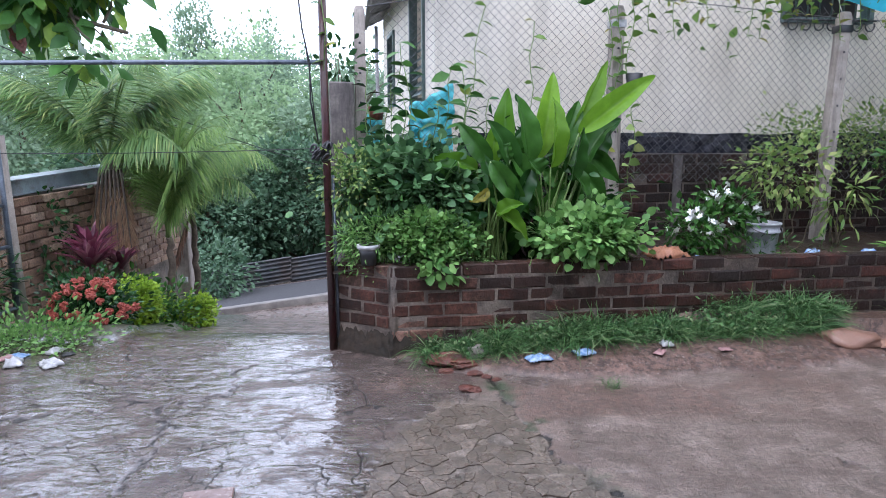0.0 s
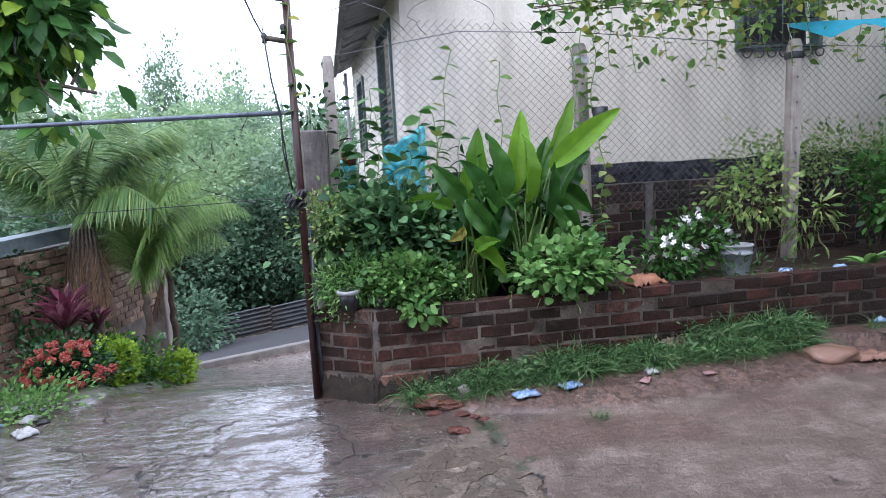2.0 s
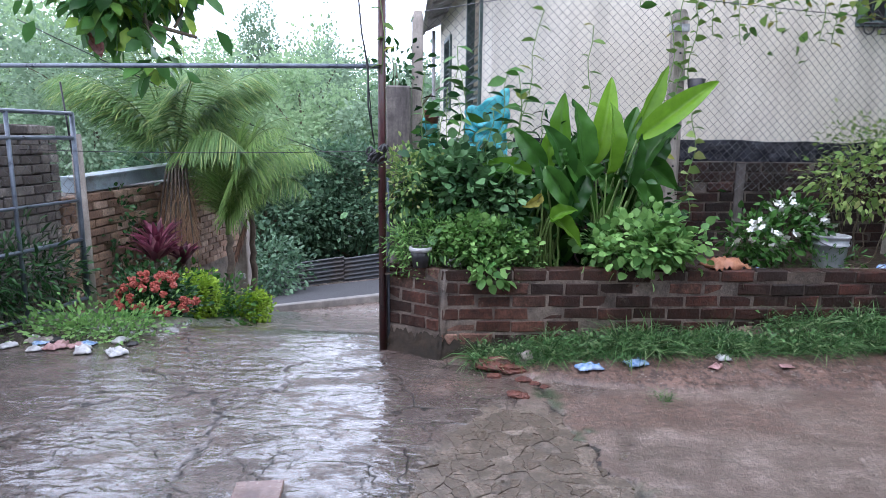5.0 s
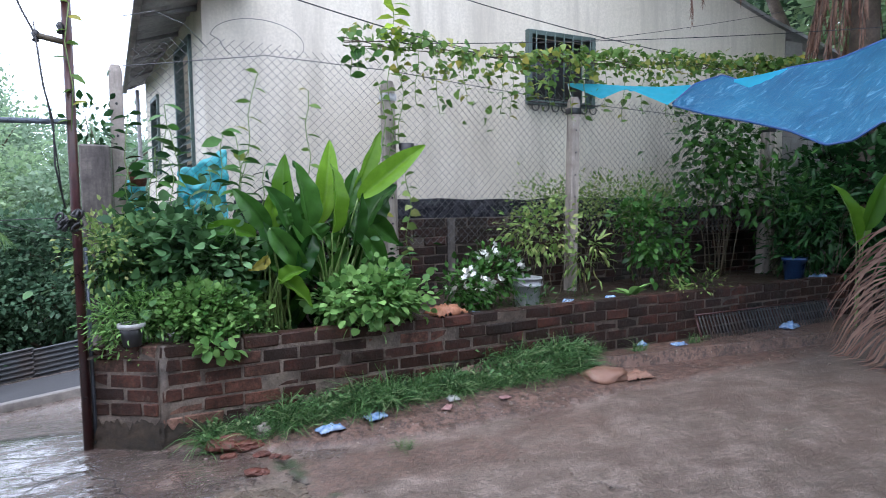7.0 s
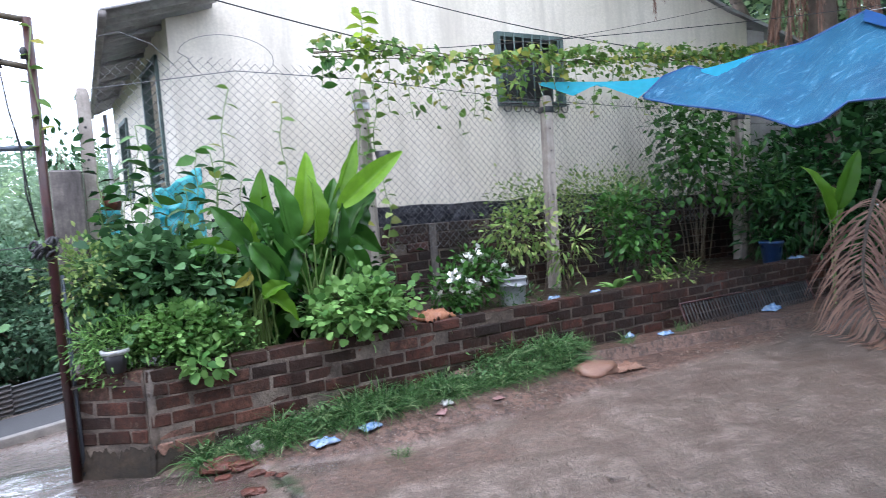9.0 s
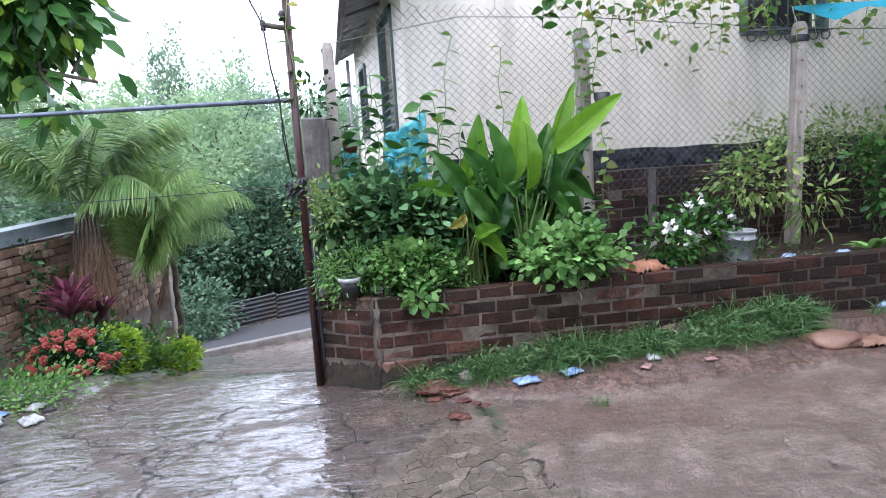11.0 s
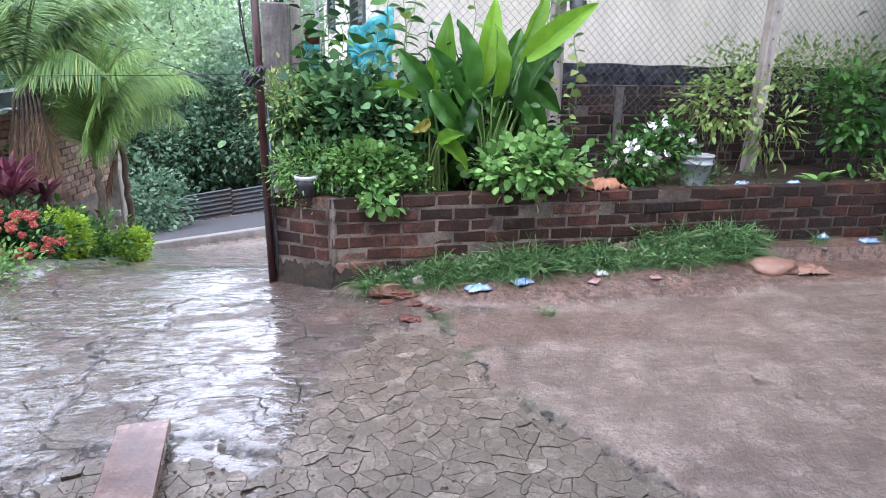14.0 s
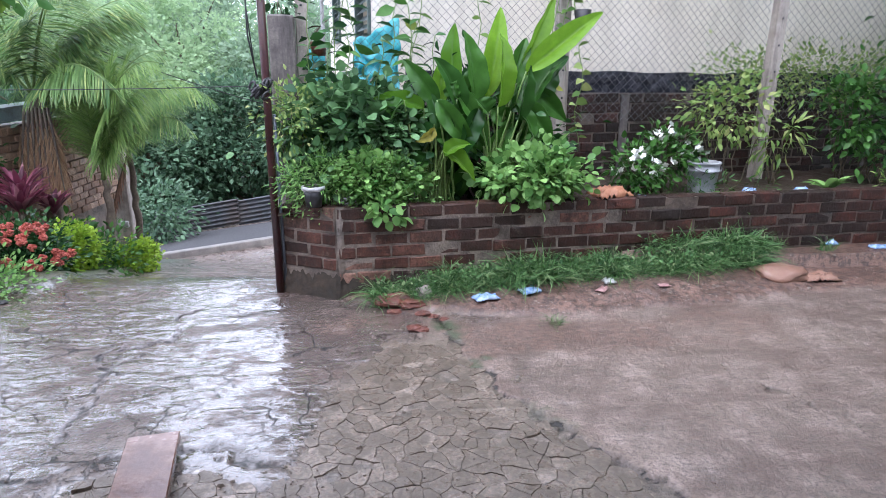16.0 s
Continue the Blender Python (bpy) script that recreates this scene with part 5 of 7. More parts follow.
# this tree's high crown is added to keep sky light off the yard end
tree("tree", U(9.6, 2.6, 0), 8.2, 4.6, None, L_FAR, "broad leafy tree added to shade the far end of the yard", 2300, 0.26, 0.22, BARK, 60, 0.66, 71, LEAF_OVAL)
tree("tree", (13.0, 7.5, 0), 9.0, 3.4, None, L_FAR_LIGHT, "dense green tree behind the far end of the yard", 7000, 0.22, 0.2, BARK, 90, 0.05, 72, LEAF_OVAL)
tree("tree", (14.0, 2.2, 0), 9.0, 3.4, None, L_FAR_LIGHT, "dense green tree behind the far end of the yard", 7000, 0.28, 0.2, BARK, 90, 0.05, 73, LEAF_OVAL)

# ---- planter: broad-leaved clump ----
def big_leaf(plant, base, start, tip, half, mat, seed, twist=0.0, label=""):
    """A long stalk that carries one broad pointed blade, folded along its midrib."""
    r = random.Random(seed)
    base, start, tip = U(*base), U(*start), U(*tip)
    st = Shape()
    mid = base.lerp(start, 0.55) + Vector((r.uniform(-0.03, 0.03), 0, 0.04))
    pts = [base.lerp(mid, i / 4) if i <= 4 else mid.lerp(start, (i - 4) / 4) for i in range(9)]
    st.tube(pts, [0.011 - 0.0007 * i for i in range(9)], 6)
    leaf = st.make("leaf_stalk", STEM, plant)
    d = tip - start
    ln = d.length
    d.normalize()
    face = Vector((r.uniform(-0.75, 0.75) + twist, -0.75, r.uniform(0.1, 0.7))).normalized()
    wide = d.cross(face).normalized()
    face = wide.cross(d)
    curl = r.uniform(0.04, 0.2)
    tipdrop = r.uniform(0.0, 1.6)
    bend = r.uniform(-0.02, 0.02)

    def f(s, w):
        a = (w - 0.5) * 2
        prof = 1.12 * half * (math.sin(math.pi * min(1, s ** 0.75 * 0.98 + 0.015)) ** 0.75) * (1.0 - 0.12 * s)
        ripple = 0.007 * math.sin(s * 19 + seed) * abs(a) + 0.0022 * math.sin(s * 95 - abs(a) * 16)
        return start + d * (ln * s) + wide * (a * prof + bend * math.sin(s * 3)) + face * (abs(a) ** 0.8 * prof * 0.8 - curl * s * s * ln * 1.2 + ripple) - Vector((0, 0, 0.14 * ln * s ** 3 * tipdrop))
    Shape().sheet(f, 44, 10).make("leaf_blade", mat, leaf, label)


PLANTS = "broad-leaved clumps in the planter"
LEAVES = [  # base, where the blade starts, tip, half width
    (0, (0.635, 0.30, 1.25), (0.297, 0.28, 1.40), 0.055), (0, (0.734, 0.33, 1.29), (0.49, 0.30, 1.595), 0.070), (0, (0.765, 0.40, 1.27), (0.80, 0.42, 1.64), 0.062),
    (0, (0.885, 0.42, 1.33), (0.862, 0.44, 1.85), 0.075), (0, (1.0, 0.30, 1.28), (0.93, 0.28, 1.80), 0.085), (1, (1.11, 0.40, 1.32), (1.215, 0.42, 2.0), 0.080),
    (1, (1.15, 0.25, 1.26), (1.26, 0.23, 1.84), 0.085), (1, (1.278, 0.34, 1.42), (1.40, 0.36, 1.77), 0.070), (1, (1.34, 0.38, 1.47), (1.64, 0.40, 2.05), 0.072),
    (1, (1.337, 0.22, 1.50), (1.86, 0.18, 1.985), 0.080), (1, (1.467, 0.45, 1.38), (1.75, 0.47, 1.66), 0.080), (0, (0.703, 0.18, 1.31), (0.98, 0.14, 0.98), 0.072),
    (0, (0.865, 0.25, 1.35), (1.10, 0.20, 1.09), 0.070), (0, (0.734, 0.12, 0.98), (0.96, 0.08, 0.81), 0.060), (1, (1.29, 0.30, 1.28), (1.60, 0.26, 1.04), 0.078),
    (1, (1.47, 0.40, 1.36), (1.72, 0.38, 1.20), 0.075), (1, (0.995, 0.20, 1.25), (0.86, 0.14, 0.93), 0.066), (0, (0.738, 0.10, 0.95), (0.91, 0.06, 1.05), 0.052),
    (1, (1.25, 0.5, 1.25), (1.45, 0.52, 1.55), 0.085), (1, (1.05, 0.5, 1.2), (1.0, 0.52, 1.6), 0.085), (0, (0.85, 0.5, 1.15), (0.66, 0.52, 1.45), 0.075), (1, (1.4, 0.5, 1.15), (1.62, 0.48, 1.32), 0.085)]
BASES = [(0.70, 0.30, 0.56), (1.20, 0.32, 0.56)]
random.seed(77)
for k in range(46):  # inner leaves, shorter, coloured dark for the shade of the outer ones
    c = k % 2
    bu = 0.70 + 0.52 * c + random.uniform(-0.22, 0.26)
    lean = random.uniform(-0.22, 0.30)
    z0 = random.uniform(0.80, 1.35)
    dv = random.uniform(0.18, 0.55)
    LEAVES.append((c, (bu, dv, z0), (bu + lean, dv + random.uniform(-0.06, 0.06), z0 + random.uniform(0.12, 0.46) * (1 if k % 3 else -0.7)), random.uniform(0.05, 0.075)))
clumps = [thing("turmeric_plant", U(*b), "tall clump of broad bright green pointed leaves on long stalks", "plant", PLANTS) for b in BASES]
random.seed(12)
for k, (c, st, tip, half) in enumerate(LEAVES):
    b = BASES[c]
    big_leaf(clumps[c], (b[0] + random.uniform(-0.10, 0.12), b[1] + random.uniform(-0.06, 0.06), b[2]), st, tip, half * 0.98, L_BROAD if (k < 11 and k % 3 != 1) or k in (13, 17) else L_BROAD_SHADED, 100 + k, 0.25 if c else -0.2)
big_leaf(clumps[0], (0.66, 0.2, 0.56), (0.687, 0.15, 1.12), (0.55, 0.10, 1.06), 0.035, L_YELLOW, 150, 0.3, "yellow withering leaf")
for k in range(14):
    b = BASES[k % 2]
    a = U(b[0] + random.uniform(-0.13, 0.16), b[1] + random.uniform(-0.08, 0.08), 0.55)
    Shape().tube(sway(a, a + Vector((random.uniform(-0.14, 0.14), random.uniform(-0.05, 0.05), random.uniform(0.35, 0.6))), 0.01, 5, k), 0.009, 5).make("stem", STEM, clumps[k % 2])


def shrub(name, lo, hi, count, size, mat, label, tpl=LEAF_OVAL, stems=6, seed=0, droop=0.3, spread=0.09, clumps=None, category="shrub", group="", foot=0.56, local=True, stem_mat=None, shell=0.3, thick=0.007):
    """Stems from the soil with leaves in uneven clumps; places are along the planter wall unless local is off."""
    np.random.seed(seed)
    r = random.Random(seed)
    mid = [(a + b) / 2 for a, b in zip(lo, hi)]
    at = U(mid[0], mid[1], foot) if local else Vector((mid[0], mid[1], foot))
    t = thing(name, at, label, category, group)
    st = Shape()
    for k in range(stems):
        end = Vector([m + (b - a) * 0.42 * r.uniform(-1, 1) for m, a, b in zip(mid, lo, hi)])
        start = Vector((mid[0] + (end.x - mid[0]) * 0.35, mid[1] + (end.y - mid[1]) * 0.35, foot - 0.02))
        st.tube(sway(start, end, 0.02, 6, seed + k), [thick * (1 - 0.12 * i) for i in range(7)], 5)
    tagged((st.placed() if local else st).make("stem", stem_mat or TWIG, t), kind="stuff")
    fo = bush_leaves(Shape(), tpl, lo, hi, count, size, droop, clumps, spread, shell)
    tagged((fo.placed() if local else fo).make("foliage", mat, t), kind="stuff")
    return t


shrub("shrub", (-0.30, 0.25, 0.70), (0.55, 0.80, 1.36), 2300, 0.075, L_SHRUB, "dense dark green shrub filling the planter end", LEAF_ROUND, 9, 1, 0.5, 0.10)
shrub("shrub", (0.05, 0.22, 0.82), (0.62, 0.5, 1.28), 800, 0.07, L_SHRUB, "dark round-leaved shrub beside the broad leaves", LEAF_ROUND, 6, 2, 0.5, 0.08)
shrub("shrub", (-0.42, 0.15, 0.95), (-0.10, 0.55, 1.45), 560, 0.036, L_VARI, "small-leaved yellow-green shrub by the concrete pillar", LEAF_OVAL, 7, 3, 0.2, 0.07)
# this shrub's dark leaves stand in for deep shade among the stalks
shrub("shrub", (0.3, 0.5, 0.6), (1.75, 0.9, 1.35), 1700, 0.09, L_DARK, "dark leaves added as shade behind the broad-leaved clump", LEAF_OVAL, 8, 31, 0.4, 0.12)


def sprig(path, size, mat, label, count, seed, tpl=LEAF_OVAL, name="climbing_sprig", category="climber", parent=None, thick=0.004):
    """A thin shoot with alternate leaves, on a path along the planter wall."""
    r = random.Random(seed)
    np.random.seed(seed)
    pts = [Vector(p) for p in path]
    t = parent or thing(name, U(*path[0]), label, category)
    Shape().tube(pts, thick, 4).placed().make("stem", STEM, t)
    place, along, sz = [], [], []
    for k in range(count):
        f = (0.08 + 0.92 * k / max(1, count - 1)) * (len(pts) - 1)
        i = min(int(f), len(pts) - 2)
        p = pts[i].lerp(pts[i + 1], f - i)
        d = (pts[i + 1] - pts[i]).normalized()
        place.append(p)
        s = 1 if k % 2 else -1
        along.append((s * 0.9 + r.uniform(-0.3, 0.3), r.uniform(-0.6, 0.2), r.uniform(-0.45, 0.35)) if abs(d.z) > 0.5 else (d.x * 0.3 + r.uniform(-0.5, 0.5), r.uniform(-0.6, 0.1), s * 0.4 - 0.35))
        sz.append(size * r.uniform(0.7, 1.2))
    strew(Shape(), tpl, place, along, sz, 0.5).placed().make("foliage", mat, t)
    return t


for k, (u, v, z0, z1, du, n, s, m) in enumerate((
        (0.02, 0.75, 1.3, 2.15, 0.12, 12, 0.13, L_MID), (0.22, 0.72, 1.2, 1.98, -0.05, 13, 0.14, L_MID), (0.42, 0.8, 1.2, 2.0, 0.10, 12, 0.13, L_MID), (0.5, 0.62, 1.15, 1.85, 0.14, 11, 0.14, L_MID),
        (-0.1, 0.7, 1.2, 2.05, -0.02, 15, 0.10, L_DARK), (-0.02, 0.6, 1.1, 1.85, 0.06, 15, 0.12, L_DARK), (0.12, 0.55, 1.1, 1.75, 0.02, 15, 0.12, L_MID), (0.58, 0.7, 1.1, 1.95, 0.02, 13, 0.13, L_MID), (0.7, 0.75, 1.1, 1.75, 0.1, 12, 0.12, L_DARK), (-0.12, 0.5, 1.0, 1.7, 0.0, 14, 0.10, L_MID), (0.65, 0.92, 1.5, 2.45, 0.12, 9, 0.11, L_VINE), (1.18, 0.93, 1.6, 2.35, -0.02, 7, 0.09, L_VINE), (0.32, 0.5, 1.1, 1.72, 0.05, 12, 0.12, L_DARK))):
    path = [(u + du * i / 6 + 0.02 * math.sin(i * 1.7 + k), v - 0.01 * i, z0 + (z1 - z0) * i / 6) for i in range(7)]
    sprig(path, s, m, "leafy green shoot climbing beside the chain-link fence", n, 20 + k)
for k, (u, z0, z1) in enumerate(((1.80, 1.2, 2.45), (2.03, 0.85, 1.75), (1.88, 1.5, 2.6), (1.97, 1.9, 2.9))):
    path = [(u + 0.03 * math.sin(i * 1.3 + k), 0.90, z0 + (z1 - z0) * i / 8) for i in range(9)]
    sprig(path, 0.085, L_VINE if k != 1 else L_VARI, "thin vine climbing a concrete fence post", 17, 40 + k, LEAF_HEART)
# shoots on the gate post and pillar
sprig([(-0.40, 0.20, 1.9), (-0.38, 0.19, 2.15), (-0.41, 0.19, 2.4), (-0.38, 0.19, 2.62)], 0.075, L_VINE, "few vine leaves on the red gate post", 9, 60)
shrub("shrub", (-0.44, 0.80, 1.85), (-0.2, 1.1, 2.2), 70, 0.07, L_DARK, "sparse dark shoots above the concrete pillar", LEAF_OVAL, 4, 61, 0.0, 0.07, foot=1.5)

HERBS = "pale herbs along the planter edge"
shrub("herb", (-0.36, 0.06, 0.64), (0.14, 0.28, 0.95), 1300, 0.05, L_FRESH, "feathery bright green herb at the planter corner", LEAF_LONG, 8, 4, 0.0, 0.04, None, "herb", HERBS)
shrub("herb", (-0.05, 0.02, 0.64), (0.62, 0.26, 0.96), 1500, 0.045, L_FRESH, "pale green soft-leaved herb at the planter edge", LEAF_ROUND, 8, 5, 0.05, 0.04, None, "herb", HERBS)
shrub("herb", (0.18, -0.10, 0.52), (0.46, 0.06, 0.70), 110, 0.062, L_FRESH, "pale green herb spilling over the brick edge", LEAF_ROUND, 3, 6, 0.5, 0.04, None, "herb", HERBS)
shrub("herb", (1.0, -0.08, 0.62), (1.80, 0.28, 0.98), 1150, 0.06, L_FRESH, "large mound of pale green round-leaved herb over the wall", LEAF_ROUND, 12, 7, 0.15, 0.05, 46, "herb", HERBS)
shrub("herb", (-0.38, 0.04, 0.575), (0.9, 0.20, 0.68), 700, 0.026, L_FRESH, "tiny-leaved green ground cover on the planter edge", LEAF_OVAL, 10, 8, 0.0, 0.035, 60, "herb", HERBS)
shrub("herb", (2.0, 0.1, 0.575), (3.5, 0.35, 0.70), 420, 0.05, L_MID, "low green weeds in the planter", LEAF_LONG, 8, 9, 0.0, 0.05, 26, "herb")

# white flowering plants beside the bucket
VINCA = "white flowering plants in the planter"
def petals(radius):
    sh = Shape()
    for k in range(5):
        a = k * 1.2566
        tpl = blade([(0, 0.1, 0), (0.4, 0.34, 0.08), (0.8, 0.36, 0.08), (1, 0.2, 0.03)], 0.1)
        strew(sh, tpl, [(0, 0, 0)], [(math.cos(a), math.sin(a), 0.1)], radius, 0.0)
    return sh


def flower_mesh(name, radius, mat):
    sh = petals(radius)
    me = bpy.data.meshes.new(name)
    me.from_pydata(np.concatenate(sh.v).tolist(), [], sh.f)
    me.materials.append(mat)
    return me


FLOWER = flower_mesh("flower", 0.026, PETAL)
random.seed(21)
for k, (lo, hi, n, fl) in enumerate((((2.10, 0.14, 0.62), (2.55, 0.45, 0.96), 420, 10), ((2.45, 0.42, 0.70), (2.90, 0.68, 1.06), 420, 12))):
    v = shrub("flowering_plant", lo, hi, n, 0.062, L_MID, "leafy green plant with clusters of white flowers", LEAF_OVAL, 8, 70 + k, 0.2, 0.06, 22, "flower", VINCA)
    groups = [(random.uniform(lo[0], hi[0]), lo[1] + 0.02, random.uniform(lo[2] + 0.1, hi[2])) for _ in range(6)]
    for j in range(fl * 3):
        g = groups[j % 6]
        f = new("flower", FLOWER)
        p = U(g[0] + random.gauss(0, 0.045), g[1] + random.gauss(0, 0.035), g[2] + random.gauss(0, 0.03))
        f.matrix_basis = Matrix.Translation(p) @ Euler((random.uniform(0.6, 1.3), random.uniform(-0.5, 0.5), random.uniform(0, 6))).to_matrix().to_4x4()
        f.parent = v
        f.matrix_parent_inverse = v.matrix_basis.inverted()
shrub("shrub", (2.95, 0.55, 0.90), (3.8, 0.95, 1.42), 430, 0.062, L_VARI, "thin pale yellow-green shrub in front of a fence post", LEAF_OVAL, 9, 11, 0.4, 0.075, 34)
shrub("shrub", (3.6, 0.55, 0.75), (4.1, 0.9, 1.2), 90, 0.11, L_VARI, "few pale hanging leaves by the fence post", LEAF_LONG, 5, 12, 0.7, 0.08, 9)
shrub("shrub", (4.15, 0.5, 0.85), (5.05, 0.9, 1.5), 700, 0.075, L_MID, "bushy green rose shrub with arching stems", LEAF_OVAL, 9, 13, 0.3, 0.09, 34)
shrub("shrub", (4.5, 0.4, 0.62), (5.0, 0.7, 1.0), 120, 0.08, L_MID, "thin leafy shoots over the planter edge", LEAF_OVAL, 6, 14, 0.3, 0.08, 10)
shrub("shrub", (3.55, 1.15, 1.28), (6.2, 1.75, 1.66), 3400, 0.045, L_VARI, "mass of small pale weeds on top of the retaining wall", LEAF_OVAL, 16, 15, 0.1, 0.10, 70, foot=1.25)
shrub("herb", (4.2, 0.08, 0.60), (5.2, 0.22, 0.72), 120, 0.07, L_VARI, "pale small weeds on the brick edge", LEAF_LONG, 6, 16, 0.0, 0.05, 12, "herb")


def rosette(name, at, blades, length, half, mat, label, category, seed, up=0.9, droop=0.8, local=True):
    """Strap leaves that spring from one crown, each one a part."""
    r = random.Random(seed)
    c = U(*at) if local else Vector(at)
    t = thing(name, c, label, category)
    for k in range(blades):
        a = 2.4 * k + r.uniform(-0.2, 0.2)
        ln = length * r.uniform(0.75, 1.1)
        d = Vector((math.cos(a), math.sin(a), up * r.uniform(0.6, 1.8))).normalized()
        w = d.cross(Vector((0, 0, 1))).normalized()
        n = w.cross(d)

        def f(s, q):
            b = (q - 0.5) * 2
            prof = half * (0.35 + 0.65 * math.sin(math.pi * min(1, 0.15 + s * 0.8))) * (1 - s ** 4)
            return c + d * (ln * s) + w * (b * prof) + n * (abs(b) * prof * 0.4) - Vector((0, 0, droop * ln * s * s * 0.45))
        Shape().sheet(f, 8, 4).make("leaf_blade", mat, t)
    return t


rosette("bromeliad", (3.98, 0.25, 0.57), 11, 0.30, 0.042, L_FRESH, "bright green strap-leaved rosette on the planter", "plant", 4)
rosette("bromeliad", (4.7, 0.3, 0.57), 9, 0.22, 0.016, L_VARI, "small pale strap-leaved plant on the planter", "plant", 6, 0.6)

# vine along the fence top
VT = thing("fence_vine", U(3.5, 0.95, 2.6), "leafy vine trailing along the fence top", "vine")
np.random.seed(90)
n = 1750
uu = 1.45 + 6.2 * np.random.beta(1.25, 1.0, n)
line = np.interp(uu, [1.4, 1.9, 2.6, 3.2, 4.0, 5.5, 7.6], [2.76, 2.88, 2.76, 2.82, 2.88, 2.98, 3.12])
drop = np.random.gamma(1.2, 0.065, n) * np.interp(uu, [1.4, 2.4, 3.6, 4.2, 5.5, 7.6], [1.2, 1.9, 1.6, 1.4, 1.6, 1.3])
ph = np.sin(uu * 9.0) * 0.03 + np.sin(uu * 23.0) * 0.02
zz = line + 0.08 + ph - drop
vv = 0.92 + np.random.normal(0, 0.10, n)
strew(Shape(), LEAF_HEART, np.stack([uu, vv, zz], -1), np.stack([np.random.normal(0, 0.6, n), np.random.normal(-0.4, 0.3, n), np.random.normal(-0.5, 0.4, n)], -1), np.random.uniform(0.045, 0.09, n), 0.5).placed().make("foliage", L_VINE, VT)
vs = Shape()
for k in range(4):
    vs.tube([(1.5 + 0.5 * i, 0.95 + 0.03 * math.sin(i + k), float(np.interp(1.5 + 0.5 * i, [1.4, 4, 7.6], [2.78, 2.84, 3.08])) + 0.04 * math.sin(i * 1.9 + k * 2)) for i in range(13)], 0.005, 4)
vs.placed().make("stem", TWIG, VT)
for k in range(26):
    u = 2.0 + 0.19 * k + 0.07 * math.sin(k * 5.1)
    ln = 0.25 + 0.28 * abs(math.sin(k * 2.3))
    z0 = float(np.interp(u, [1.4, 4, 7.6], [2.75, 2.78, 2.95]))
    sprig([(u + 0.02 * math.sin(i + k), 0.90, z0 - ln * i / 5) for i in range(6)], 0.075, L_VINE, "", 8, 300 + k, LEAF_HEART, parent=VT, thick=0.003)
sprig([(1.93, 0.92, 2.7), (1.90, 0.92, 2.85), (1.93, 0.92, 3.0), (1.92, 0.92, 3.12)], 0.13, L_LIME, "", 16, 93, LEAF_OVAL, parent=VT)
sprig([(1.8, 0.92, 2.62), (1.65, 0.92, 2.75), (1.56, 0.92, 2.72), (1.54, 0.92, 2.5)], 0.12, L_MID, "", 14, 94, LEAF_OVAL, parent=VT)
shrub("fence_vine", (5.3, 0.85, 1.35), (6.8, 1.15, 2.65), 900, 0.085, L_MID, "tangled vine hanging down the chain-link fence", LEAF_HEART, 14, 95, 0.6, 0.14, 60, "vine")

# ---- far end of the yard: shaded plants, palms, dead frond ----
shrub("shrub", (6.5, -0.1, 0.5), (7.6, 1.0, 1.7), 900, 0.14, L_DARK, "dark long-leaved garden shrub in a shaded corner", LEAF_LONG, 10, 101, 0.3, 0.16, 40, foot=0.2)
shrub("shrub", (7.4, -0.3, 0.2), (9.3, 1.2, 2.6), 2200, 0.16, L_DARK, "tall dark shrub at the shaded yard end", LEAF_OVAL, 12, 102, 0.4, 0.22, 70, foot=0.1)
shrub("shrub", (6.4, 0.6, 1.2), (7.6, 1.1, 1.9), 420, 0.15, L_MID, "broad rosettes of green leaves by the fence post", LEAF_LONG, 10, 103, 0.1, 0.1, 22, foot=0.5)
shrub("shrub", (8.6, -2.6, 0.3), (10.4, -0.6, 2.9), 2400, 0.17, L_DARK, "tall dark green bush behind the palm", LEAF_LONG, 12, 104, 0.4, 0.24, 70, foot=0.1)
shrub("croton", (8.0, -2.3, 0.7), (9.2, -1.2, 2.1), 650, 0.19, L_CROTON, "dark red and green croton bush", LEAF_LONG, 10, 105, 0.4, 0.15, 34, foot=0.1)
shrub("ground_cover", (8.2, -1.9, 0.06), (11.5, -0.4, 0.55), 1900, 0.075, L_MID, "low bank of small green leaves", LEAF_OVAL, 10, 106, 0.0, 0.18, 80, "plant", foot=0.05)
shrub("shrub", (9.5, -4.5, 0.3), (12.0, -2.0, 3.2), 2200, 0.18, L_DARK, "dense dark bush closing the yard end", LEAF_OVAL, 12, 107, 0.4, 0.3, 70, foot=0.1)
shrub("shrub", (9.0, 0.8, 0.3), (11.5, 2.0, 3.4), 2200, 0.17, L_DARK, "dense dark bush beside the block wall", LEAF_OVAL, 12, 108, 0.4, 0.3, 70, foot=0.1)
shrub("pothos", (7.08, -1.36, 0.35), (7.62, -0.86, 2.35), 900, 0.135, L_FRESH, "bright green climber wrapped round a palm trunk", LEAF_OVAL, 6, 109, 0.7, 0.11, 40, "climber", foot=0.08)
TALL = thing("palm_tree", U(7.5, -0.95, 0.0), "tall palm with a dark ringed trunk", "palm")
Shape().tube([U(7.58 - 0.055 * i, -1.0 + 0.03 * i, -0.1 + 0.45 * i) for i in range(13)], [0.14 * (1 - 0.022 * i) * (1.05 if i % 2 else 0.97) for i in range(13)], 10).make("trunk", BARK, TALL)
# crown out of view, its fronds made long and many to shade the yard
head = U(6.92, -0.64, 5.35)
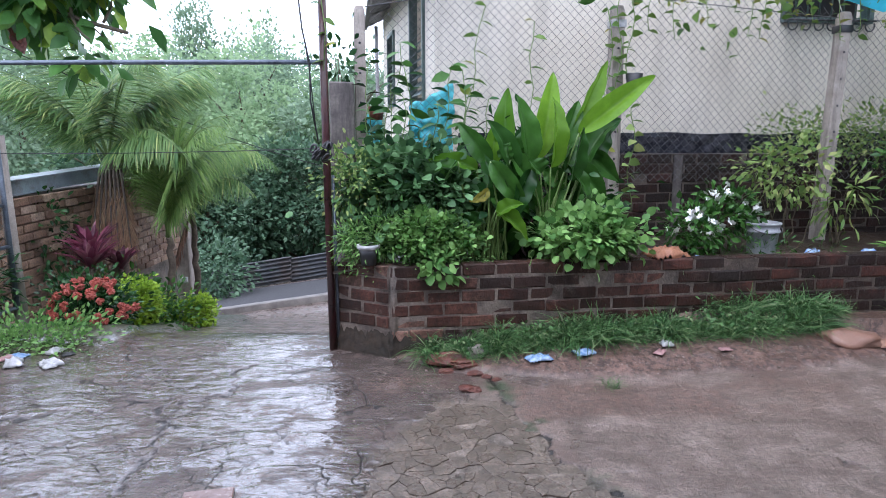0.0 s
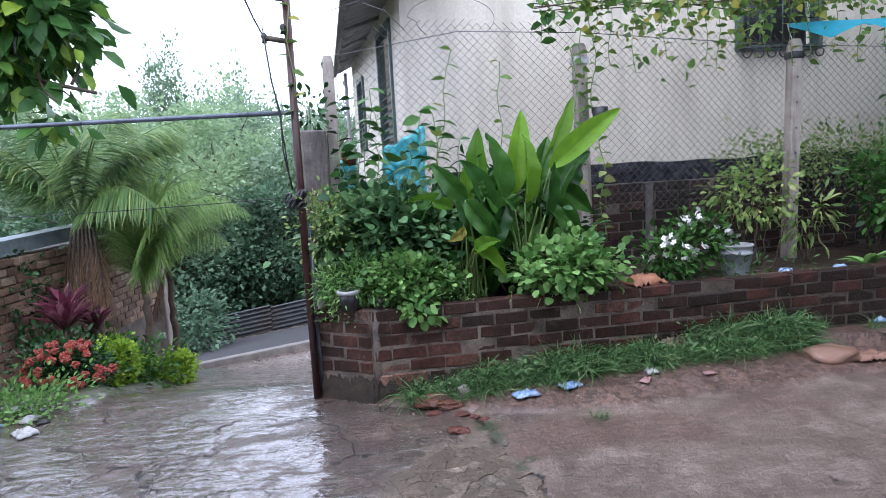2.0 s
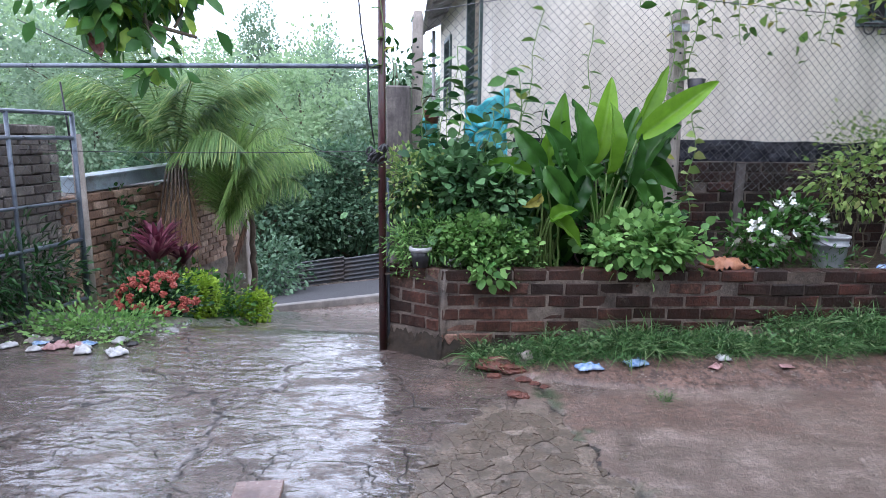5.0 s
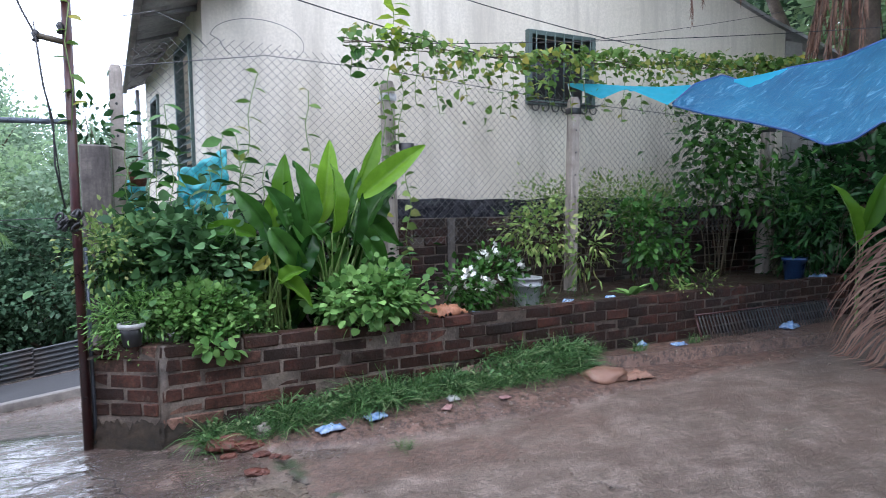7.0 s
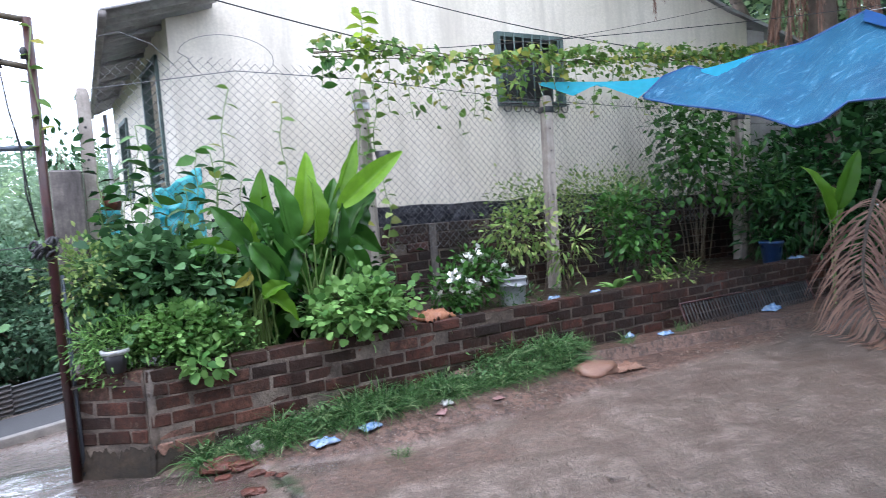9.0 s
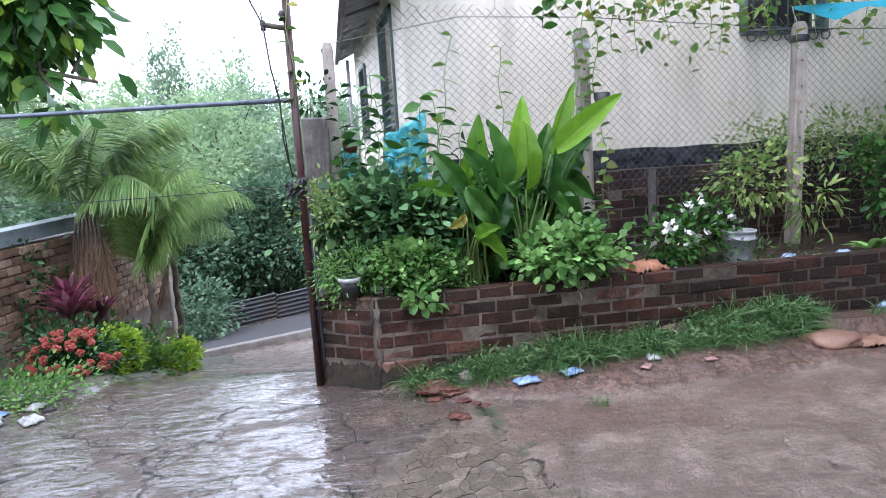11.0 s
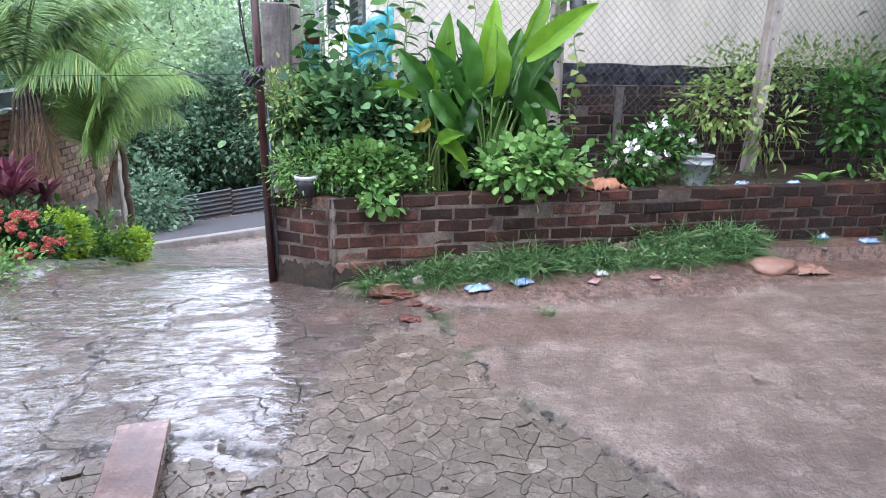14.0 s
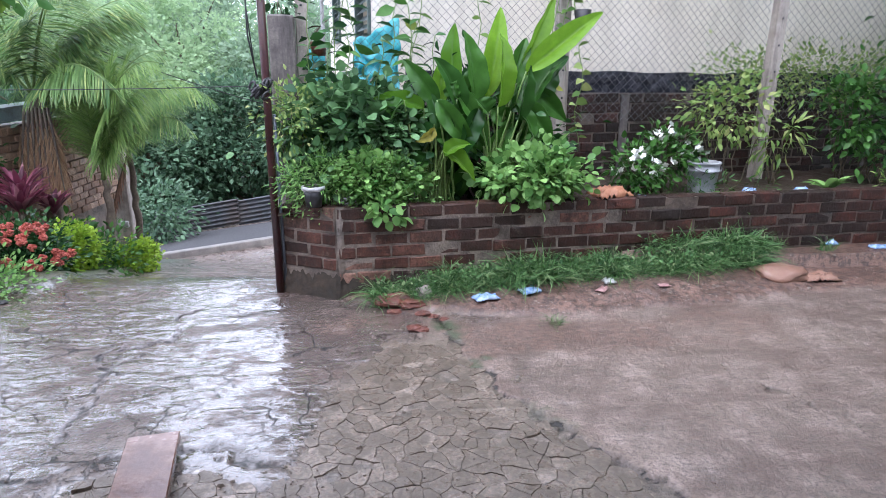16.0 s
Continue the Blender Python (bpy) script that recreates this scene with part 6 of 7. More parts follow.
for k in range(22):
    a = 2.4 * k
    lf, rc = Shape(), Shape()
    frond(lf, rc, head, (math.cos(a), math.sin(a), 0.9 - 0.04 * k), 3.3, 1.0, 0.8, 44, seed=900 + k, leaf_w=0.05)
    lf.make("blade", L_PALM, rc.make("frond", STEM, TALL))
SKIRT = thing("palm_tree", U(8.3, 0.72, 0.0), "palm with a thick skirt of dry hanging fronds", "palm")
Shape().tube([U(8.3, 0.72, -0.1 + 0.5 * i) for i in range(12)], [0.16 * (1.04 if i % 2 else 0.97) for i in range(12)], 10).make("trunk", BARK, SKIRT)
for k in range(20):
    a = 2.4 * k
    lf, rc = Shape(), Shape()
    frond(lf, rc, U(8.3 + 0.3 * math.cos(a), 0.72 + 0.3 * math.sin(a), 5.3), (0.20 * math.cos(a), 0.20 * math.sin(a), -1), 2.1, 0.3, 0.45, 26, seed=1000 + k, hang=1.2, spread=0.3)
    lf.make("blade", L_DRY, rc.make("dead_frond", BARK, SKIRT))
for k in range(20):  # green crown above the dry skirt, added out of view to shade the yard
    a = 2.4 * k + 0.5
    lf, rc = Shape(), Shape()
    frond(lf, rc, U(8.3, 0.72, 6.0), (math.cos(a), math.sin(a), 0.9 - 0.04 * k), 3.4, 1.0, 0.8, 44, seed=1300 + k, leaf_w=0.05)
    lf.make("blade", L_PALM, rc.make("frond", STEM, SKIRT))
HANG = thing("hanging_frond", U(6.9, 1.6, 4.4), "dry brown palm frond tip hanging over the house wall", "palm frond")
for k, (u, v, z, ln) in enumerate(((6.30, 1.72, 5.2, 1.45), (7.18, 1.7, 5.3, 1.2), (6.5, 1.72, 5.2, 1.2))):
    lf, rc = Shape(), Shape()
    frond(lf, rc, U(u, v, z), (0.03, 0, -1), ln, 0.1, 0.32, 22, seed=1100 + k, hang=1.3, spread=0.25)
    lf.make("blade", L_DRY, rc.make("midrib", BARK, HANG))
DEAD = thing("dead_palm_frond", U(5.6, -1.1, 0.1), "large dry brown palm frond drooping to the wet ground", "palm frond")
def fallen_frond(spine, lengths, seed, pairs=75):
    """A fallen feather leaf: a bent midrib with long leaflets that sag down to the ground."""
    r = random.Random(seed)
    n = 24
    cp = [Vector(p) for p in spine]
    def at(f):
        f *= len(cp) - 1
        i = min(int(f), len(cp) - 2)
        a, b, t = cp[i], cp[i + 1], f - i
        m0 = (b - cp[max(i - 1, 0)]) / 2
        m1 = (cp[min(i + 2, len(cp) - 1)] - a) / 2
        return a * (2 * t**3 - 3 * t**2 + 1) + m0 * (t**3 - 2 * t**2 + t) + b * (3 * t**2 - 2 * t**3) + m1 * (t**3 - t**2)
    rib = Shape().tube([at(i / n) for i in range(n + 1)], [0.022 * (1 - 0.8 * i / n) for i in range(n + 1)], 6).make("midrib", BARK, DEAD)
    for side_sign, ln in ((-1, lengths[0]), (1, lengths[1])):
        sh = Shape()
        for k in range(pairs):
            f = 0.12 + 0.88 * k / pairs
            p, t = at(f), (at(min(1, f + 0.02)) - at(f - 0.02)).normalized()
            out = t.cross(Vector((-0.8, -0.55, 0.25))).normalized() * side_sign
            d = (out * r.uniform(0.4, 1.0) + t * r.uniform(0.4, 1.0) + Vector((-0.10, -0.08, 0.1))).normalized()
            size = ln * (0.5 + 0.5 * math.sin(math.pi * (0.12 + 0.8 * f))) * r.uniform(0.85, 1.12)
            w0, wide = r.uniform(0.006, 0.012), d.cross(Vector((-0.8, -0.55, 0.25))).normalized()
            vs = []
            for i in range(7):
                w = w0 * (0.6 + 1.2 * i / 6 if i < 3 else 1.2 * (1 - i / 6.2))
                ground_z = height(p.x, p.y) + 0.012 + 0.02 * r.random()
                q = Vector((p.x, p.y, max(p.z, ground_z)))
                vs += [q - wide * w, q + wide * w]
                p = p + d * (size / 6)
                d = (d + Vector((r.uniform(-0.08, 0.08), r.uniform(-0.08, 0.08), -0.33))).normalized()
            sh.add(vs, [(2 * i, 2 * i + 1, 2 * i + 3, 2 * i + 2) for i in range(6)])
        sh.make("blade", L_DRY, rib)


fallen_frond([(6.2, 4.12, 1.42), (5.96, 4.08, 1.03), (5.68, 3.95, 0.60), (5.45, 3.72, 0.27), (5.18, 3.36, 0.06)], (0.62, 0.90), 1200, 64)
fallen_frond([(6.95, 4.35, 1.32), (6.72, 4.25, 1.15), (6.45, 4.05, 0.75), (6.3, 3.8, 0.3), (6.15, 3.5, 0.08)], (0.55, 0.6), 1201, 44)
BAN = thing("banana_plant", U(6.35, -0.4, 0.1), "young plant with broad upright green leaves", "plant")
for k, (st, tip, half) in enumerate((((6.40, -0.42, 1.15), (6.50, -0.62, 1.86), 0.085), ((6.30, -0.40, 1.05), (6.15, -0.35, 1.75), 0.08), ((6.45, -0.35, 1.0), (6.75, -0.2, 1.5), 0.08))):
    big_leaf(BAN, (6.38, -0.38, 0.06), st, tip, half, L_BROAD, 400 + k)
rosette("potted_plant", (6.40, 0.30, 0.82), 26, 0.46, 0.02, L_DARK, "dark arching leaves in a blue plastic pot", "plant", 31, 0.8, 1.3)
Shape().lathe([(0.001, 0.0), (0.09, 0.0), (0.12, 0.22), (0.13, 0.22), (0.13, 0.25), (0.115, 0.25), (0.11, 0.2), (0.001, 0.2)], U(6.40, 0.30, 0.58), 18).make("pot", BLUE_POT, bpy.data.objects["potted_plant"], "blue plastic pot")
for k, (x, y, tall, wide, mat) in enumerate(((13.5, 9.5, 7.5, 2.6, L_FAR_DARK), (17, 6.0, 7.0, 3.0, L_FAR), (12.0, 14, 9.0, 3.2, L_FAR), (19, 11, 9.5, 3.4, L_FAR), (15, 2.0, 6.0, 2.6, L_FAR_DARK), (17, -3, 6.5, 3.0, L_FAR_DARK))):
    tree("tree", (x, y, 0.05), tall, wide, None, mat, "leafy green tree behind the yard end", 5500, 0.26, 0.14, None, 70, 0.06, 210 + k, LEAF_CLUMP, "trees behind the yard end")

# ---- garden bed beside the drive ----
def gz(x, y):
    return height(x, y)


IXORA = shrub("ixora_bush", (-3.14, 4.66, -0.12), (-2.62, 5.2, 0.31), 2800, 0.05, L_DARK, "dark green bush covered in orange-red flower heads", LEAF_OVAL, 10, 120, 0.1, 0.08, 60, foot=-0.15, local=False)
np.random.seed(121)
random.seed(121)
HEADS = []
for k in range(3):
    bm = bmesh.new()
    bmesh.ops.create_icosphere(bm, subdivisions=3, radius=0.029)
    for p in bm.verts:
        p.co *= random.choice((0.62, 0.8, 1.0, 1.15))
    me = bpy.data.meshes.new("flower_head")
    bm.to_mesh(me)
    bm.free()
    me.materials.append(RED_PETAL)
    HEADS.append(me)
for k in range(64):
    a, e = random.uniform(math.pi, 2 * math.pi), random.uniform(-0.25, 1.3)
    f = new("flower_head", HEADS[k % 3])
    f.matrix_basis = Matrix.Translation((-2.80 + 0.32 * math.cos(a) * math.cos(e), 4.91 + 0.34 * math.sin(a) * math.cos(e), 0.12 + 0.24 * math.sin(e))) @ Matrix.Rotation(random.uniform(0, 6), 4, "Z")
    f.parent = IXORA
    f.matrix_parent_inverse = IXORA.matrix_basis.inverted()
LIMES = "clipped lime-green bushes beside the drive"
shrub("hedge_bush", (-2.99, 5.3, -0.28), (-2.66, 5.9, 0.15), 3000, 0.034, L_LIME, "clipped lime-green bush beside the drive", LEAF_ROUND, 8, 130, 0.0, 0.032, 110, "bush", LIMES, gz(-2.8, 5.6), False)
shrub("hedge_bush", (-3.20, 6.2, -0.55), (-2.90, 6.8, -0.30), 2400, 0.034, L_LIME, "clipped lime-green bush beside the drive", LEAF_ROUND, 8, 131, 0.0, 0.032, 110, "bush", LIMES, gz(-3.0, 6.5), False)
shrub("hedge_bush", (-2.86, 6.35, -0.62), (-2.52, 6.95, -0.28), 2400, 0.034, L_LIME, "clipped lime-green bush beside the drive", LEAF_ROUND, 8, 132, 0.0, 0.032, 110, "bush", LIMES, gz(-2.6, 6.6), False)
shrub("bush", (-3.4, 5.7, -0.35), (-2.9, 6.3, 0.05), 500, 0.08, L_MID, "green bush between the lime bushes", LEAF_OVAL, 8, 133, 0.2, 0.09, 30, "bush", "", gz(-3.2, 6.0), False)
for k, (x, y, s, n) in enumerate(((-3.50, 6.1, 0.52, 26), (-3.28, 6.25, 0.42, 20), (-3.62, 6.35, 0.55, 24))):
    ti = rosette("ti_plant", (x, y, gz(x, y) + 0.62 + 0.16 * (k == 2)), n + 14, s, 0.030, L_TI, "magenta and purple ti plant with strap leaves", "plant", 140 + k, 1.3, 0.7, False)
    Shape().tube([(x, y, gz(x, y) - 0.1), (x, y, gz(x, y) + 0.75)], 0.02, 6).make("stem", TWIG, ti)
shrub("weeds", (-3.6, 4.12, -0.01), (-2.42, 4.55, 0.05), 2600, 0.04, L_FRESH, "low bright green weeds along the drive edge", LEAF_OVAL, 10, 150, 0.0, 0.09, 110, "weeds", "", 0.0, False)
shrub("weeds", (-3.6, 5.1, -0.45), (-2.5, 6.6, -0.12), 1300, 0.06, L_MID, "low green weeds under the garden bushes", LEAF_OVAL, 10, 151, 0.0, 0.1, 70, "weeds", "", -0.3, False)
shrub("weeds", (-4.2, 3.9, 0.0), (-3.5, 5.3, 0.62), 1500, 0.10, L_DARK, "dark weeds growing through the open gate leaf", LEAF_LONG, 14, 152, 0.0, 0.1, 60, "weeds", "", 0.0, False)
shrub("wall_vine", (-4.2, 6.2, -0.1), (-4.0, 6.9, 0.8), 420, 0.07, L_DARK, "dark green creeper on the orange brick wall", LEAF_OVAL, 6, 153, 0.5, 0.1, 24, "vine", "", -0.3, False)
shrub("roadside_bush", (-6.2, 12.5, -2.0), (-4.2, 14.3, -0.9), 1700, 0.12, L_FAR_DARK, "dark green bush beside the road", LEAF_OVAL, 10, 154, 0.2, 0.2, 60, "bush", "", -2.0, False)
# branch of an almond tree over the gateway
ALM = thing("almond_branch", (-3.6, 5.2, 2.6), "overhanging branch with large glossy green leaves", "tree branch")
br = Shape()
br.tube(sway((-5.6, 5.4, 3.6), (-2.4, 5.0, 2.25), 0.06, 9, 5), [0.05 - 0.004 * i for i in range(10)], 7)
for k in range(9):
    f = 0.3 + 0.08 * k
    a = Vector((-5.6, 5.4, 3.6)).lerp(Vector((-2.4, 5.0, 2.25)), f)
    br.tube(sway(a, a + Vector((0.25 * math.sin(k * 2.2) + 0.2, 0.3 * math.cos(k * 3.1), 0.35 * math.sin(k * 1.7) - 0.05)), 0.03, 4, k), [0.014, 0.012, 0.01, 0.008, 0.006], 5)
br.make("limb", TWIG, ALM)
sh = Shape()
np.random.seed(160)
bush_leaves(sh, LEAF_OVAL, (-3.70, 4.75, 2.30), (-2.42, 5.5, 3.5), 1150, 0.19, 0.8, 46, 0.13, 0.1)
bush_leaves(sh, LEAF_OVAL, (-2.9, 4.9, 1.85), (-2.55, 5.2, 2.35), 34, 0.17, 0.9, 6, 0.07, 0.2)
sh.make("foliage", L_ALMOND, ALM)
for p, d in (((-3.25, 4.9, 2.30), (0.5, -0.2, -0.55)), ((-3.2, 4.9, 2.27), (0.3, -0.1, -0.8))):
    strew(Shape(), LEAF_OVAL, [p], [d], 0.2, 0.3).make("dead_leaf", CLAY, ALM, "orange-red dying leaf")

# grass at the foot of the planter
np.random.seed(170)
gr = Shape()
n = 13000
gu = 0.22 + 2.95 * np.random.beta(1.1, 1.05, n)
tuft = np.sin(gu * 11) * 0.5 + np.sin(gu * 27 + 1) * 0.3 + np.sin(gu * 4.3 + 2) * 0.4
gv = -0.02 - 0.27 * np.random.beta(1.0, 1.5, n) * np.interp(gu, [0.2, 0.6, 0.9, 1.3, 2.6, 3.2], [0.75, 0.85, 0.85, 0.85, 1.0, 0.6])
gx, gy = CORNER.x + AX.x * gu + AY.x * gv, CORNER.y + AX.y * gu + AY.y * gv
gzv = base_height(gx, gy) + bank_form(gx, gy, gu, gv)[1] - 0.005
gl = (0.082 + 0.045 * tuft) * np.random.uniform(0.1, 1.9, n) + 0.04
strew(gr, LEAF_GRASS, np.stack([gu, gv, gzv], -1), np.stack([np.random.normal(0, 0.9, n), np.random.normal(-0.3, 0.6, n), np.random.uniform(0.05, 1.1, n)], -1), np.clip(gl, 0.05, 0.27), 0.5)
k = 1600
sel = np.random.randint(0, n, k)
strew(gr, LEAF_OVAL, np.stack([gu[sel], gv[sel] - 0.02, gzv[sel] + np.random.uniform(0.01, 0.12, k)], -1), np.random.normal(0, 1, (k, 3)) + (0, -0.5, 0), np.random.uniform(0.02, 0.045, k), 0.5)
for u, v, z, k in ((1.28, -0.68, 0.03, 60), (3.7, -0.12, 0.1, 60), (4.35, -0.14, 0.1, 50), (3.3, -0.05, 0.12, 90)):
    strew(gr, LEAF_GRASS, np.stack([np.random.normal(u, 0.035, k), np.random.normal(v, 0.02, k), np.full(k, land(u, v) - 0.004)], -1), np.stack([np.random.normal(0, 0.7, k), np.random.normal(0, 0.6, k), np.random.uniform(0.3, 1.2, k)], -1), np.random.uniform(0.06, 0.16, k) * (1 if u > 2 else 0.7), 0.5)
tagged(gr.placed().make("grass", L_GRASS), "wet green grass along the foot of the brick planter", "grass", kind="stuff")

shrub("hedge", (9.2, 1.2, 0.1), (10.2, 6.6, 3.6), 6500, 0.17, L_DARK, "dense dark green hedge closing the far end of the yard", LEAF_OVAL, 24, 190, 0.5, 0.2, 150, "hedge", "", 0.0, False, None, 0.0, 0.02)

# ---- loose things ----
def crumple(name, at, size, mat, label, category, seed, flat=0.4, turn=0.0, parent=None, group=""):
    """A crumpled scrap of sheet lying on something."""
    r = random.Random(seed)
    a, b = size
    if parent is None and at[2] < 0.3:
        at = (at[0], at[1], lie(at[0], at[1]) + 0.003)
    m = Matrix.Translation(at) @ Matrix.Rotation(turn, 4, "Z")
    sh = Shape().sheet(lambda s, w: m @ Vector(((s - 0.5) * a * (1 + 0.25 * noise.noise((w * 3, seed, 1))), (w - 0.5) * b * (1 + 0.3 * noise.noise((s * 3, seed, 5))), 0.004 + min(1.0, 4.0 * min(s, 1 - s, w, 1 - w)) ** 0.7 * min(a, b) * flat * (0.5 + 0.5 * noise.noise((s * 3.2 + seed, w * 3.2, 0))) + min(a, b) * 0.26 * abs(noise.noise((s * 7 + seed, w * 7, 3))))), 14, 12)
    ob = sh.make(name, mat, parent, solid=0.0025)
    return tagged(ob, label, category, group)


def lump(name, at, size, mat, label, category, seed, group="", parent=None):
    at = (at[0], at[1], lie(at[0], at[1]) + 0.25 * size[2])
    bm = bmesh.new()
    bmesh.ops.create_icosphere(bm, subdivisions=3, radius=1.0)
    for p in bm.verts:
        q = p.co * 1.4
        p.co *= 1 + 0.42 * noise.noise(q + Vector((seed, 0, 0))) + 0.22 * noise.noise(q * 3 + Vector((seed, 3, 0)))
        p.co = Vector((p.co.x * size[0], p.co.y * size[1], max(p.co.z, -0.55) * size[2])) + Vector(at)
    me = bpy.data.meshes.new(name)
    bm.to_mesh(me)
    bm.free()
    me.materials.append(mat)
    me.polygons.foreach_set("use_smooth", [seed % 2 == 0] * len(me.polygons))
    ob = new(name, me)
    if parent:
        ob.parent = parent
        return ob
    return tagged(ob, label, category, group)


WRAP = "plastic wrappers on the ground"
crumple("wrapper", (0.62, 3.84, 0.085), (0.17, 0.09), BLUE_BAG, "crumpled blue and white plastic wrapper on the soil", "litter", 3, 0.4, 0.3, None, WRAP)
crumple("wrapper", (0.92, 3.90, 0.115), (0.14, 0.10), BLUE_BAG, "crumpled blue plastic wrapper at the grass edge", "litter", 7, 0.4, 0.5, None, WRAP)
crumple("wrapper", (3.47, 4.55, 0.11), (0.10, 0.08), BLUE_BAG, "crumpled blue plastic wrapper by the wall", "litter", 11, 0.7, 0.2, None, WRAP)
crumple("wrapper", (3.78, 4.42, 0.10), (0.14, 0.08), BLUE_BAG, "crumpled blue plastic wrapper by a stick", "litter", 13, 0.4, 0.1, None, WRAP)
crumple("wrapper", (5.30, 4.62, 0.08), (0.22, 0.13), BLUE_BAG, "crumpled blue plastic wrapper near the dead frond", "litter", 17, 0.6, 0.4, None, WRAP)
crumple("scrap", (1.49, 3.98, 0.12), (0.085, 0.07), WHITE_BAG, "small crumpled white scrap on the soil", "litter", 19, 0.6, 0.1)
crumple("scrap", (8.05, 3.83, 0.075), (0.22, 0.14), WHITE_BAG, "flat white paper on the wet yard", "litter", 23, 0.15, 0.4)
crumple("scrap", (1.86, 3.93, 0.10), (0.08, 0.045), PINK_BAG, "dull pink wet scrap on the soil", "litter", 29, 0.25, 0.1)
crumple("scrap", (1.42, 3.90, 0.10), (0.11, 0.06), PINK_BAG, "grey-pink wet rag in the soil", "litter", 31, 0.25, 0.9)
random.seed(55)
for k in range(16):
    x, y, a = random.uniform(-3.45, -2.4), 4.0 + random.uniform(-0.12, 0.16), random.uniform(0.05, 0.17)
    crumple("bag", (x, y, 0.0), (a, a * 0.7), (WHITE_BAG, CABLE, WHITE_BAG, PINK_BAG, BLUE_BAG, STONE)[k % 6], "crumpled plastic rubbish on the drive edge", "litter", 40 + k, random.uniform(0.25, 0.7), k * 0.7, None, "rubbish beside the gate")
lump("stone", (0.218, 3.94, 0.085), (0.058, 0.045, 0.055), STONE, "grey broken stone at the wall foot", "stone", 3)
lump("sack", (2.80, 4.12, 0.10), (0.22, 0.13, 0.062), SACK, "slumped wet brown sack on the soil", "sack", 6)
crumple("sack", (3.05, 4.06, 0.10), (0.28, 0.16), SACK, "flat torn brown sack lying on the soil", "sack", 9, 0.25, 0.05)
for k, (x, y, z, s) in enumerate(((0.02, 3.91, 0.04, 0.13), (0.13, 3.84, 0.02, 0.09), (0.20, 3.74, 0.01, 0.05), (0.02, 3.79, 0.02, 0.055), (0.27, 3.70, 0.01, 0.035), (0.16, 3.50, 0.0, 0.07), (0.33, 3.66, 0.01, 0.03))):
    lump("brick_rubble", (x, y, z), (s * 0.95, s * 0.6, s * 0.36), CLAY, "broken red brick rubble by the wall corner", "rubble", 11 + 2 * k, "rubble at the wall corner")
random.seed(31)
np.random.seed(31)
crumbs = Shape()
def crumb(x, y, z, s):
    top = (0.7, 1.0, 0.8, 1.1, 0.6)
    vs = [Vector((x + math.cos(k * 1.257 + s * 900) * s * random.uniform(0.6, 1.2), y + math.sin(k * 1.257 + s * 900) * s * random.uniform(0.5, 1.0), z - 0.3 * s)) for k in range(5)]
    vs += [Vector((x, y, z)) + (p - Vector((x, y, z))) * 0.55 + Vector((0, 0, s * random.uniform(0.35, 0.7))) for p in vs]
    crumbs.add(vs, [(k, (k + 1) % 5, 5 + (k + 1) % 5, 5 + k) for k in range(5)] + [(5, 6, 7, 8, 9)])
for k in range(1900):
    if k < 300:
        x, y = random.gauss(-0.85, 0.42), random.gauss(1.95, 0.2)
    elif k < 350:
        y = random.uniform(1.6, 3.4)
        x = random.gauss(0.1 + 0.3 * (2.4 - y), 0.28)
    else:
        u, v = random.uniform(0.1, 6.4), random.gauss(-0.42, 0.17)
        p = U(u, v, 0)
        x, y = p.x, p.y
    crumb(x, y, lie(x, y), random.choice((0.003, 0.005, 0.007, 0.010, 0.018 if k % 4 == 0 else 0.006)))
tagged(crumbs.make("gravel", GRIT, smooth=False), "small broken bits of concrete and grit", "gravel", kind="stuff")

PLANK = thing("plank", (-0.95, 2.0, 0.05), "wet brown wooden plank lying over broken concrete", "plank")
pm = Matrix.Translation((-0.960, 2.350, 0.052)) @ Matrix.Rotation(radians(12.4), 4, "Z") @ Matrix.Rotation(radians(-1.0), 4, "X")
Shape().box((-0.10, -0.78, -0.018), (0.10, 0.0, 0.018), pm, 0.002).make("board", WOOD_WET, PLANK, bevel=0.004, smooth=False)

# bucket with handle
BK = thing("bucket", U(2.93, 0.42, 0.56), "dented pale grey plastic bucket in the planter", "bucket")
Shape().lathe([(0.001, 0.0), (0.098, 0.0), (0.104, 0.02), (0.118, 0.175), (0.126, 0.178), (0.126, 0.192), (0.119, 0.194), (0.122, 0.235), (0.131, 0.238), (0.131, 0.252), (0.116, 0.252), (0.10, 0.03), (0.001, 0.03)], U(2.93, 0.42, 0.565), 26).make("body", BUCKET, BK)
Shape().tube([U(2.93 + 0.128 * math.cos(t), 0.42 + 0.128 * math.sin(t) * 0.9 - 0.02, 0.79 - 0.05 * math.sin(-t)) for t in np.linspace(math.pi, 2 * math.pi, 12)], 0.004, 5).make("handle", WIRE, BK, "thin wire handle")
Shape().lathe([(0.001, 0.0), (0.112, 0.0)], U(2.93, 0.42, 0.79), 20).make("soil", SOIL, BK, "dark potting soil")
POT = thing("flower_pot", U(-0.14, 0.055, 0.64), "small black flower pot with a white rim", "pot")
Shape().lathe([(0.001, 0), (0.05, 0), (0.068, 0.12), (0.001, 0.12)], U(-0.14, 0.055, 0.640), 18).make("body", CABLE, POT)
Shape().lathe([(0.066, 0.105), (0.078, 0.115), (0.078, 0.135), (0.062, 0.135)], U(-0.14, 0.055, 0.640), 18).make("rim", WHITE_BAG, POT, "white rim")
crumple("tile_scrap", U(1.98, 0.12, 0.625), (0.30, 0.19), CLAY_PALE, "broken orange-brown clay sheet on the planter edge", "rubble", 61, 0.42, 0.4)
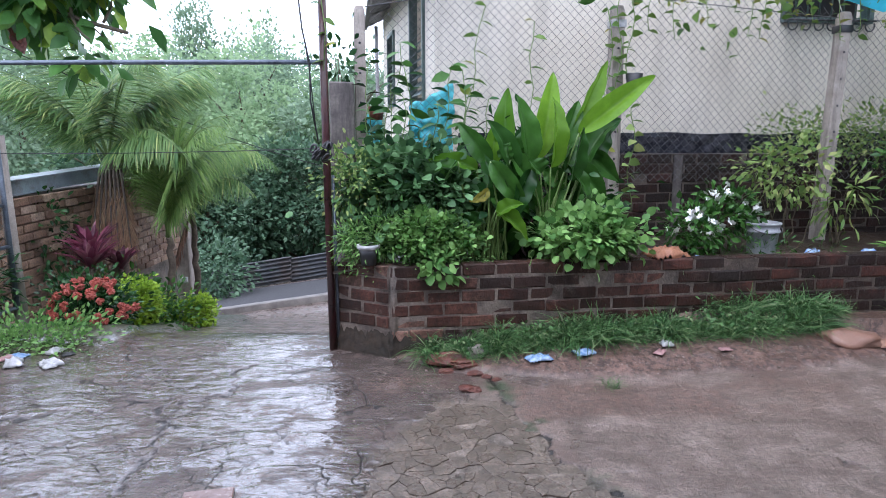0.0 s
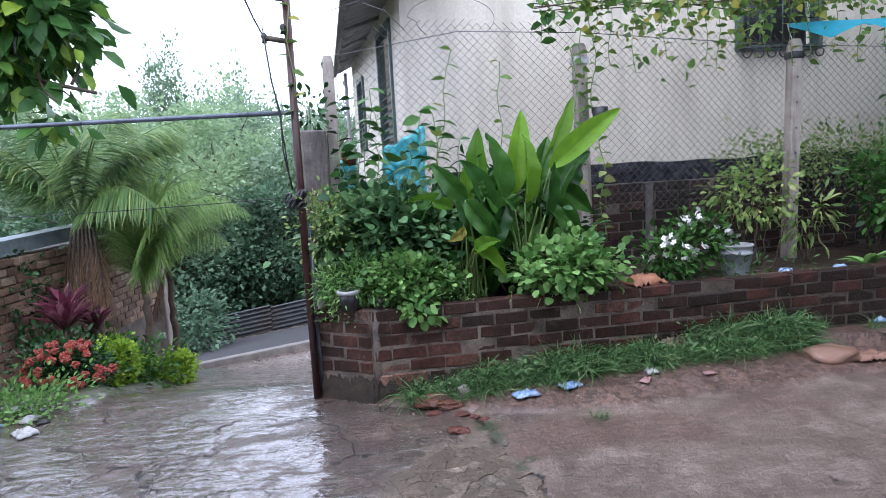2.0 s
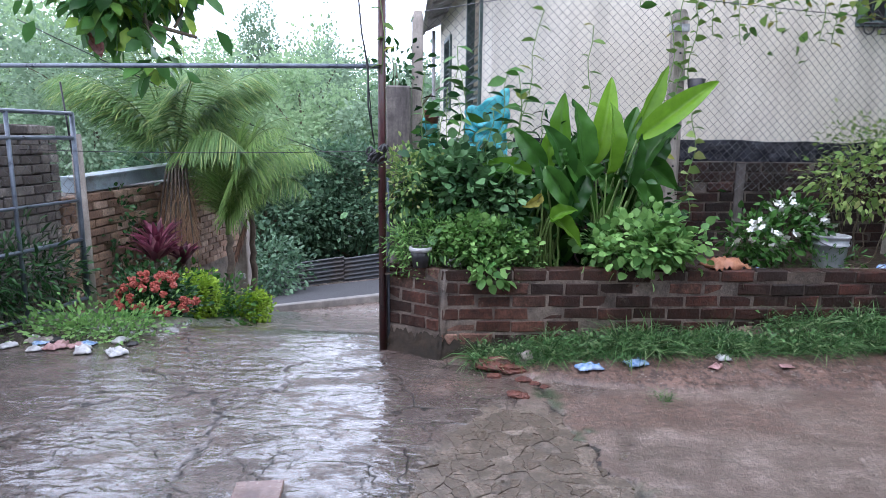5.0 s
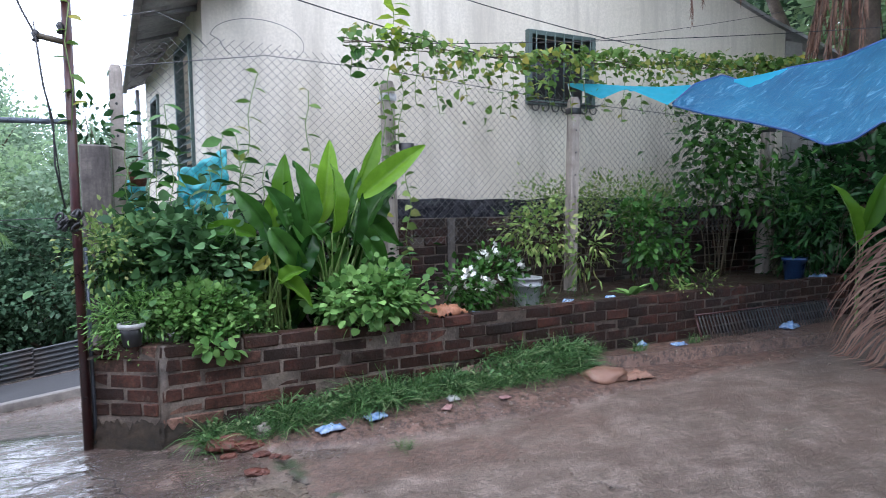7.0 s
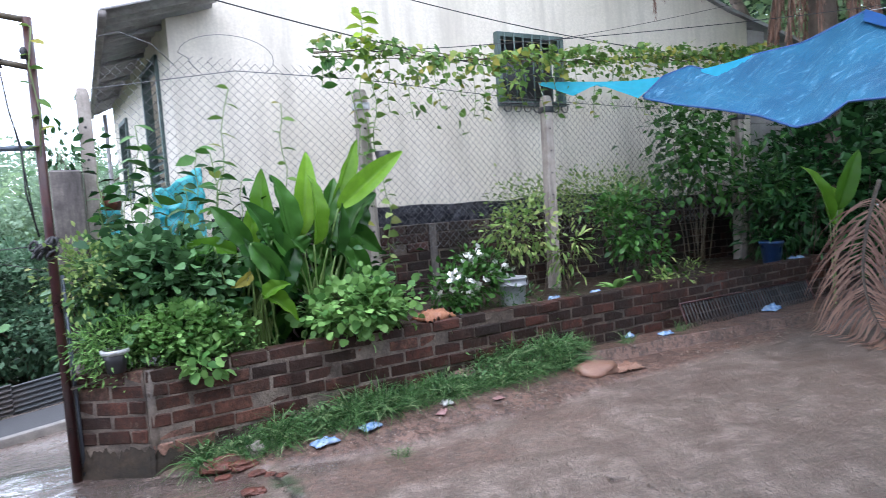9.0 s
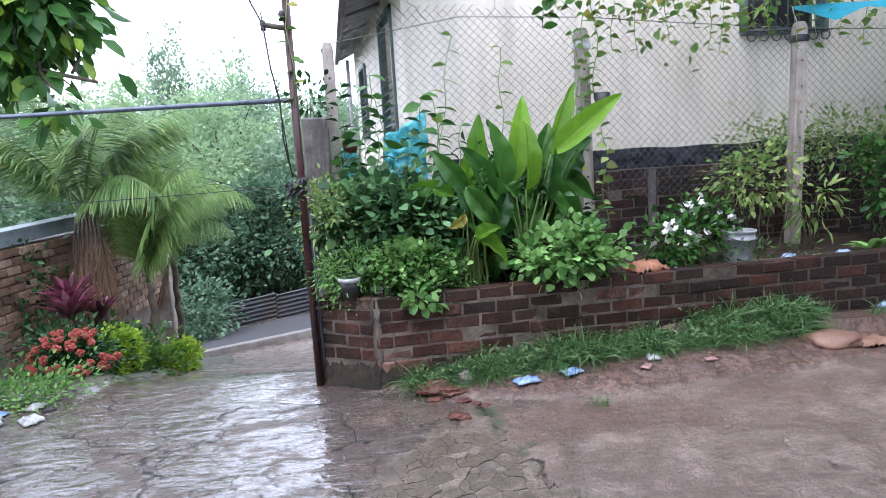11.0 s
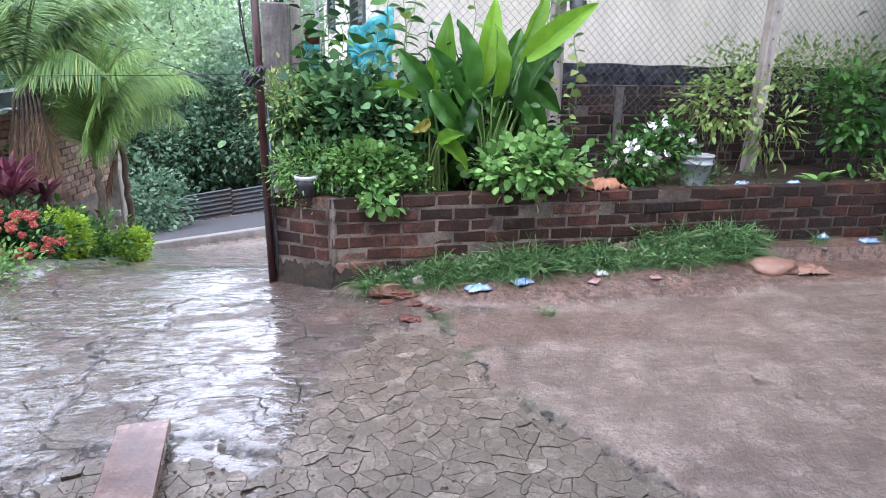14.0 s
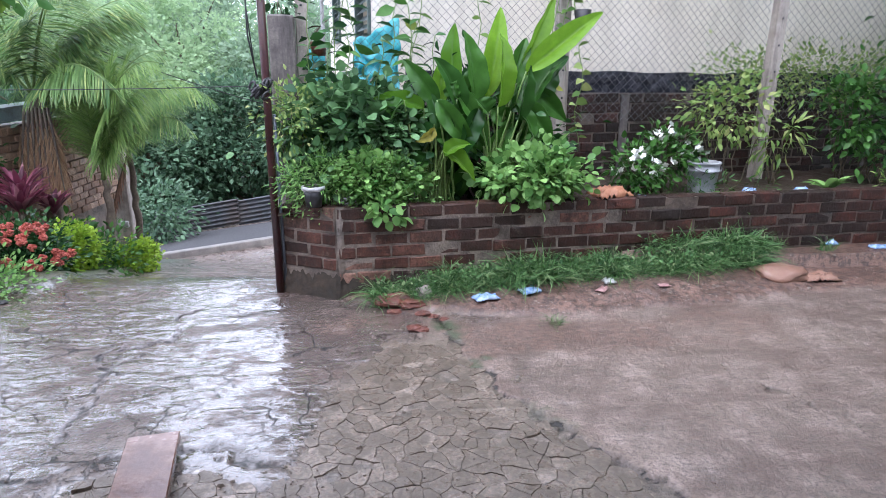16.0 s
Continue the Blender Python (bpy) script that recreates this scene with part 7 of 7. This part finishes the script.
crumple("tile_scrap", U(2.05, 0.10, 0.60), (0.2, 0.14), STONE, "grey rubble sheet on the planter edge", "rubble", 64, 0.3, 0.1)
for k, (u, v, m, s) in enumerate(((2.22, 0.08, BLUE_BAG, 0.08), (3.28, 0.3, BLUE_BAG, 0.12), (3.55, 0.2, WHITE_BAG, 0.09), (3.68, 0.2, BLUE_BAG, 0.13), (3.8, 0.18, WHITE_BAG, 0.08), (3.95, 0.12, STONE, 0.12), (3.45, 0.25, PINK_BAG, 0.09), (6.62, 0.15, BLUE_BAG, 0.2))):
    crumple("wrapper", U(u, v, 0.575 if k else 0.60), (s, s * 0.8), m, "crumpled plastic rubbish on the planter soil", "litter", 70 + k, 0.6 if m is BLUE_BAG else 0.35, k * 0.8, None, "rubbish in the planter")
cy = Shape().sheet(lambda s, w: U(0.22 + 0.36 * s + 0.05 * noise.noise((w * 4, 3, s)), 1.12 + 0.05 * noise.noise((s * 7, w * 7, 2)), 1.30 + 0.54 * w * (0.75 + 0.35 * s) + 0.04 * noise.noise((s * 4, 7, 1))), 18, 22).make("plastic_sheet", PLASTIC_CYAN, solid=0.002)
tagged(cy, "crumpled bright cyan plastic hanging behind the leaves", "plastic sheet")
cy2 = Shape().sheet(lambda s, w: U(-0.12 + 0.12 * s, 1.10 + 0.04 * noise.noise((s * 5, w * 6, 9)), 1.15 + 0.5 * w), 8, 18).make("plastic_sheet", PLASTIC_CYAN, solid=0.002)
tagged(cy2, "narrow strip of cyan plastic behind the shrubs", "plastic sheet")
HP = thing("hanging_pot", U(0.0, 1.0, 1.62), "small brown hanging pot on the fence", "pot")
Shape().lathe([(0.001, 0), (0.05, 0), (0.065, 0.1), (0.055, 0.1), (0.001, 0.08)], U(-0.05, 0.92, 1.60), 14).make("body", CLAY, HP)
OP = thing("hanging_pot", U(1.98, 0.88, 2.0), "small black pot tied to a fence post", "pot")
Shape().lathe([(0.001, 0), (0.05, 0), (0.07, 0.12), (0.06, 0.12), (0.001, 0.1)], U(2.02, 0.9, 1.85), 14).make("body", CABLE, OP)

# iron grate leaning on the planter
GRATE = thing("iron_grate", U(5.3, -0.1, 0.1), "rusty iron grate leaning low against the brick wall", "grate")
fr = Shape()
def GR(s, w):
    return U(4.48 + 2.0 * s, -0.15 + 0.12 * w, 0.12 + 0.29 * w)
for a, b in ((GR(0, 0), GR(1, 0)), (GR(0, 1), GR(1, 1)), (GR(0, 0), GR(0, 1)), (GR(1, 0), GR(1, 1))):
    fr.tube([a, b], 0.011, 5)
fr.make("frame", RUST, GRATE)
for i in range(1, 44):
    Shape().tube([GR(i / 44, 0), GR(i / 44, 1)], 0.0065, 4).make("bar", ZINC, GRATE)
STICK = Shape().tube([(3.45, 4.50, 0.09), (3.8, 4.46, 0.095), (4.25, 4.36, 0.085)], 0.012, 6).make("stick", TWIG)
tagged(STICK, "thin dark wet stick on the soil", "stick")

# blue tarpaulin slung over the far end of the yard
TP = thing("tarpaulin", (4.6, 3.9, 2.4), "blue plastic tarpaulin slung on cords over the yard", "tarpaulin")
def along(pts, s):
    f = s * (len(pts) - 1)
    i = min(int(f), len(pts) - 2)
    t = f - i
    a, b = Vector(pts[i]), Vector(pts[i + 1])
    return a.lerp(b, t)
def slung(top, low, sag=0.05, crease=0.02, seed=0):
    """A cloth between two cords: it sags in the middle and is creased along its length."""
    def f(s, w):
        p = along(top, s).lerp(along(low, s), w)
        mid = math.sin(math.pi * w)
        return p + Vector((0, 0, -sag * mid * math.sin(math.pi * min(1, s * 1.4)) + crease * mid * (math.sin(s * 40 + w * 5) * 0.5 + 1.6 * noise.noise((s * 9 + seed, w * 4, 4)) + 0.8 * noise.noise((s * 31 + seed, w * 9, 8)))))
    return f
RIDGE = [(3.96, 4.78, 2.35), (4.20, 4.77, 2.54), (4.41, 4.65, 2.61), (4.50, 4.48, 2.52), (4.72, 4.23, 2.61), (5.00, 3.96, 2.65), (5.35, 3.65, 2.84), (5.26, 3.23, 2.59), (5.13, 2.83, 2.36), (4.96, 2.44, 2.00)]
LOWER = [(3.96, 4.77, 2.33), (3.99, 4.41, 2.21), (4.06, 4.01, 2.10), (4.02, 3.56, 1.97), (3.98, 3.24, 1.84), (4.04, 3.09, 1.86), (4.14, 2.97, 1.97), (4.39, 2.77, 1.97), (4.67, 2.61, 1.98), (4.96, 2.44, 1.98)]
END_TOP = [(3.36, 5.61, 2.65), (3.58, 5.42, 2.62), (3.80, 5.23, 2.58), (4.02, 5.04, 2.55), (4.24, 4.86, 2.55)]
END_LOW = [(3.36, 5.61, 2.63), (3.53, 5.27, 2.45), (3.76, 5.19, 2.55), (3.92, 4.80, 2.34), (4.14, 4.80, 2.48)]
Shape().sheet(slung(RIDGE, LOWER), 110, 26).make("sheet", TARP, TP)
Shape().sheet(slung(END_TOP, END_LOW, 0.02, 0.012, 3), 48, 10).make("sheet", TARP_LIT, TP, "turned-up end, coloured bright cyan as if lit through")
Shape().sheet(slung([(4.41, 4.52, 2.545), (4.56, 4.37, 2.57), (4.71, 4.22, 2.605)], [(4.41, 4.51, 2.52), (4.46, 4.34, 2.43), (4.70, 4.21, 2.585)], 0.0, 0.01, 5), 24, 8).make("flap", TARP_LIT, TP, "turned-over edge, coloured bright cyan as if lit through")
Shape().sheet(slung([(5.35, 3.66, 2.83), (5.55, 3.05, 2.46), (5.87, 2.75, 2.50), (6.54, 2.13, 2.48)], [(4.97, 2.45, 1.99), (4.97, 2.44, 1.98), (5.05, 2.30, 1.99), (5.47, 1.79, 1.93)], 0.08, 0.03, 9), 50, 22).make("sheet", TARP_LIT, TP, "thin sheet, coloured bright cyan as if lit through")
hem = Shape()
hem.tube([along(RIDGE, i / 60) for i in range(41)], 0.010, 5)
hem.tube([along(LOWER, i / 60) for i in range(61)], 0.010, 5)
hem.make("hem", TARP_HEM, TP, "dark blue stitched hem")
Shape().sheet(lambda s, w: along(RIDGE, 0.667 + 0.333 * s) + Vector((-0.02, -0.02, 0.012)) + (along(LOWER, 0.667 + 0.333 * s) - along(RIDGE, 0.667 + 0.333 * s)) * (0.16 * w), 24, 3).make("seam_band", TARP_HEM, TP, "dark blue reinforced band")
for a, b in (((5.35, 3.65, 2.84), tuple(U(7.5, -0.9, 3.3))), ((3.36, 5.61, 2.64), tuple(U(3.87, 0.95, 2.44))), ((6.54, 2.13, 2.48), (8.5, 1.5, 3.0)), ((5.47, 1.79, 1.93), (5.6, 0.2, 2.5))):
    Shape().tube(arch(a, b, -0.03, 6), 0.004, 4).make("cord", WHITE_BAG, TP, "thin pale cord")

# overhead cables
for k, (a, b, sag, r, lab) in enumerate((
        (U(0.2, 0.95, 3.24), U(4.0, 0.92, 2.66), 0.06, 0.006, "thin dark cable slung over the fence"), (U(2.2, 1.85, 3.72), U(7.6, 1.8, 3.28), 0.10, 0.006, "thin dark cable along the house wall"),
        (U(4.6, 1.8, 3.30), U(9.5, 1.5, 4.4), 0.05, 0.004, "thin dark cable rising past the house"), (U(2.0, 0.9, 2.80), (9.5, 3.5, 3.5), 0.12, 0.004, "thin blue-grey cord over the vines"),
        ((-0.8, 4.22, 1.40), (-9, 6.5, 1.55), 0.12, 0.004, "thin wire crossing behind the palms"), ((-4.6, 5.9, 2.55), (-1.6, 9.5, 0.95), 0.12, 0.006, "slack cable over the palms"))):
    ob = Shape().tube(arch(a, b, -sag, 12), r, 4).make("overhead_cable", CABLE)
    tagged(ob, lab, "cable")

# unseen wall and roof added round the camera: close the yard, cut sky light
UNSEEN_WALL = thing("wall_south", (0, -2.2, 0), "plain unseen wall added behind the camera", "wall", kind="structure")
Shape().box((-6, -2.5, -0.2), (9, -2.25, 3.4)).make("panel", BLOCK, UNSEEN_WALL, smooth=False)
tagged(Shape().box((-6, -2.25, 2.75), (9, 1.1, 2.85)).make("ceiling", ROOF, smooth=False), "plain unseen roof added to cut sky light", "roof", kind="structure")

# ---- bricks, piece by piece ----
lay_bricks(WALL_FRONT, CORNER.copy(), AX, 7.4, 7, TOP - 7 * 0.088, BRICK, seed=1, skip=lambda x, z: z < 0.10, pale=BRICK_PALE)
lay_bricks(WALL_FRONT, gp, side, side_len, 6, TOP - 6 * 0.088, BRICK_PALE, seed=2, pitch=0.215, skip=lambda x, z: z < 0.17)
lay_bricks(WALL_BACK, U(1.2, 1.35, 0), AX, 4.2, 9, 1.315 - 9 * 0.088, BRICK_DARK, seed=3)
lay_bricks(WALL_BACK, U(5.4, 1.35, 0), AX, 1.9, 10, 1.40 - 10 * 0.088, BRICK_DARK, seed=4)
lay_bricks(WALL_WEST, Vector((-4.22, 3.6, 0)), Vector((0, 1, 0)), 1.95, 17, 1.56 - 17 * 0.088, BRICK_GREY, seed=5, face=-0.11)
lay_bricks(WALL_DRIVE, Vector((-4.19, 5.56, 0)), Vector((0, 1, 0)), 4.0, 14, 0.885 - 14 * 0.088, BRICK_OLD, seed=6, face=-0.11)


# ---- broken concrete plates in the yard, piece by piece ----
def plates(size, inside, box, seed, limit):
    """Irregular plates between jittered sites, each one an object with ragged edges."""
    r = random.Random(seed)
    (x0, y0), (x1, y1) = box
    sites = {}
    for i in range(int((x1 - x0) / size) + 3):
        for j in range(int((y1 - y0) / size) + 3):
            sites[i, j] = Vector((x0 + (i - 1 + r.uniform(-0.15, 1.15)) * size, y0 + (j - 1 + r.uniform(-0.15, 1.15)) * size))
    sites = {k: p for k, p in sites.items() if r.random() > 0.38}
    made = 0
    for (i, j), c in sites.items():
        if made >= limit or not inside(c.x, c.y) or r.random() < 0.05:
            continue
        poly = [c + Vector(p) * size * 1.6 for p in ((-1, -1), (1, -1), (1, 1), (-1, 1))]
        for di in (-2, -1, 0, 1, 2):
            for dj in (-2, -1, 0, 1, 2):
                o = sites.get((i + di, j + dj))
                if o is None or o is c:
                    continue
                m, n = (c + o) / 2, (o - c).normalized()
                out = []
                for a, b in zip(poly, poly[1:] + poly[:1]):
                    da, db = (a - m).dot(n), (b - m).dot(n)
                    if da <= 0:
                        out.append(a)
                    if da * db < 0:
                        out.append(a + (b - a) * (da / (da - db)))
                poly = out
                if len(poly) < 3:
                    break
            if len(poly) < 3:
                break
        if len(poly) < 3:
            continue
        ring = []
        for a, b in zip(poly, poly[1:] + poly[:1]):
            ring.append(a)
            if (b - a).length > size * 0.25:
                ring += [a.lerp(b, 0.33), a.lerp(b, 0.67)]
        gap = r.choice((0.0002, 0.0004, 0.0008, 0.002))
        pts = []
        for p in ring:
            q = Vector((p.x * 19, p.y * 19, seed))
            p = p + Vector((noise.noise(q), noise.noise(q + Vector((7, 7, 0))))) * size * 0.36
            d = c - p
            pts.append(p + d.normalized() * min(gap, d.length * 0.5))
        k = len(pts)
        up = r.uniform(0.000, 0.0025)
        tx, ty = r.uniform(-0.018, 0.018), r.uniform(-0.018, 0.018)
        vs = [(p.x - c.x, p.y - c.y, -0.03) for p in pts]
        vs += [(p.x - c.x, p.y - c.y, up - 0.0018 + tx * (p.x - c.x) + ty * (p.y - c.y)) for p in pts]
        vs += [((p.x - c.x) * 0.96, (p.y - c.y) * 0.96, up + tx * (p.x - c.x) + ty * (p.y - c.y) + r.uniform(-0.001, 0.001)) for p in pts]
        fs = [(q, (q + 1) % k, k + (q + 1) % k, k + q) for q in range(k)] + [(k + q, k + (q + 1) % k, 2 * k + (q + 1) % k, 2 * k + q) for q in range(k)] + [tuple(range(2 * k, 3 * k))]
        me = bpy.data.meshes.new("concrete_plate")
        me.from_pydata(vs, [], fs)
        me.materials.append(FRAGMENT)
        ob = new("concrete_plate", me)
        ob.location = (c.x, c.y, height(c.x, c.y) + r.uniform(-0.007, -0.003))
        ob.parent = YARD
        made += 1


one = lambda f: (lambda x, y: float(f(np.array([x]), np.array([y]))[0]) > 0.55)
plates(0.061, one(broken_mask), ((-0.6, 1.62), (1.4, 3.5)), 5, 300)
plates(0.055, one(hole_mask), ((-1.6, 1.3), (-0.2, 2.4)), 8, 120)
